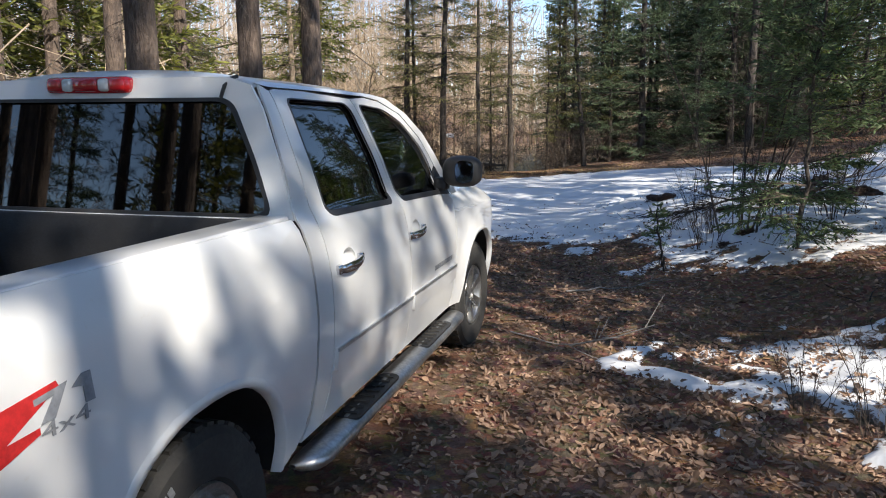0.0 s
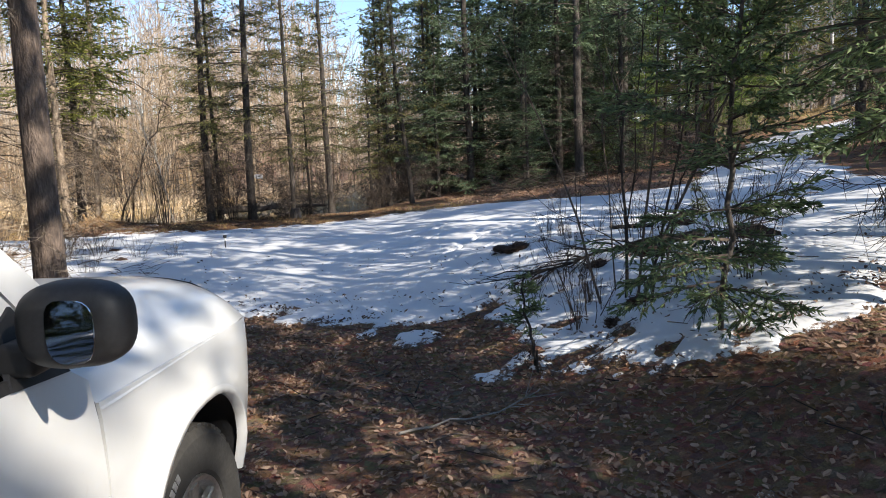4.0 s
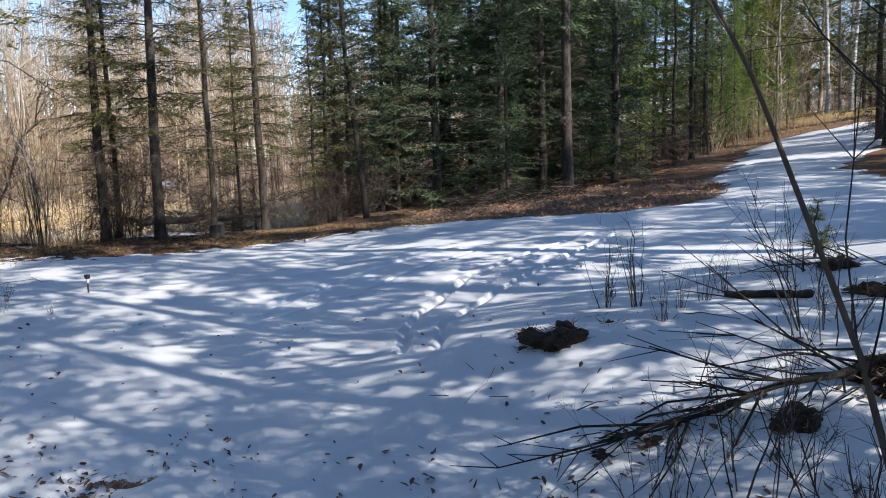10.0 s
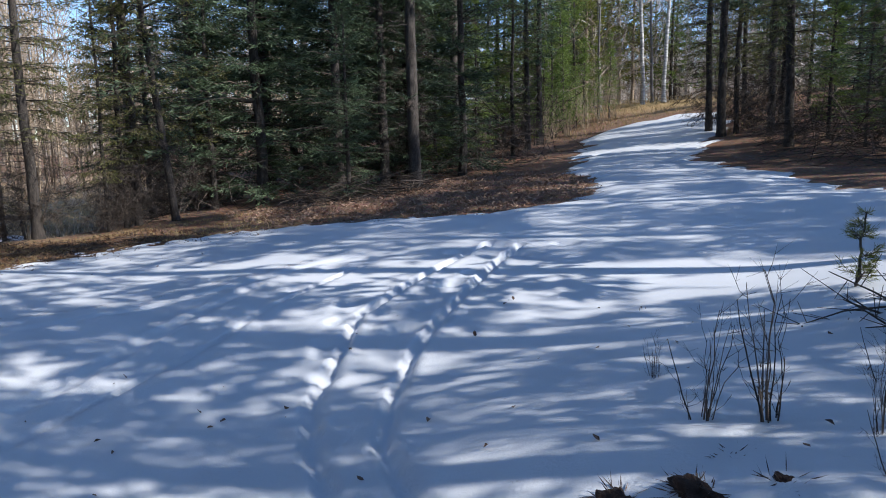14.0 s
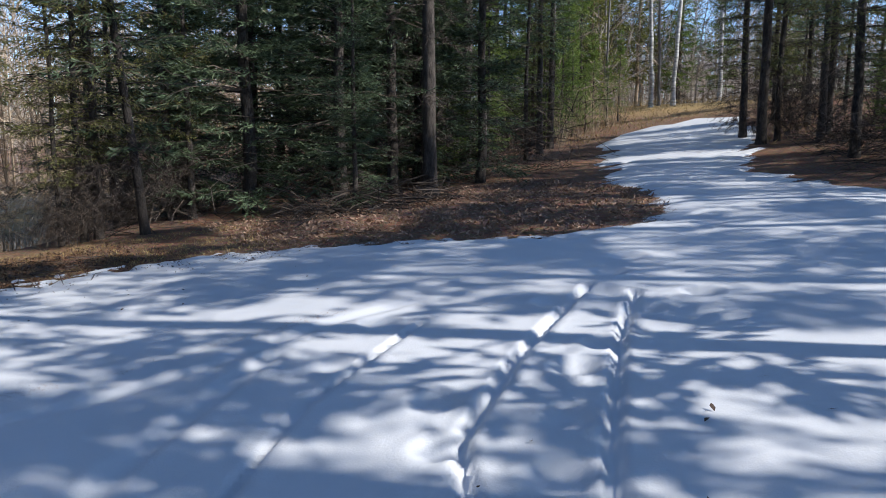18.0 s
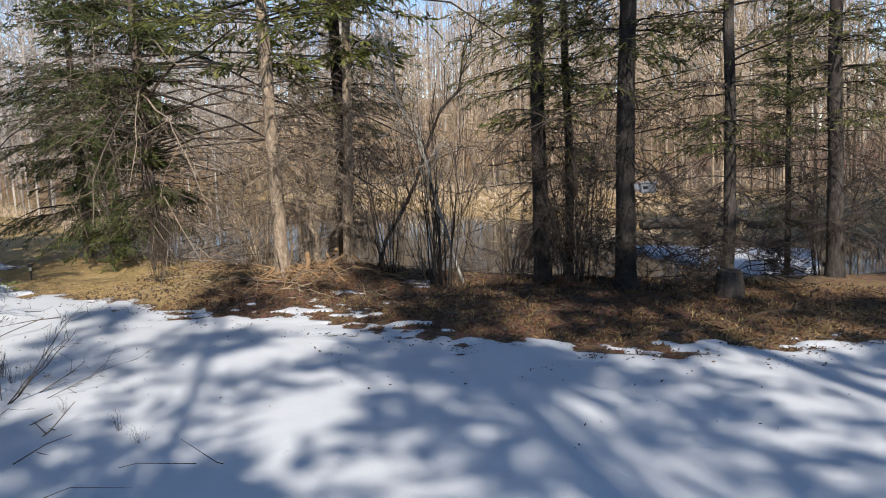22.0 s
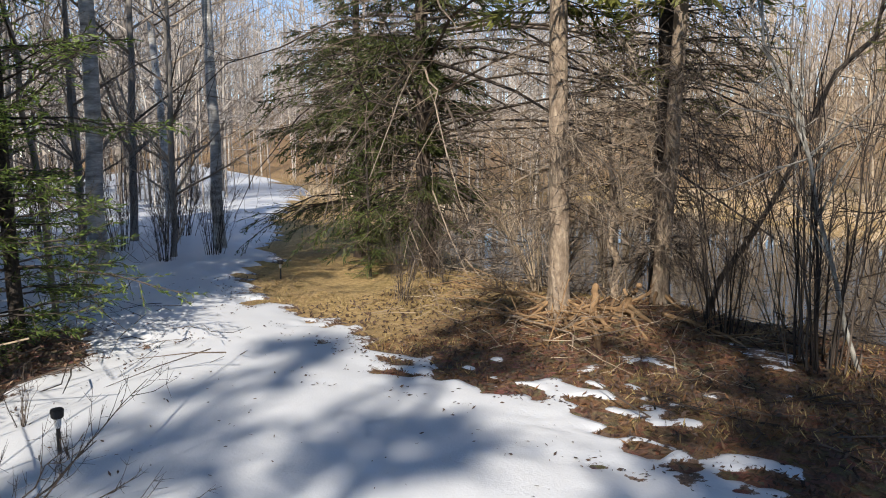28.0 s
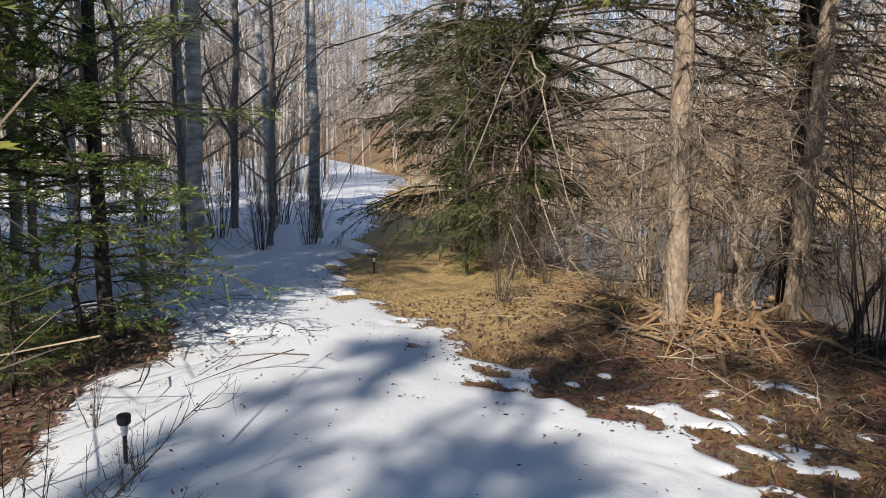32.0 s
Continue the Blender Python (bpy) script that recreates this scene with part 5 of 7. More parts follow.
for sgn, side in ((1, "right"), (-1, "left")):
    def skin(u, v, w, sgn=sgn):
        return (sgn * (side_x(u, v) + w), u, v)

    near = arc(0.0, 0.42, ARCH, 176, 4)
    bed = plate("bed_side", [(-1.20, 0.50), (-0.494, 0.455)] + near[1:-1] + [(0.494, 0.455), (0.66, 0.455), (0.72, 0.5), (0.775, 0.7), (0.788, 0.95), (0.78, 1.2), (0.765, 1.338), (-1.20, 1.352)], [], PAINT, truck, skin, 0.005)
    box("bed_rail", (sgn * 0.85 - 0.068, -1.19, 1.325), (sgn * 0.85 + 0.068, 0.765, 1.352), PAINT, truck, 0.010, 3)
    box("bed_inner_wall", (sgn * 0.765 - 0.012, -1.18, 0.80), (sgn * 0.765 + 0.012, 0.76, 1.335), LINER, truck, 0.004)
    back_edge = [(0.90, 0.46), (0.935, 0.60), (0.955, 0.80), (0.955, 1.05), (0.945, 1.30), (0.965, 1.50), (0.975, 1.70), (0.99, 1.83)]
    plate("cab_corner", [(0.72, 0.46)] + [(y - 0.007, z) for y, z in back_edge] + [(0.93, 1.855), (0.895, 1.80), (0.84, 1.5), (0.80, 1.33), (0.80, 1.2), (0.808, 0.95), (0.795, 0.7), (0.76, 0.52)], [], PAINT, truck, skin, 0.005)
    win_r = rounded([(1.09, 1.315), (1.885, 1.292), (1.84, 1.53), (1.755, 1.80), (1.085, 1.805)], 0.06)
    b_edge = [(2.025, 0.46), (2.02, 0.9), (1.985, 1.28), (1.93, 1.52), (1.84, 1.825)]
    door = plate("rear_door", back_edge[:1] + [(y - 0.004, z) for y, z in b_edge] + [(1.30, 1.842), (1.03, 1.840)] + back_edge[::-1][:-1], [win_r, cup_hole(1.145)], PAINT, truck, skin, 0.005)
    inner = [(y * 1.0, z) for y, z in win_r]
    cy, cz = np.mean(inner, axis=0)
    plate("window_pane", [(cy + (y - cy) * 1.02, cz + (z - cz) * 1.03) for y, z in inner], [], GLASS_DARK, door, lambda u, v, w, sgn=sgn: (sgn * (side_x(u, v) - 0.016 + w * 0.2), u, v), 0.002, 0.2, "dark tinted window pane")
    plate("window_trim", [(cy + (y - cy) * 1.01, cz + (z - cz) * 1.015) for y, z in inner], [[(cy + (y - cy) * 0.985, cz + (z - cz) * 0.955 + 0.010) for y, z in inner]], BLACK, door, lambda u, v, w, sgn=sgn: (sgn * (side_x(u, v) + 0.003 + w), u, v), 0.004, 0.2)
    win_f = rounded([(2.02, 1.288), (2.80, 1.262), (2.80, 1.40), (2.70, 1.565), (2.50, 1.705), (2.25, 1.78), (1.90, 1.80)], 0.06)
    a_edge = [(3.02, 0.46), (3.03, 0.9), (3.02, 1.20), (2.93, 1.262), (2.88, 1.42), (2.74, 1.615), (2.52, 1.75), (2.26, 1.822), (2.05, 1.838)]
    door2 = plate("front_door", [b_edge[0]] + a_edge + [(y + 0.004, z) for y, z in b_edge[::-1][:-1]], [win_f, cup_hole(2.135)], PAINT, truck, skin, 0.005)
    cy, cz = np.mean(win_f, axis=0)
    plate("window_pane", [(cy + (y - cy) * 1.02, cz + (z - cz) * 1.03) for y, z in win_f], [], GLASS, door2, lambda u, v, w, sgn=sgn: (sgn * (side_x(u, v) - 0.016 + w * 0.2), u, v), 0.002, 0.2, "clear reflecting window pane")
    plate("window_trim", [(cy + (y - cy) * 1.01, cz + (z - cz) * 1.015) for y, z in win_f], [[(cy + (y - cy) * 0.983, cz + (z - cz) * 0.95 + 0.010) for y, z in win_f]], BLACK, door2, lambda u, v, w, sgn=sgn: (sgn * (side_x(u, v) + 0.003 + w), u, v), 0.004, 0.2)
    far = arc(3.70, 0.42, ARCH, 176, 4)
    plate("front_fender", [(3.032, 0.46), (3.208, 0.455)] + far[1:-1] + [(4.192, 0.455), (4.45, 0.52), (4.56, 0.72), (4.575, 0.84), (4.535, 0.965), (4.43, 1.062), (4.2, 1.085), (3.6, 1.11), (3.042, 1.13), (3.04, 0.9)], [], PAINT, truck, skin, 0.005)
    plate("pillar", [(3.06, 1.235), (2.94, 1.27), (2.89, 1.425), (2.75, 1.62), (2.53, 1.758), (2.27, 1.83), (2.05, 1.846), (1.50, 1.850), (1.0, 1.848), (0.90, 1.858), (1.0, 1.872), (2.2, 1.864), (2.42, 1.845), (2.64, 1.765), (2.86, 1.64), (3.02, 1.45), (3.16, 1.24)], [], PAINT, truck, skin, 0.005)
    for k, (cyy, base) in enumerate(((0.0, near), (3.70, far))):
        # wheel well and the lip of the arch
        ring = arc(cyy, 0.42, ARCH, 178, 2, 22)
        v = [(sgn * x, yy, zz) for yy, zz in ring for x in (side_x(yy, zz) + 0.004, 0.55)]
        f = [(2 * i, 2 * i + 1, 2 * i + 3, 2 * i + 2) for i in range(len(ring) - 1)]
        quads("wheel_well", v, f, BLACK, truck, True)
        lip = [[(sgn * (side_x(cyy + r * (yy - cyy) / ARCH, 0.42 + r * (zz - 0.42) / ARCH) + o), cyy + r * (yy - cyy) / ARCH, 0.42 + r * (zz - 0.42) / ARCH) for r, o in ((ARCH + 0.03, 0.002), (ARCH + 0.015, 0.010), (ARCH - 0.006, 0.008), (ARCH - 0.010, -0.03))] for yy, zz in ring]
        quads("arch_lip", np.array(lip).reshape(-1, 3), [(4 * i + j, 4 * i + j + 1, 4 * i + j + 5, 4 * i + j + 4) for i in range(len(ring) - 1) for j in range(3)], PAINT, truck, True)
        wheel = empty("wheel")
        wheel.parent = truck
        wheel.location = (sgn * 0.865, cyy, HUB)
        if sgn < 0:
            wheel.rotation_euler = (0, 0, math.pi)
        if k == 1:
            wheel.rotation_euler[2] += radians(-4)
        tyre = lathe("tyre", [(-0.12, 0.235), (-0.135, 0.30), (-0.13, 0.37), (-0.10, 0.398), (0.10, 0.398), (0.128, 0.372), (0.136, 0.31), (0.122, 0.24), (0.10, 0.222)], RUBBER, wheel, n=48)
        for i in range(0, 40):
            a = 2 * math.pi * i / 40
            for xx in (-0.075, 0.0, 0.075):
                if k == 0 and sgn > 0 or xx:
                    bm = bmesh.new()
                    bmesh.ops.create_cube(bm, size=1)
                    for vv in bm.verts:
                        vv.co = Vector((vv.co.x * 0.055, vv.co.y * 0.040, vv.co.z * 0.014 + 0.402))
                        vv.co = Matrix.Rotation(a + (0.08 if xx else 0), 4, 'X') @ vv.co + Vector((xx, 0, 0))
                    if i == 0 or True:
                        me = bpy.data.meshes.new("tread")
                        bm.to_mesh(me)
                        bm.free()
                        me.materials.append(RUBBER)
                        if i == 0 and xx == -0.075:
                            blocks = []
                        blocks.append(me)
        allb = bmesh.new()
        for me in blocks:
            allb.from_mesh(me)
            bpy.data.meshes.remove(me)
        blocks = []
        tagged(part("tread", allb, RUBBER, tyre), kind="stuff")
        rim = lathe("rim", [(0.10, 0.228), (0.118, 0.222), (0.112, 0.205), (0.07, 0.19), (0.05, 0.06), (0.085, 0.055), (0.09, 0.0)], ALLOY, wheel, n=40)
        for i in range(6):
            bm = bmesh.new()
            bmesh.ops.create_cube(bm, size=1)
            for vv in bm.verts:
                wide = 0.075 if vv.co.z > 0 else 0.05
                vv.co = Vector((0.082 + vv.co.x * 0.035 + (0.018 if vv.co.z > 0 else 0), vv.co.y * wide, 0.125 + vv.co.z * 0.16))
            bmesh.ops.bevel(bm, geom=bm.edges[:], offset=0.008, segments=2, affect='EDGES')
            bmesh.ops.rotate(bm, verts=bm.verts, matrix=Matrix.Rotation(i * math.pi / 3, 3, 'X'))
            part("spoke", bm, ALLOY, rim)
        # pale raised marks on the side wall
        for i in range(7):
            bm = bmesh.new()
            bmesh.ops.create_cube(bm, size=1)
            for vv in bm.verts:
                vv.co = Vector((0.134 + vv.co.x * 0.004, vv.co.y * 0.022, 0.335 + vv.co.z * 0.03))
            bmesh.ops.rotate(bm, verts=bm.verts, matrix=Matrix.Rotation(0.5 + i * 0.085, 3, 'X'))
            part("side_mark", bm, SILVER, tyre)
    for dr, y0, y1 in ((door, 0.965, 2.005), (door2, 2.045, 3.0)):
        mould = plate("moulding", rounded([(y0, 0.675), (y1, 0.665), (y1, 0.765), (y0, 0.775)], 0.012, 2), [], PAINT, dr, lambda u, v, w, sgn=sgn: (sgn * (side_x(u, v) + 0.012 + w), u, v), 0.010, 0.2)
        plate("moulding_strip", [(y0, 0.762), (y1, 0.752), (y1, 0.768), (y0, 0.778)], [], SILVER, dr, lambda u, v, w, sgn=sgn: (sgn * (side_x(u, v) + 0.021 + w), u, v), 0.004, 0.2, "dark silver strip")
    for dr, hy in ((door, 1.145), (door2, 2.135)):
        hz = 1.105
        x0 = side_x(hy, hz)
        # hollow cup behind the grip
        oval = cup_hole(hy)
        rings = [(1.03, 0.004), (0.97, -0.012), (0.75, -0.030), (0.40, -0.040), (0.02, -0.042)]
        v = [(sgn * (side_x(yy, zz) + dep), hy + 0.01 + (yy - hy - 0.01) * k, 1.122 + (zz - 1.122) * k) for k, dep in rings for yy, zz in oval]
        n = len(oval)
        quads("handle_cup", v, [(a * n + c, a * n + (c + 1) % n, (a + 1) * n + (c + 1) % n, (a + 1) * n + c) for a in range(len(rings) - 1) for c in range(n)], PAINT, dr, True)
        handle = empty("door_handle")
        handle.parent = dr
        # flat bar of the grip, bowed away from the door
        sect = [(0.0, -0.019), (0.012, -0.021), (0.017, -0.012), (0.018, 0.010), (0.012, 0.019), (0.0, 0.018)]
        ts = np.linspace(0, 1, 13)
        v = []
        for t in ts:
            e = 1 - 0.35 * abs(2 * t - 1) ** 6
            v += [(sgn * (x0 + 0.008 + 0.026 * math.sin(math.pi * t) ** 0.6 + dx * e), hy - 0.125 + 0.25 * t, hz - 0.006 + 0.014 * t + dz * e) for dx, dz in sect]
        k = len(sect)
        grip = quads("grip", v, [(a * k + c, a * k + (c + 1) % k, (a + 1) * k + (c + 1) % k, (a + 1) * k + c) for a in range(12) for c in range(k)], CHROME, handle, True)
        sharp(grip.data, 45)
        for e, yy in ((0, hy - 0.122), (1, hy + 0.118)):
            box("handle_end", (min(sgn * (x0 - 0.004), sgn * (x0 + 0.026)), yy - 0.020, hz - 0.026 + 0.013 * e), (max(sgn * (x0 - 0.004), sgn * (x0 + 0.026)), yy + 0.020, hz + 0.014 + 0.013 * e), CHROME, handle, 0.008, 3)
    # name bars too small to read
    for i in range(9):
        plate("name_bar", [(2.50 + i * 0.047, 0.815), (2.535 + i * 0.047, 0.815), (2.535 + i * 0.047, 0.845), (2.50 + i * 0.047, 0.845)], [], GREY_V, door2, lambda u, v, w, sgn=sgn: (sgn * (side_x(u, v) + 0.008 + w), u, v), 0.001, 1.0)
    # side step
    board = empty("running_board")
    board.parent = truck
    th = np.linspace(0, 2 * math.pi, 16, endpoint=False)
    ys = [0.68, 0.70, 0.74, 0.80, 1.5, 2.3, 3.05, 3.12, 3.16, 3.18]
    sc = [0.2, 0.6, 0.9, 1, 1, 1, 1, 0.9, 0.6, 0.2]
    v = [(sgn * (0.985 + 0.075 * s * math.cos(a) - 0.06 * (1 - s)), y, 0.375 + 0.042 * s * math.sin(a)) for y, s in zip(ys, sc) for a in th]
    f = [(i * 16 + j, i * 16 + (j + 1) % 16, (i + 1) * 16 + (j + 1) % 16, (i + 1) * 16 + j) for i in range(len(ys) - 1) for j in range(16)]
    quads("tube", v, f, ALLOY, board, True)
    for y0, y1 in ((1.10, 1.72), (2.22, 2.80)):
        pad = empty("step_pad")
        pad.parent = board
        plate("tread_pad", rounded([(0.935, y0), (1.045, y0), (1.045, y1), (0.935, y1)], 0.05), [], BLACK, pad, lambda u, vv, w, sgn=sgn: (sgn * u, vv, 0.412 + w - 0.9 * (u - 0.99) ** 2), 0.006, 0.1)
        for i in range(8):
            yy = y0 + 0.06 + i * (y1 - y0 - 0.12) / 7
            box("ridge", (sgn * 0.99 - 0.035, yy - 0.008, 0.416), (sgn * 0.99 + 0.035, yy + 0.008, 0.424), RUBBER, pad, 0)
    for yy in (0.95, 2.0, 2.95):
        box("step_bracket", (min(sgn * 0.70, sgn * 0.97), yy - 0.03, 0.345), (max(sgn * 0.70, sgn * 0.97), yy + 0.03, 0.375), BLACK, board, 0.004)
    # door mirror
    mir = empty("side_mirror")
    mir.parent = truck
    bm = bmesh.new()
    bmesh.ops.create_uvsphere(bm, u_segments=32, v_segments=18, radius=1)
    for v in bm.verts:
        c = [math.copysign(abs(k) ** 0.72, k) for k in v.co]
        v.co = Vector((sgn * (1.115 + c[0] * 0.125), max(2.69, 2.775 + c[1] * 0.095 * (1.0 - 0.25 * (c[0] > 0))), 1.405 + c[2] * 0.098))
    for f in bm.faces:
        f.smooth = True
    part("mirror_housing", bm, BLACK, mir, "black plastic housing")
    plate("mirror_pane", rounded([(1.09, 1.335), (1.21, 1.34), (1.215, 1.475), (1.085, 1.475)], 0.05), [], MIRROR, mir, lambda u, v, w, sgn=sgn: (sgn * u, 2.672 - w - 0.30 * (u - 1.14) + 0.02 * (v - 1.4), v), 0.002, 1.0)
    box("mirror_arm", (min(sgn * 0.93, sgn * 1.02), 2.74, 1.285), (max(sgn * 0.93, sgn * 1.02), 2.84, 1.365), BLACK, mir, 0.02, 3)
    plate("mirror_foot", [(2.72, 1.262), (2.95, 1.245), (2.86, 1.43), (2.80, 1.40)], [], BLACK, mir, lambda u, v, w, sgn=sgn: (sgn * (side_x(u, v) + 0.006 + w), u, v), 0.008, 1.0)
    # lamps
    lamp = box("headlight", (min(sgn * 0.50, sgn * 0.78), 4.50, 0.80), (max(sgn * 0.50, sgn * 0.78), 4.73, 1.02), LENS_CLEAR, truck, 0.05, 3)
    box("tail_light", (min(sgn * 0.90, sgn * 0.985), -1.235, 0.86), (max(sgn * 0.90, sgn * 0.985), -1.15, 1.24), LENS_RED, truck, 0.02, 2)
    # pale and red decal on the bed's side
    if True:
        def deco(u, v, w, sgn=sgn):
            return (sgn * (side_x(u, v) + 0.0075 + w), u, v)
        s0 = 0.0
        decal = empty("decal")
        decal.parent = truck
        plate("red_mark", [(-0.86, 1.115), (-0.535, 1.148), (-0.53, 1.135), (-0.69, 1.062), (-0.60, 1.066), (-0.60, 1.052), (-0.84, 0.985), (-0.90, 0.985), (-0.74, 1.098), (-0.86, 1.098)], [], RED, decal, deco, 0.0008, 0.2, "red vinyl mark")
        plate("grey_mark", [(-0.605, 1.128), (-0.505, 1.138), (-0.555, 1.072), (-0.595, 1.070), (-0.548, 1.120), (-0.605, 1.114)], [], GREY_V, decal, deco, 0.0012, 0.2, "grey vinyl mark")
        plate("grey_bar", [(-0.495, 1.118), (-0.46, 1.140), (-0.432, 1.140), (-0.432, 1.072), (-0.462, 1.072), (-0.462, 1.112)], [], GREY_V, decal, deco, 0.0012, 0.2, "grey vinyl mark")
        cu = bpy.data.curves.new("lettering", 'FONT')
        cu.body, cu.size, cu.extrude = "4x4", 0.050, 0.0008
        tmp = new("lettering", cu)
        me = bpy.data.meshes.new_from_object(tmp.evaluated_get(bpy.context.evaluated_depsgraph_get()))
        bpy.data.objects.remove(tmp)
        for v in me.vertices:
            u, z = (-0.60 + v.co.x * 2.0, 1.036 + v.co.y) if sgn > 0 else (-0.43 - v.co.x * 2.0, 1.036 + v.co.y)
            v.co = deco(u, z, v.co.z + 0.0015)
        me.materials.append(GREY_V)
        lt = new("lettering", me)
        lt.parent = decal

# roof, rear window, bed, bonnet
ny, nx = 12, 13
ys = np.concatenate([np.linspace(0.865, 1.05, 4), np.linspace(1.15, 2.15, 5), np.linspace(2.25, 2.52, 3)])
v = []
for y in ys:
    drop = 0.07 * max(0, (1.05 - y) / 0.185) ** 2 + 0.09 * max(0, (y - 2.0) / 0.52) ** 2
    for q in np.linspace(-1, 1, nx):
        v.append((q * 0.70, y, 1.868 + 0.062 * (1 - abs(q) ** 2.6) - drop))
f = [(i * nx + j, i * nx + j + 1, (i + 1) * nx + j + 1, (i + 1) * nx + j) for i in range(len(ys) - 1) for j in range(nx - 1)]
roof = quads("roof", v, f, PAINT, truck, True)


def back_wall(u, w2, w):
    """The slanting rear wall of the cab: u across, w2 up."""
    return (u, float(np.interp(w2, [0.5, 1.33, 1.80, 1.88], [0.80, 0.80, 0.875, 0.895])) - w - 0.05 * (1 - (u / 0.95) ** 2) * 0.6, w2)


wall_out = [(-0.925, 1.33), (0.925, 1.33), (0.865, 1.52), (0.775, 1.76), (0.72, 1.85), (0.62, 1.882), (-0.62, 1.882), (-0.72, 1.85), (-0.775, 1.76), (-0.865, 1.52)]
pane = rounded([(-0.83, 1.345), (0.83, 1.345), (0.755, 1.55), (0.64, 1.795), (-0.64, 1.795), (-0.755, 1.55)], 0.06)
rear_wall = plate("cab_rear_wall", wall_out, [pane], PAINT, truck, back_wall, 0.008, 0.12)
plate("rear_window", [(x * 1.02, 1.56 + (z - 1.56) * 1.04) for x, z in pane], [], GLASS_DARK, rear_wall, lambda u, v, w: Vector(back_wall(u, v, w * 0.2)) + Vector((0, 0.012, 0)), 0.002, 0.12, "dark tinted rear window")
plate("window_seal", [(x * 1.012, 1.56 + (z - 1.56) * 1.03) for x, z in pane], [[(x * 0.985, 1.56 + (z - 1.56) * 0.965) for x, z in pane]], BLACK, rear_wall, lambda u, v, w: Vector(back_wall(u, v, w)) + Vector((0, -0.006, 0)), 0.004, 0.2)
brake = empty("brake_light")
brake.parent = truck
bz = 1.855
for nm, x0, x1, m in (("red_lens", -0.185, -0.115, LENS_RED), ("clear_lens", -0.112, -0.062, LENS_CLEAR), ("red_lens", -0.059, 0.059, LENS_RED), ("clear_lens", 0.062, 0.112, LENS_CLEAR), ("red_lens", 0.115, 0.185, LENS_RED)):
    box(nm, (x0, 0.805, bz - 0.026), (x1, 0.88, bz + 0.026), m, brake, 0.012, 2)
box("lamp_base", (-0.20, 0.815, bz - 0.034), (0.20, 0.885, bz + 0.034), LENS_RED, brake, 0.02, 2)
for s in (-1, 1):
    hb = Buf()
    hb.tubes(np.array([[(s * 0.60, 0.848, 1.80), (s * 0.615, 0.855, 1.85), (s * 0.625, 0.885, 1.876), (s * 0.628, 0.93, 1.888)]]), np.array([[0.008] * 4]), 6)
    hb.make("roof_seam", BLACK, truck)
box("bed_floor", (-0.77, -1.18, 0.76), (0.77, 0.76, 0.80), LINER, truck, 0.004)
box("bed_front_wall", (-0.78, 0.725, 0.78), (0.78, 0.765, 1.335), LINER, truck, 0.006)
for i in range(7):
    box("liner_rib", (-0.66 + i * 0.22 - 0.03, -1.15, 0.80), (-0.66 + i * 0.22 + 0.03, 0.72, 0.812), LINER, truck, 0.004)
box("tailgate", (-0.86, -1.225, 0.72), (0.86, -1.165, 1.335), PAINT, truck, 0.02, 3)
box("rear_bumper", (-0.95, -1.36, 0.46), (0.95, -1.20, 0.66), CHROME, truck, 0.03, 3)
box("cab_floor", (-0.88, 0.83, 0.50), (0.88, 3.1, 0.58), BLACK, truck, 0.01)
box("frame_rail", (0.35, -1.1, 0.42), (0.47, 4.2, 0.56), BLACK, truck, 0.01)
box("frame_rail", (-0.47, -1.1, 0.42), (-0.35, 4.2, 0.56), BLACK, truck, 0.01)
box("firewall", (-0.88, 3.04, 0.5), (0.88, 3.10, 1.18), BLACK, truck, 0.01)
box("rear_bulkhead", (-0.88, 0.80, 0.5), (0.88, 0.83, 1.32), BLACK, truck, 0.01)
ys = np.concatenate([np.linspace(3.045, 4.30, 9), np.linspace(4.36, 4.72, 9)])
qs = np.sin(np.linspace(-1, 1, 27) * math.pi / 2)


def bonnet_at(y, q):
    t = (y - 3.045) / 1.675
    nose = max(0.0, (t - 0.80) / 0.20)
    yy = y - 0.15 * abs(q) ** 2.5 * t
    z = 1.305 - 0.055 * t - 0.06 * nose ** 2 - 0.16 * nose ** 6 - (0.195 - 0.02 * t) * abs(q) ** 6 + (0.012 if 0.35 < abs(q) < 0.6 else 0) * (1 - t)
    return q * (side_x(yy, 1.06) + 0.004), yy, z


v = [bonnet_at(y, q) for y in ys for q in qs]
n = len(qs)
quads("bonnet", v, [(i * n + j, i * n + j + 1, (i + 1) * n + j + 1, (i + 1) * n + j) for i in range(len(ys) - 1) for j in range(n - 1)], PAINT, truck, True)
v = []
for q in np.linspace(-0.93, 0.93, 21):
    end = min(1.0, (0.96 - abs(q)) / 0.2)
    for y, up in ((4.60, 0.003), (4.61, 0.003 + 0.019 * end), (4.622, 0.004 + 0.022 * end), (4.665, 0.004)):
        bx, by, bz = bonnet_at(y, q)
        v.append((bx * (1 + 0.25 * up), by, bz + up))
quads("bug_deflector", v, [(i * 4 + j, i * 4 + (j + 1) % 4, (i + 1) * 4 + (j + 1) % 4, (i + 1) * 4 + j) for i in range(20) for j in range(4)], BLACK, truck, True)
plate("windscreen", [(-0.78, 0.0), (0.78, 0.0), (0.65, 1.0), (-0.65, 1.0)], [], GLASS, truck, lambda u, v, w: (u * 1.03, 3.16 - v * 0.66 - 0.10 * (u / 0.8) ** 2, 1.22 + v * 0.60 + w), 0.003, 0.15, "clear windscreen")
box("grille", (-0.50, 4.60, 0.72), (0.50, 4.73, 1.03), BLACK, truck, 0.03, 3)
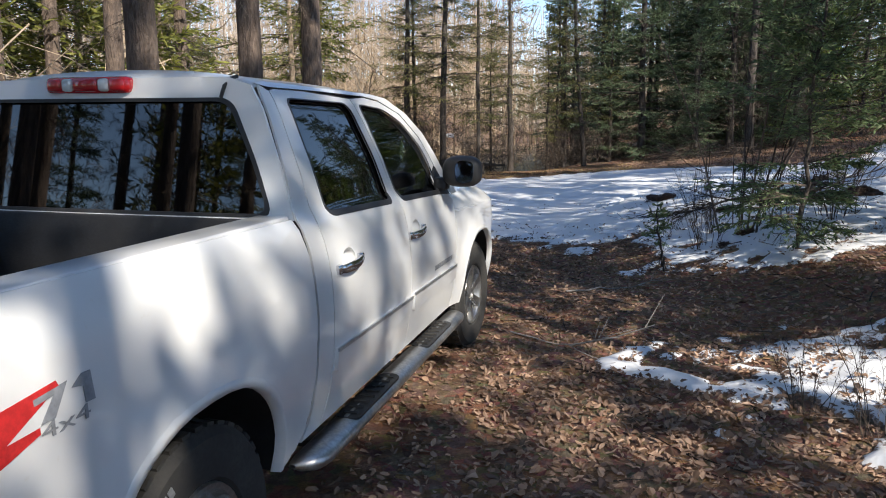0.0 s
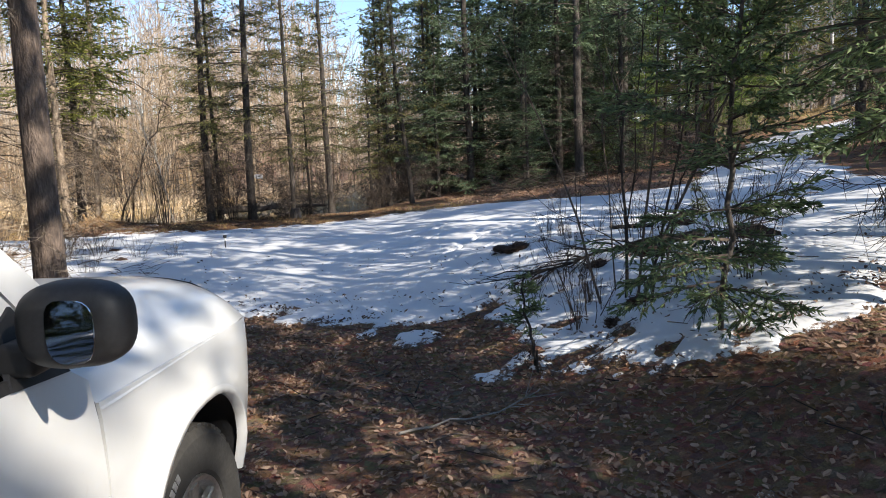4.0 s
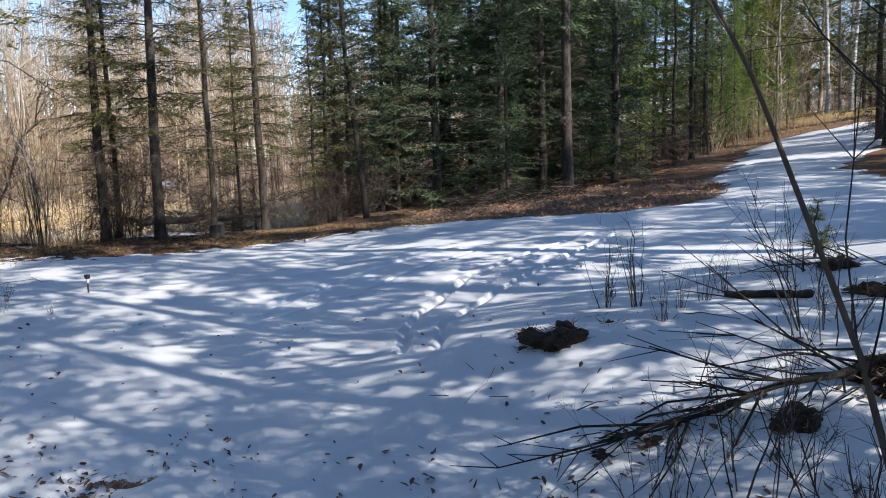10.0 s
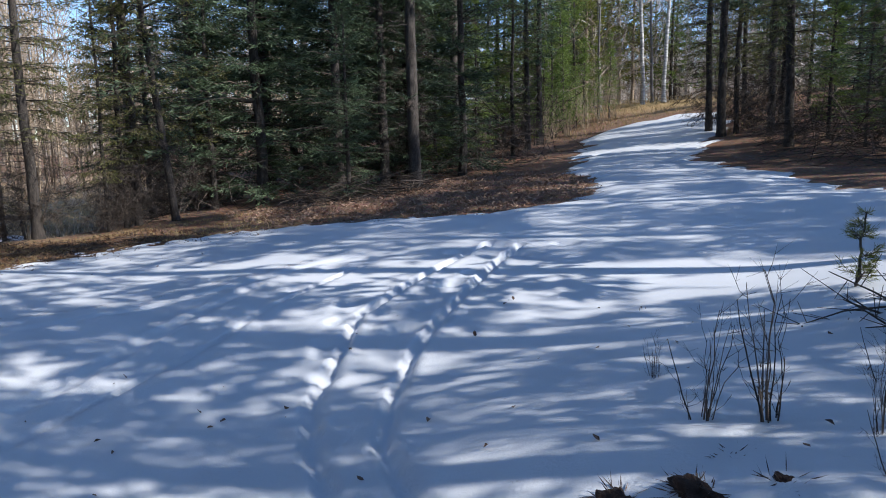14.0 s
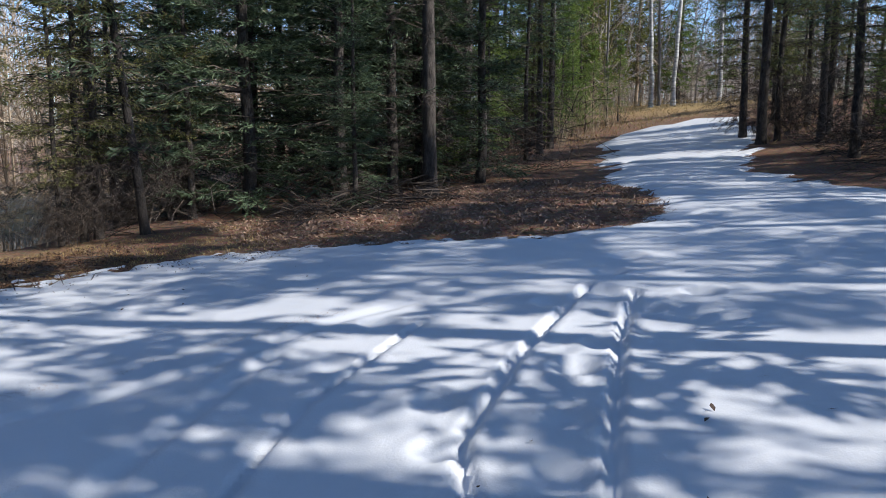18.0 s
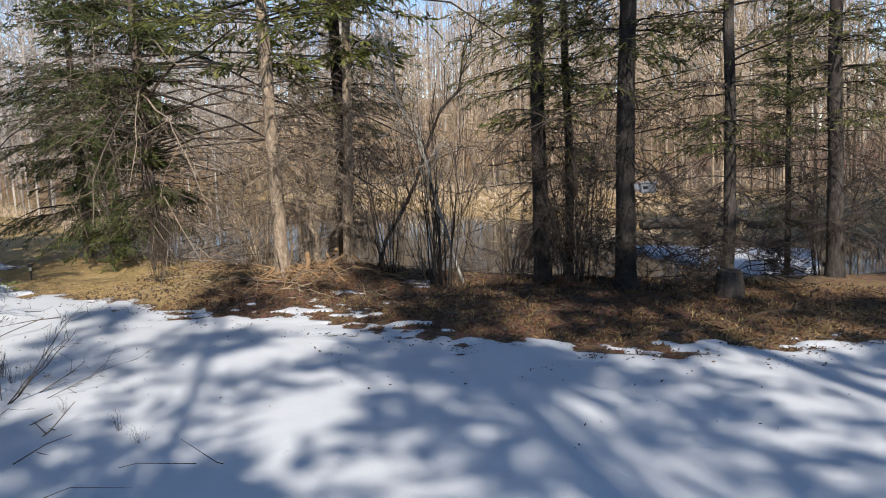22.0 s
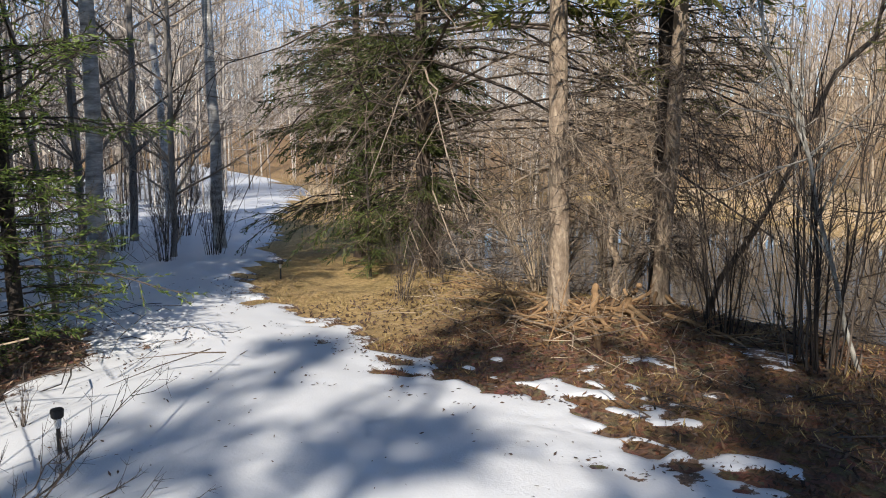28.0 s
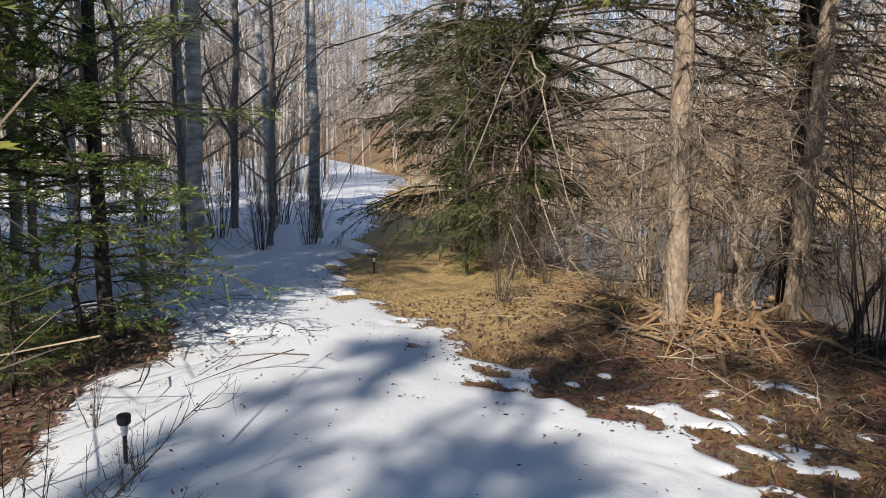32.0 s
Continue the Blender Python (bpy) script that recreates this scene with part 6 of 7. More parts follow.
box("grille_bar", (-0.52, 4.72, 0.86), (0.52, 4.75, 0.92), CHROME, truck, 0.01, 2)
bp = Buf()
bp.tubes(np.array([[(q * 0.90, 4.74 - 0.34 * abs(q) ** 3, 0.60) for q in np.linspace(-1, 1, 15)]]), np.array([[0.01, 0.07] + [0.10] * 11 + [0.07, 0.01]]), 12)
bp.make("front_bumper", CHROME, truck, True)
# seats and wheel, seen through the glass
for nm, sx, sy in (("front_seat", 0.40, 1.95), ("front_seat", -0.40, 1.95), ("rear_seat", 0.40, 1.05), ("rear_seat", -0.40, 1.05)):
    seat = empty(nm)
    seat.parent = truck
    box("cushion", (sx - 0.26, sy + 0.1, 0.70), (sx + 0.26, sy + 0.62, 0.88), CLOTH, seat, 0.06, 3)
    box("backrest", (sx - 0.25, sy - 0.04, 0.80), (sx + 0.25, sy + 0.14, 1.42), CLOTH, seat, 0.07, 4)
    box("headrest", (sx - 0.13, sy - 0.03, 1.45), (sx + 0.13, sy + 0.09, 1.62), CLOTH, seat, 0.05, 3)
box("dashboard", (-0.85, 2.72, 0.95), (0.85, 3.03, 1.215), BLACK, truck, 0.05, 3)
hb = Buf()
th = np.linspace(0, 2 * math.pi, 25)
hb.tubes(np.array([[(-0.40 + 0.19 * math.cos(a), 2.60 - 0.07 * math.sin(a), 1.12 + 0.175 * math.sin(a)) for a in th]]), np.full((1, 25), 0.015), 8)
hb.make("steering_wheel", BLACK, truck, True)

# ---------------------------------------------------------------- undergrowth and near trees
def snow_top(x, y):
    z, d = snow_z(np.array([x]), np.array([y]))
    return max(float(z[0]) if d[0] > 0 else -9.0, gz(x, y))


NEAR = "young firs beside the clearing"
near_fir = conifer("fir_tree", 61, 9.5, 0.07, 1.3, 2.7, BARK_FIR, NEEDLE_NEAR, per_m=24, dead_per_m=10, twigs=18, tufts=20, blade=(0.080, 0.017), low=0.4, droop=0.28, fine_to=4.5, whorl=0.28)
stand(near_fir, 4.9, 7.0, 0, label="dark fir whose long boughs hang over the snow", group=NEAR)
small_fir = conifer("fir_tree", 62, 3.2, 0.018, 0.35, 1.55, BARK_FIR, NEEDLE_NEAR, per_m=20, wob=0.04, dead_per_m=8, twigs=18, tufts=22, blade=(0.055, 0.015), low=0.1, droop=0.2, whorl=0.22)
stand(small_fir, 3.68, 7.68, 0, 0.95, label="small dark fir with spreading level boughs", group=NEAR)
again(near_fir, 7.3, 8.5, 140, 0.8)
sapling = conifer("fir_sapling", 63, 1.05, 0.011, 0.38, 0.42, BARK_FIR, NEEDLE_NEAR, per_m=22, dead_per_m=8, twigs=8, tufts=20, blade=(0.045, 0.011), low=0.1, droop=0.1, whorl=0.09)
stand(sapling, 2.46, 8.2, 0, 0.72, label="little fir sapling at the edge of the snow", group=NEAR)
seedling = conifer("pine_seedling", 64, 0.95, 0.012, 0.2, 0.32, BARK_FIR, NEEDLE_PINE, per_m=26, dead_per_m=0, twigs=6, tufts=14, blade=(0.08, 0.006), low=0.1, droop=-0.3, whorl=0.12)
stand(seedling, 7.15, 13.6, 0, 0.68, label="pine seedling growing out of the snow", group=NEAR)
bright_fir = conifer("fir_tree", 65, 7.5, 0.060, 0.30, 1.6, BARK_FIR, NEEDLE_SUNLIT, per_m=17, dead_per_m=10, twigs=14, tufts=13, blade=(0.07, 0.013), low=0.2, droop=0.2, whorl=0.26)
stand(bright_fir, -7.4, 20.95, 0, label="young fir with sunlit bright green boughs beside the track", group=NEAR)
low_fir = conifer("fir_tree", 67, 2.6, 0.022, 0.28, 1.35, BARK_FIR, NEEDLE_SUNLIT, per_m=17, dead_per_m=4, twigs=14, tufts=15, blade=(0.06, 0.012), low=0.1, droop=0.22, wob=0.03, whorl=0.15)
stand(low_fir, -7.0, 20.75, 0, label="low young fir with bright sunlit level boughs at the snow's edge", group=NEAR)
again(low_fir, -6.15, 20.15, 100, 0.42)
again(bright_fir, -8.6, 19.9, 120, 1.05)
again(small_fir, -6.4, 20.25, 60, 0.30)
again(bright_fir, -8.7, 25.7, 30, 0.35)
stem_tree = bare_tree("young_tree", 66, 6.5, 0.035, BARK_GREY, 14, low=0.2, reach=0.3, twig_mat=TWIG_GREY, bend=(0.8, 0.3))
stand(stem_tree, -7.15, 20.15, 0, label="thin crooked bare young tree", group="thin trees left of the track")
again(stem_tree, -7.9, 20.45, 140, 1.0)
again(stem_tree, -8.4, 21.5, 250, 0.9)
again(stem_tree, -6.9, 19.6, 60, 0.8)

tall_bush = shrub("bare_shrub", 71, 10, 4.3, 0.30, TWIG, 0.0115, 8, base=0.34, curve=0.6)
stand(tall_bush, 3.57, 8.95, 0, label="tall many-stemmed bare shrub standing in snow", category="shrub", group="bare shrubs by the clearing")
thin_bush = shrub("bare_shrub", 72, 14, 1.1, 0.5, TWIG, 0.006, 7, base=0.35)
stand(thin_bush, 4.6, 8.6, 0, label="thin low bare shrub in snow", category="shrub", group="bare shrubs by the clearing")
for x, y, a, s in ((3.2, 8.9, 40, 0.8), (4.1, 9.0, 80, 0.9), (3.4, 9.9, 120, 0.7), (4.9, 9.4, 200, 1.0), (3.0, 9.9, 240, 0.5), (4.75, 10.9, 15, 0.9), (2.45, 3.9, 20, 0.6), (2.2, 4.3, 70, 0.5),
                   (-2.6, 18.2, 0, 0.7), (-3.3, 17.2, 60, 0.8), (-1.9, 17.6, 100, 0.5), (-2.4, 15.9, 150, 0.55), (-3.4, 18.8, 190, 0.8), (-4.4, 17.6, 230, 0.9), (-4.9, 19.3, 270, 0.8), (-1.2, 17.2, 310, 0.35), (-4.3, 16.0, 10, 0.9)):
    again(thin_bush, x, y, a, s)
weed = shrub("dry_weed", 73, 9, 0.75, 0.35, TWIG, 0.0045, 4, base=0.06)
stand(weed, 4.40, 12.38, 0, label="dry weed stems sticking out of snow", category="weed", group="dry weeds in the snow")
for x, y, a, s in ((4.24, 12.62, 70, 0.8), (4.75, 12.1, 120, 0.6), (4.45, 11.95, 200, 0.5), (4.7, 13.3, 10, 0.45), (4.2, 11.75, 40, 0.55), (5.05, 12.25, 30, 0.6), (-0.55, 16.9, 80, 0.3), (-1.3, 18.0, 200, 0.4), (3.35, 9.2, 0, 0.8), (3.0, 8.75, 90, 0.7), (4.4, 8.4, 50, 0.9),
                   (-1.96, 19.75, 0, 0.28), (-2.3, 19.9, 90, 0.3), (-4.45, 20.6, 120, 0.4), (-4.2, 20.5, 10, 0.35), (-3.0, 20.05, 60, 0.25), (-5.2, 20.5, 200, 0.6), (-7.4, 26.0, 0, 0.9), (-6.6, 26.2, 90, 0.8), (-8.0, 25.9, 200, 0.8)):
    again(weed, x, y, a, s)
low_bush = shrub("bare_shrub", 74, 15, 0.85, 1.15, TWIG, 0.006, 9, base=0.25, curve=0.1)
stand(low_bush, -3.75, 19.95, 0, label="low sprawling bare shrub over the snow", category="shrub", group="bare shrubs by the clearing")
again(low_bush, -2.95, 19.1, 90, 0.7)
again(low_bush, -3.2, 17.9, 30, 0.8)


def tangle(name, seed, n, area, height, material, label, length=(0.3, 0.9), r=0.006, flat=0.35, category="brush", keep=None):
    """Loose dead twigs that cross one another over an area (x0, x1, y0, y1)."""
    rs = np.random.RandomState(seed)
    x, y = rs.uniform(area[0], area[1], n), rs.uniform(area[2], area[3], n)
    if keep is not None:
        x, y = x[keep(x, y)], y[keep(x, y)]
        n = len(x)
    z = ground_z(x, y) + height * rs.uniform(0, 1, n) ** 2
    a = np.stack([x, y, z], -1)
    d = unit(rs.normal(0, 1, (n, 3)) * np.array([1, 1, flat]))
    L = rs.uniform(*length, n)[:, None]
    p = [a - d * L / 2, a + rs.normal(0, 0.06, a.shape) * L, a + d * L / 2 + rs.normal(0, 0.05, a.shape) * L]
    p = np.stack(p, 1)
    low = ground_z(p[..., 0], p[..., 1]) + 0.005
    p[..., 2] = np.maximum(p[..., 2], low)
    b1 = Buf()
    b1.tubes(p, r * rs.uniform(0.5, 1.6, n)[:, None] * np.array([1, 0.8, 0.4])[None], 3)
    return tagged(b1.make(name, material), label, category, kind="stuff")


tangle("twig_tangle", 81, 420, (-10.0, -5.6, 26.0, 28.8), 1.8, TWIG_GREY, "tangle of dead grey twigs under the spruces", (0.4, 1.4), 0.007, 0.6)
tangle("twig_tangle", 82, 180, (-3.4, 2.0, 26.2, 28.2), 0.7, TWIG, "tangle of dead twigs along the water's edge", (0.3, 1.2), 0.007, 0.6)
tangle("root_litter", 83, 360, (-7.2, -2.6, 24.2, 26.6), 0.14, TWIG_WARM, "broken pale branches lying round the spruce roots", (0.1, 0.5), 0.0036, 0.25)
tangle("bank_sticks", 95, 260, (-3.0, 4.0, 23.6, 26.4), 0.06, TWIG, "dark dead sticks strewn over the bank", (0.15, 0.7), 0.006, 0.12)
tangle("brush_pile", 84, 420, (7.4, 10.8, 25.6, 27.4), 0.4, TWIG, "pile of dead brushwood at the wood's edge", (0.4, 1.3), 0.008, 0.3)
tangle("fallen_twigs", 85, 260, (0.6, 3.6, 2.5, 10.5), 0.01, TWIG, "fallen twigs on the leaf litter", (0.12, 0.5), 0.0045, 0.02)
tangle("fallen_twigs", 86, 400, (-5.0, -1.2, 14.5, 20.0), 0.12, TWIG, "dead twigs lying over thin snow", (0.2, 0.8), 0.005, 0.15)
tangle("fallen_twigs", 87, 250, (-11.5, -5.5, 19.0, 22.5), 0.3, TWIG, "dead twigs under the young firs", (0.2, 0.9), 0.005, 0.4)
tangle("understory", 88, 2600, (4.5, 17.0, 27.5, 36.0), 2.4, TWIG, "dead twigs and brush inside the dark wood", (0.5, 1.6), 0.007, 0.5)
tangle("understory", 89, 600, (-18.0, -11.6, 19.0, 24.0), 2.0, TWIG_GREY, "thin brush inside the bare wood", (0.5, 1.5), 0.005, 1.2)
tangle("understory", 90, 2600, (16.5, 30.0, 17.0, 25.5), 1.1, TWIG, "dead brush under the pines beside the track", (0.5, 1.6), 0.007, 0.5, keep=lambda x, y: y < 20.9 + 0.87 * (x - 16.5))
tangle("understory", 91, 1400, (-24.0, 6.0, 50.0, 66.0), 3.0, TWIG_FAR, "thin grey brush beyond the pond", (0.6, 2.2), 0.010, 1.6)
tangle("fallen_twigs", 92, 110, (2.6, 6.0, 8.0, 12.0), 0.12, TWIG, "dead twigs lying over the snowy bank", (0.2, 0.7), 0.004, 0.2)
tangle("understory", 93, 2200, (-14.0, -3.5, 7.0, 20.0), 2.6, TWIG_WARM, "thin brush among the pines", (0.5, 1.8), 0.006, 1.0)


def strew(name, seed, n, area, material, label, size=(0.05, 0.09), wide=0.65, keep=None, tilt=0.5, lift=0.004, category="leaves", on_snow=False):
    """Dead leaves or blades lying about an area."""
    rs = np.random.RandomState(seed)
    x, y = rs.uniform(area[0], area[1], n), rs.uniform(area[2], area[3], n)
    if keep is not None:
        k = keep(x, y, rs)
        x, y = x[k], y[k]
    n = len(x)
    z = ground_z(x, y) + 0.012 * vnoise(x, y, 0.35, 8, 2)
    sz, d = snow_z(x, y)
    z = np.where(d > 0, np.maximum(z, sz), z)
    way = rs.normal(0, 1, (n, 3)) * np.array([1, 1, tilt])
    way[:, 2] = np.abs(way[:, 2])
    L = rs.uniform(*size, n)
    b1 = Buf()
    (b1.leaves if wide > 0.4 and size[1] > 0.05 else b1.blades)(np.stack([x, y, z + lift], -1), way, L, L * wide * rs.uniform(0.6, 1.2, n), rs, 0.35)
    return tagged(b1.make(name, material), label, category, kind="stuff")


strew("leaf_litter", 101, 24000, (-0.6, 4.8, 1.2, 11.5), LEAF_DEAD, "brown dead leaves strewn over the ground", (0.025, 0.062), 0.6, lambda x, y, rs: snow_depth(x, y) < 0.02, 0.15)
strew("leaf_litter", 102, 4500, (0.2, 3.2, 1.0, 5.0), LEAF_DEAD, "brown dead leaves strewn over the ground", (0.03, 0.07), 0.6, lambda x, y, rs: snow_depth(x, y) < 0.02, 0.25)
strew("snow_litter", 103, 110000, (-5.0, 6.5, 2.8, 16.5), LEAF_WET_SHADE, "leaf scraps scattered on the snow", (0.015, 0.06), 0.55, lambda x, y, rs: (snow_depth(x, y) > 0) & (rs.uniform(0, 1, len(x)) < 1.0 * np.exp(-snow_depth(x, y) * 2.4) * (vnoise(x, y, 0.35, 31, 2) > 0.05) + 0.005), 0.3)
strew("snow_litter", 104, 60000, (-10.0, 6.0, 20.5, 24.6), LEAF_WET_SHADE, "leaf scraps scattered on the snow's edge", (0.012, 0.045), 0.45, lambda x, y, rs: (snow_depth(x, y) > 0) & (rs.uniform(0, 1, len(x)) < 1.0 * np.exp(-snow_depth(x, y) * 2.8) * (vnoise(x, y, 0.3, 33, 2) > 0.05) + 0.004), 0.3)
strew("snow_litter", 118, 5200, (0.8, 3.8, 2.6, 6.0), LEAF_DEAD, "dead leaves lying on the patch of snow", (0.03, 0.07), 0.6, lambda x, y, rs: (snow_depth(x, y) > -0.02) & (vnoise(x, y, 0.4, 61, 2) > 0.08), 0.25)
# the dark wet-leaf colour stands in for tree shade missing on the bank
strew("leaf_litter", 105, 11000, (-7.5, 5.0, 23.2, 26.8), LEAF_WET_SHADE, "dead leaves on the bank, darkened as if in shade", (0.02, 0.055), 0.6, lambda x, y, rs: snow_depth(x, y) < 0.0, 0.5)
strew("straw", 109, 500, (-7.4, -3.0, 24.4, 26.6), GRASS_BANK, "dry straw and bark scraps round the spruce", (0.05, 0.16), 0.06, None, 0.15, 0.01, "straw")
strew("needle_litter", 116, 30000, (-5.6, 4.5, 23.0, 26.6), LEAF_RUST, "rusty needles and bark scraps on the bank", (0.02, 0.08), 0.22, lambda x, y, rs: snow_depth(x, y) < 0.03, 0.35)
strew("needle_litter", 117, 9000, (-0.6, 3.4, 4.5, 9.5), LEAF_RUST, "rusty needles among the dead leaves", (0.02, 0.07), 0.22, lambda x, y, rs: (snow_depth(x, y) < 0.02) & (vnoise(x, y, 1.3, 39, 2) > 0.0), 0.3)
strew("track_dirt", 110, 22000, (-0.6, 5.2, 18.7, 19.9), LEAF_DEAD, "dirt thrown up along an old track in the snow", (0.004, 0.011), 0.7, lambda x, y, rs: (np.abs(y - 18.95 - 0.12 * x + 0.06 * vnoise(x, y, 1.0, 12, 1)) < 0.13 * rs.uniform(0, 1, len(x)) + 0.02) & (vnoise(x, y, 0.5, 13, 2) > -0.15), 0.3, 0.002, "dirt")
strew("leaf_litter", 106, 4500, (-9.5, -4.6, 18.2, 22.6), LEAF_DEAD, "dead leaves beside the track", (0.03, 0.08), 0.5, lambda x, y, rs: snow_depth(x, y) < 0.05, 0.5)
strew("leaf_litter", 107, 5000, (-4.0, 1.0, 8.0, 14.5), LEAF_DEAD, "brown dead leaves before the truck", (0.03, 0.075), 0.6, lambda x, y, rs: snow_depth(x, y) < 0.02, 0.25)
strew("leaf_litter", 108, 5000, (6.0, 14.0, 20.5, 27.5), LEAF_DEAD, "dead leaves at the wood's edge", (0.05, 0.11), 0.5, lambda x, y, rs: snow_depth(x, y) < 0.0, 0.4)


def turf(name, seed, n, area, material, label, size, wide, keep=None, lean=0.5):
    """Blades of grass that stand on an area."""
    rs = np.random.RandomState(seed)
    x, y = rs.uniform(area[0], area[1], n), rs.uniform(area[2], area[3], n)
    if keep is not None:
        k = keep(x, y, rs)
        x, y = x[k], y[k]
    n = len(x)
    way = np.concatenate([rs.normal(0, lean, (n, 2)), np.ones((n, 1))], 1)
    b1 = Buf()
    L = rs.uniform(*size, n)
    b1.blades(np.stack([x, y, ground_z(x, y) - 0.01], -1), way, L, np.full(n, wide), rs)
    return tagged(b1.make(name, material), label, "grass", kind="stuff")


turf("bank_grass", 111, 16000, (-9.5, 6.5, 23.3, 26.8), GRASS_BANK, "short dry grass and moss on the bank", (0.03, 0.10), 0.009, lambda x, y, rs: (snow_depth(x, y) < -0.05) & (vnoise(x, y, 0.9, 35, 2) > 0.0 - 0.05 * (x + 3)) & (np.hypot(x + 4.3, y - 25.3) > 1.0), 0.8)
turf("marsh_grass", 112, 26000, (-30, 9, 35.5, 66), GRASS_DRY, "tall pale dry grass round the pond", (0.2, 0.5), 0.045, lambda x, y, rs: (y > shore_far(x) + 0.3) & (np.hypot(x, y - 15) < 50) & (vnoise(x, y, 4.0, 36, 2) > -0.35), 1.5)
turf("marsh_grass", 113, 6000, (-26, 5, 30, 40), GRASS_DRY, "pale dry grass tufts standing in the pond", (0.3, 0.7), 0.03, lambda x, y, rs: (np.abs(y - shore_far(x) + 0.5) < 2.5) & (vnoise(x, y, 1.6, 37, 2) > 0.15), 0.4)
turf("track_grass", 114, 7000, (21, 36, 26, 41), GRASS_BANK, "dry grass at the top of the track", (0.08, 0.25), 0.02, lambda x, y, rs: snow_depth(x, y) < -0.1, 0.6)
turf("marsh_grass", 115, 5000, (-45, -24, 28, 46), GRASS_DRY, "pale dry grass beside the far track", (0.3, 0.9), 0.03, lambda x, y, rs: snow_depth(x, y) < -0.2, 0.4)


def clod(x, y, r, seed, tall=0.55, label="dark clod of soil and roots melted out of the snow"):
    """An uneven lump of soil with dry grass on it."""
    rs = np.random.RandomState(seed)
    thing = empty("soil_clod", pose(x, y, snow_top(x, y) - 0.03, 0, 0, rs.uniform(0, 360)))
    bm = bmesh.new()
    bmesh.ops.create_icosphere(bm, subdivisions=4, radius=1)
    for v in bm.verts:
        n = noise.fractal(v.co * 1.6 + Vector((seed, 0, 0)), 1.0, 2.0, 4)
        k = r * (0.82 + 0.42 * n + 0.13 * noise.fractal(v.co * 5.5 + Vector((0, seed, 0)), 1.0, 2.0, 3))
        v.co = Vector((v.co.x * k * 1.2, v.co.y * k * 0.9, max(-0.05, v.co.z * k * tall)))
    for f in bm.faces:
        f.smooth = True
    part("soil", bm, ROCK, thing)
    b1 = Buf()
    n = int(150 * r / 0.2)
    a = rs.uniform(0, 6.283, n)
    q = np.sqrt(rs.uniform(0, 1, n)) * r
    base = np.stack([np.cos(a) * q * 1.1, np.sin(a) * q * 0.8, tall * r * 0.8 * (1 - (q / r) ** 2)], -1)
    way = np.stack([np.cos(a), np.sin(a), rs.uniform(-0.4, 0.6, n)], -1) + rs.normal(0, 0.4, (n, 3))
    b1.blades(base, way, rs.uniform(0.03, 0.10, n), np.full(n, 0.006), rs)
    tagged(b1.make("grass", LEAF_WET_SHADE, thing), kind="stuff")
    return tagged(thing, label, "soil clod", "soil clods in the snow")


for i, (x, y, r) in enumerate(((3.54, 11.93, 0.23), (3.50, 12.36, 0.12), (3.70, 12.18, 0.13), (3.95, 12.0, 0.07), (4.01, 12.28, 0.05), (4.21, 11.72, 0.06), (3.11, 10.52, 0.07), (3.32, 10.42, 0.08), (3.85, 10.12, 0.15), (5.62, 11.46, 0.17),
                               (6.3, 12.4, 0.22), (-2.15, 17.3, 0.15), (-2.55, 18.9, 0.14), (-3.4, 18.3, 0.16), (3.34, 12.08, 0.07), (4.45, 10.15, 0.27), (3.62, 8.75, 0.14), (3.3, 8.6, 0.10), (5.6, 10.0, 0.25), (1.07, 15.99, 0.05), (0.45, 15.94, 0.06))):
    clod(x, y, r, 200 + i)


def log_thing(name, a, c, r, seed, label, material=BARK_FIR, twigs=0, category="log", bow=0.0):
    """A fallen stem from a to c, with side twigs."""
    rs = np.random.RandomState(seed)
    a, c = np.array(a, float), np.array(c, float)
    thing = empty(name, pose(*a))
    s = np.linspace(0, 1, 9)[:, None]
    p = (c - a) * s + rs.normal(0, 0.012, (9, 3)) * np.linalg.norm(c - a) + np.array([0, 0, bow]) * 4 * s * (1 - s)
    p[0] = 0
    rad = r * np.linspace(1, 0.35 if twigs else 0.85, 9)
    b1 = Buf()
    b1.tubes(p[None], rad[None], 10)
    b1.make("stem", material, thing, True)
    for e, rr in ((p[0], rad[0]), (p[-1], rad[-1])):
        bm = bmesh.new()
        bmesh.ops.create_icosphere(bm, subdivisions=2, radius=rr * 0.97)
        for v in bm.verts:
            v.co = v.co * 1.0 + Vector(e)
        part("cut_end", bm, material, thing)
    if twigs:
        b2 = Buf()
        t = rs.uniform(0.25, 1, twigs)
        j = np.minimum((t * 8).astype(int), 7)
        f = (t * 8 - j)[:, None]
        st = p[j] * (1 - f) + p[j + 1] * f
        d = unit(unit(c - a)[None] + rs.normal(0, 0.55, (twigs, 3)))
        L = rs.uniform(0.25, 0.8, twigs)[:, None]
        m = st + d * L * 0.5 + rs.normal(0, 0.05, st.shape) * L
        e = st + d * L + np.array([0, 0, -0.08]) * L
        b2.tubes(np.stack([st, m, e], 1), np.tile([0.008, 0.006, 0.003], (twigs, 1)), 4)
        i2 = np.repeat(np.arange(twigs), 5)
        u = rs.uniform(0.2, 1, len(i2))[:, None]
        s2 = st[i2] * (1 - u) + e[i2] * u
        d2 = unit(d[i2] + rs.normal(0, 0.6, s2.shape))
        b2.tubes(np.stack([s2, s2 + d2 * rs.uniform(0.08, 0.3, (len(i2), 1))], 1), np.tile([0.0035, 0.002], (len(i2), 1)), 3)
        tagged(b2.make("twig_spray", material if material is not BARK_FIR else TWIG, thing), kind="stuff")
    return tagged(thing, label, category)


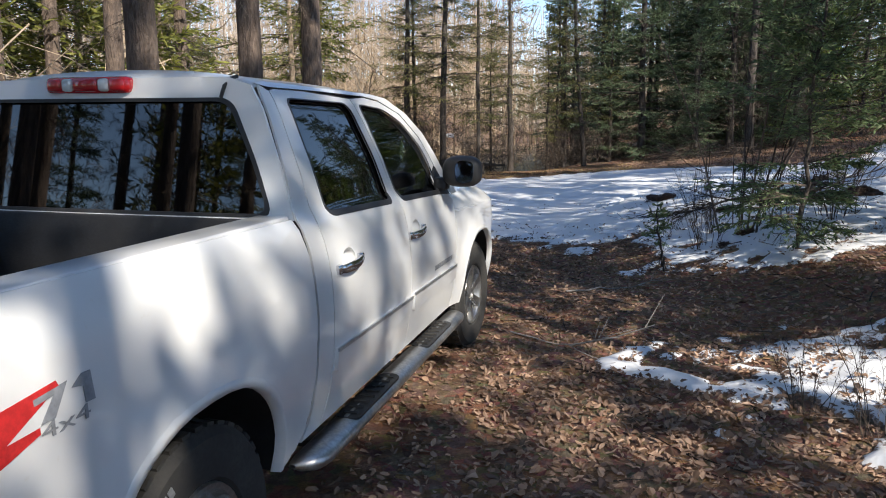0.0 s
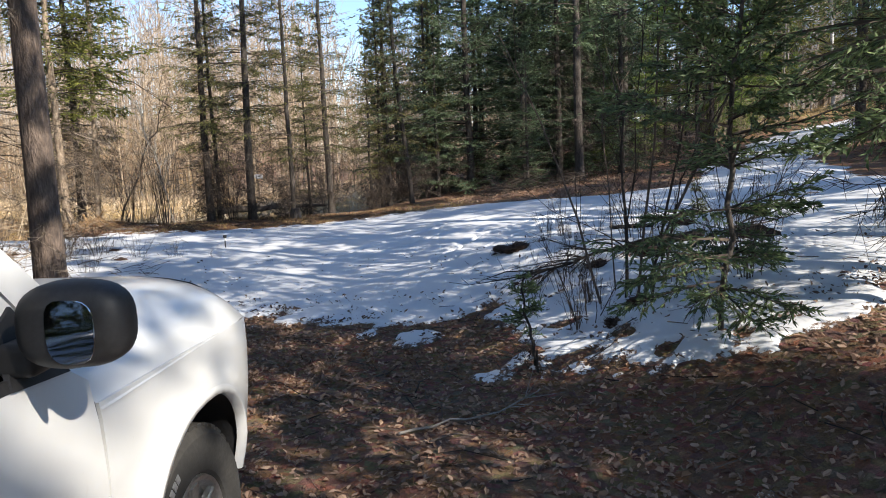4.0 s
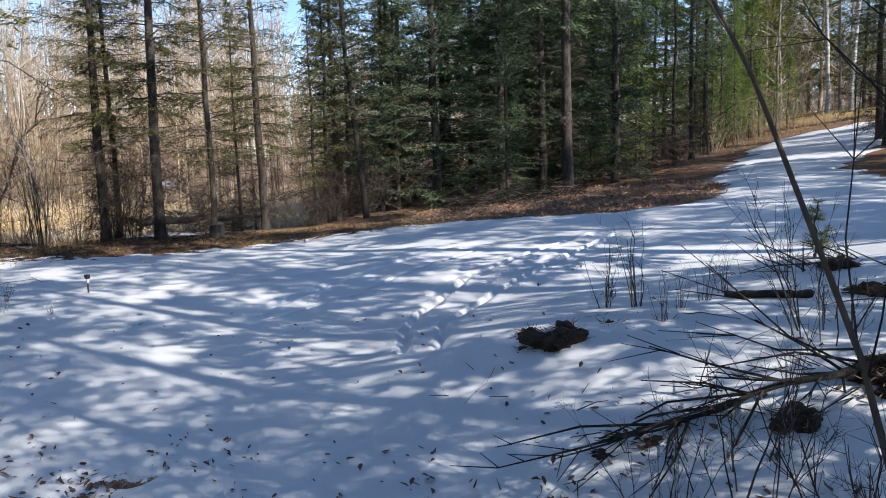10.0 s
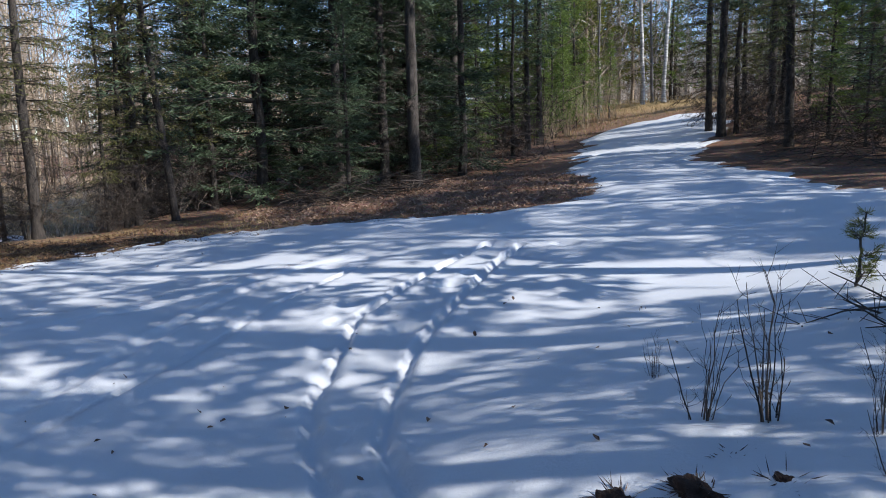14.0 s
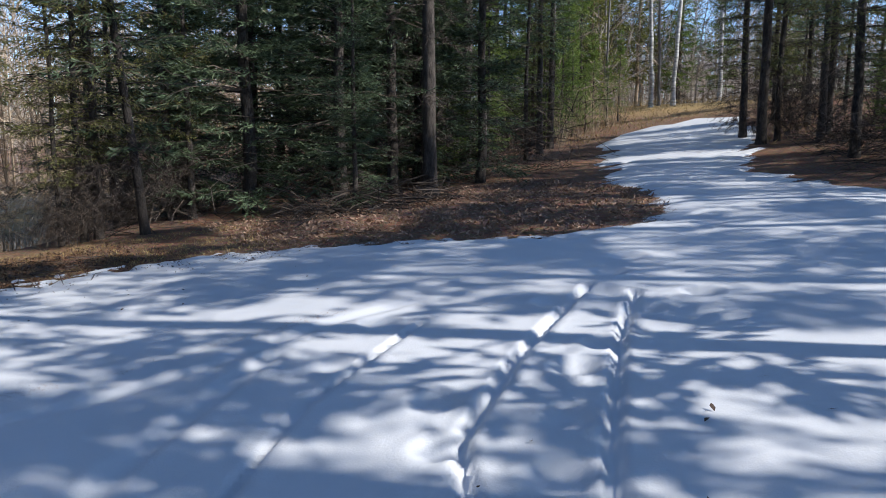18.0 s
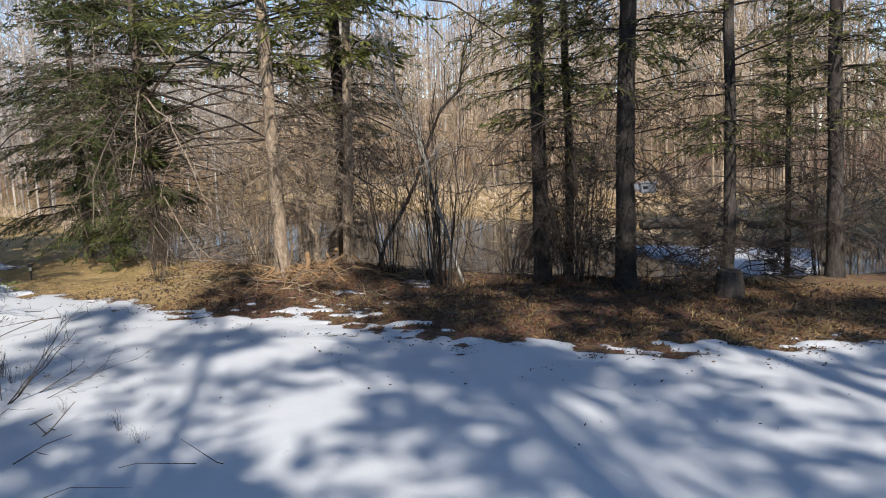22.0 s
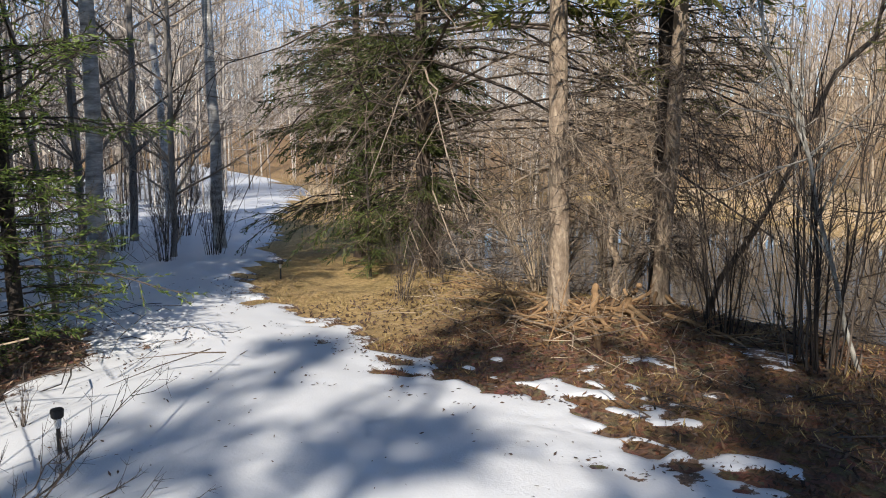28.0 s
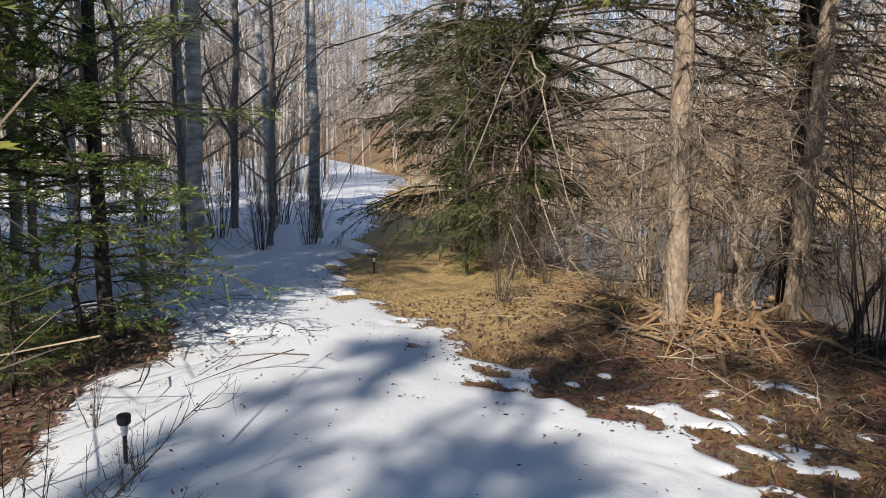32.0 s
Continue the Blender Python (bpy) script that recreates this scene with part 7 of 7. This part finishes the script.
log_thing("fallen_branch", (4.7, 10.05, snow_top(4.7, 10.05) + 0.12), (3.25, 10.5, snow_top(3.25, 10.5) + 0.03), 0.024, 301, "dark fallen branch with fine twigs resting on snow", BARK_WET, 22, "branch", 0.03)
log_thing("fallen_log", (4.95, 10.0, snow_top(4.95, 10.0) + 0.12), (4.15, 10.25, snow_top(4.15, 10.25) + 0.05), 0.055, 316, "thick rotten black branch stub lying on snow", BARK_WET, 6)
log_thing("fallen_log", (5.25, 11.6, snow_top(5.25, 11.6) + 0.03), (4.9, 12.02, snow_top(4.9, 12.02) + 0.03), 0.030, 302, "short dark log lying on the snow", BARK_WET)
log_thing("fallen_branch", (6.75, 12.5, 0.70), (6.0, 12.55, 0.62), 0.014, 303, "thin dead branch lying on the snow", BARK_FIR, 14, "branch", 0.05)
log_thing("fallen_branch", (7.05, 12.65, 0.72), (6.35, 12.95, 0.66), 0.016, 304, "dead grey branch with twigs in the snow", BARK_FIR, 16, "branch", 0.06)
log_thing("fallen_branch", (1.25, 7.4, 0.03), (2.15, 7.6, 0.035), 0.010, 305, "thin stick lying on dead leaves", BARK_GREY, 2, "branch", 0.0)
log_thing("fallen_branch", (0.55, 5.9, 0.03), (1.15, 5.2, 0.03), 0.008, 306, "thin curved stick on dead leaves", BARK_GREY, 1, "branch", 0.0)
log_thing("fallen_branch", (3.95, 9.6, 0.4), (5.2, 8.9, 1.15), 0.016, 307, "bent dark bare branch rising from the bank", BARK_FIR, 10, "branch", 0.10)
log_thing("dead_snag", (-5.05, 26.55, 0.0), (-5.55, 27.0, 2.15), 0.055, 308, "broken pale dead snag leaning over the pond", BARK_PALE, 6, "dead tree", -0.05)
log_thing("dead_snag", (-4.6, 25.0, 0.05), (-4.9, 25.25, 0.55), 0.05, 309, "broken forked stub among the roots", BARK_PALE, 2, "dead tree", 0.0)
log_thing("fallen_log", (-5.6, 25.0, 0.10), (-4.0, 24.6, 0.12), 0.018, 310, "dead stick across the roots", BARK_PALE, 8, "log", 0.03)
log_thing("fallen_log", (-1.5, 36.8, -0.35), (3.0, 36.2, -0.25), 0.16, 312, "fallen dark trunk on the far shore", BARK_FIR, 14)
log_thing("fallen_log", (-2.0, 27.9, -0.45), (1.2, 28.3, -0.45), 0.13, 313, "dark fallen trunk at the water's edge", BARK_FIR, 16)
log_thing("leaning_tree", (-3.75, 26.1, -0.02), (-2.3, 27.0, 3.6), 0.032, 314, "thin bare tree leaning over the bank", BARK_FIR, 26, "tree", 0.15)
log_thing("dead_tree", (-2.15, 25.7, 0.0), (-2.8, 24.8, 3.3), 0.020, 315, "thin dead tree white with lichen among bare shrubs", LICHEN, 34, "dead tree", 0.05)

# stump beside the spruce, and roots
stump = empty("tree_stump", pose(1.25, 25.75, gz(1.25, 25.75)))
bm = bmesh.new()
bmesh.ops.create_cone(bm, cap_ends=True, segments=22, radius1=0.19, radius2=0.14, depth=0.34)
bmesh.ops.translate(bm, verts=bm.verts, vec=(0, 0, 0.13))
bmesh.ops.bevel(bm, geom=[e for e in bm.edges if abs(e.verts[0].co.z - e.verts[1].co.z) < 0.01], offset=0.012, segments=2, affect='EDGES')
part("stump_body", bm, BARK_FIR, stump)
bm = bmesh.new()
bmesh.ops.create_cone(bm, cap_ends=True, segments=20, radius1=0.12, radius2=0.118, depth=0.012)
bmesh.ops.translate(bm, verts=bm.verts, vec=(0, 0, 0.308))
part("cut_face", bm, BARK_FIR, stump, "weathered grey cut face")
tagged(stump, "old weathered tree stump on the grassy bank", "tree stump")


def roots(tree_x, tree_y, seed, n=9, r=0.045, reach=0.9):
    rs = np.random.RandomState(seed)
    for i in range(n):
        a = 2 * math.pi * i / n + rs.uniform(-0.3, 0.3)
        s = np.linspace(0, 1, 7)
        L = reach * rs.uniform(0.6, 1.2)
        x = tree_x + np.cos(a + 0.4 * s) * (0.05 + s * L)
        y = tree_y + np.sin(a + 0.4 * s) * (0.05 + s * L)
        z = ground_z(x, y) + 0.16 * (1 - s) ** 2.2 - 0.01
        b1 = Buf()
        b1.tubes(np.stack([x, y, z], -1)[None], (r * (1 - 0.75 * s))[None], 7)
        tagged(b1.make("root", ROOT, None, True), "exposed sunlit root at the foot of the spruce", "root", "exposed roots on the bank")


roots(-4.95, 25.4, 401, 6, 0.022, 0.45)
roots(-4.35, 26.3, 402, 5, 0.022, 0.4)
tangle("root_mass", 94, 80, (-4.75, -3.95, 24.8, 25.6), 0.12, ROOT, "golden broken roots torn up beside the spruce", (0.12, 0.42), 0.012, 0.5, "roots")


for i, (a, c, r) in enumerate((((-4.35, 25.2, 0.0), (-4.55, 25.5, 0.42), 0.040), ((-3.8, 24.6, -0.01), (-4.1, 24.9, 0.16), 0.034), ((-4.25, 25.45, 0.10), (-4.05, 25.5, 0.50), 0.035),
                              ((-4.5, 25.3, 0.22), (-3.6, 24.75, 0.03), 0.026), ((-4.2, 25.5, 0.30), (-3.5, 25.35, 0.02), 0.030), ((-4.4, 25.2, 0.18), (-4.3, 24.45, 0.01), 0.024),
                              ((-4.1, 25.4, 0.26), (-3.55, 25.0, 0.02), 0.022), ((-4.75, 25.1, 0.06), (-5.7, 24.55, 0.30), 0.016), ((-4.9, 25.2, 0.10), (-4.0, 25.9, 0.16), 0.028),
                              ((-3.9, 25.7, 0.22), (-3.0, 25.7, 0.04), 0.024), ((-5.0, 25.75, 0.12), (-6.6, 25.35, 0.22), 0.018), ((-5.2, 25.6, 0.10), (-6.9, 25.75, 0.16), 0.014))):
    log_thing("torn_root", a, c, r, 420 + i, "broken golden-brown root sticking out of the bank", ROOT, 5 if i > 2 else 0, "root", 0.03)


def path_marker(x, y, h, label):
    """A small garden light on a stake."""
    m = empty("path_light", pose(x, y, snow_top(x, y)))
    b1 = Buf()
    b1.tubes(np.array([[(0, 0, -0.1), (0, 0, h * 0.5), (0, 0, h)]]), np.full((1, 3), 0.012), 10)
    b1.make("stake", BLACK, m, True)
    bm = bmesh.new()
    bmesh.ops.create_cone(bm, cap_ends=True, segments=20, radius1=0.034, radius2=0.038, depth=0.055)
    bmesh.ops.bevel(bm, geom=bm.edges[:], offset=0.006, segments=2, affect='EDGES')
    bmesh.ops.translate(bm, verts=bm.verts, vec=(0, 0, h + 0.02))
    part("cap", bm, BLACK, m)
    bm = bmesh.new()
    bmesh.ops.create_cone(bm, cap_ends=True, segments=16, radius1=0.016, radius2=0.022, depth=0.06)
    bmesh.ops.translate(bm, verts=bm.verts, vec=(0, 0, h - 0.035))
    part("lens", bm, LENS_CLEAR, m)
    return tagged(m, label, "path light", "path lights in the snow")


path_marker(-4.56, 20.57, 0.22, "black garden path light stuck in the snow")
path_marker(-0.38, 18.33, 0.20, "small black-capped marker stake in the snow")
path_marker(-9.4, 24.65, 0.22, "small black path light at the snow's edge")

# nest box on the spruce
GREY_WOOD = rough_mat("weathered_wood", (0.34, 0.35, 0.38), (0.56, 0.57, 0.60), 5, 60, 0.85, 0.4, 0.003)
nest = empty("nest_box", pose(0.26, 25.98, 1.23, 0, 0, 20))
box("box_body", (-0.10, -0.075, 0.0), (0.10, 0.075, 0.125), GREY_WOOD, nest, 0.03, 3)
box("box_roof", (-0.11, -0.085, 0.127), (0.115, 0.085, 0.142), GREY_WOOD, nest, 0.006)
# black plate on the front stands in for the shade inside the hole
box("entrance", (-0.07, -0.080, 0.055), (-0.01, -0.072, 0.095), BLACK, nest, 0.002)
box("mount", (-0.17, -0.03, 0.04), (-0.10, 0.03, 0.12), GREY_WOOD, nest, 0.004)
tagged(nest, "small grey wooden nest box fixed to a spruce trunk", "nest box")
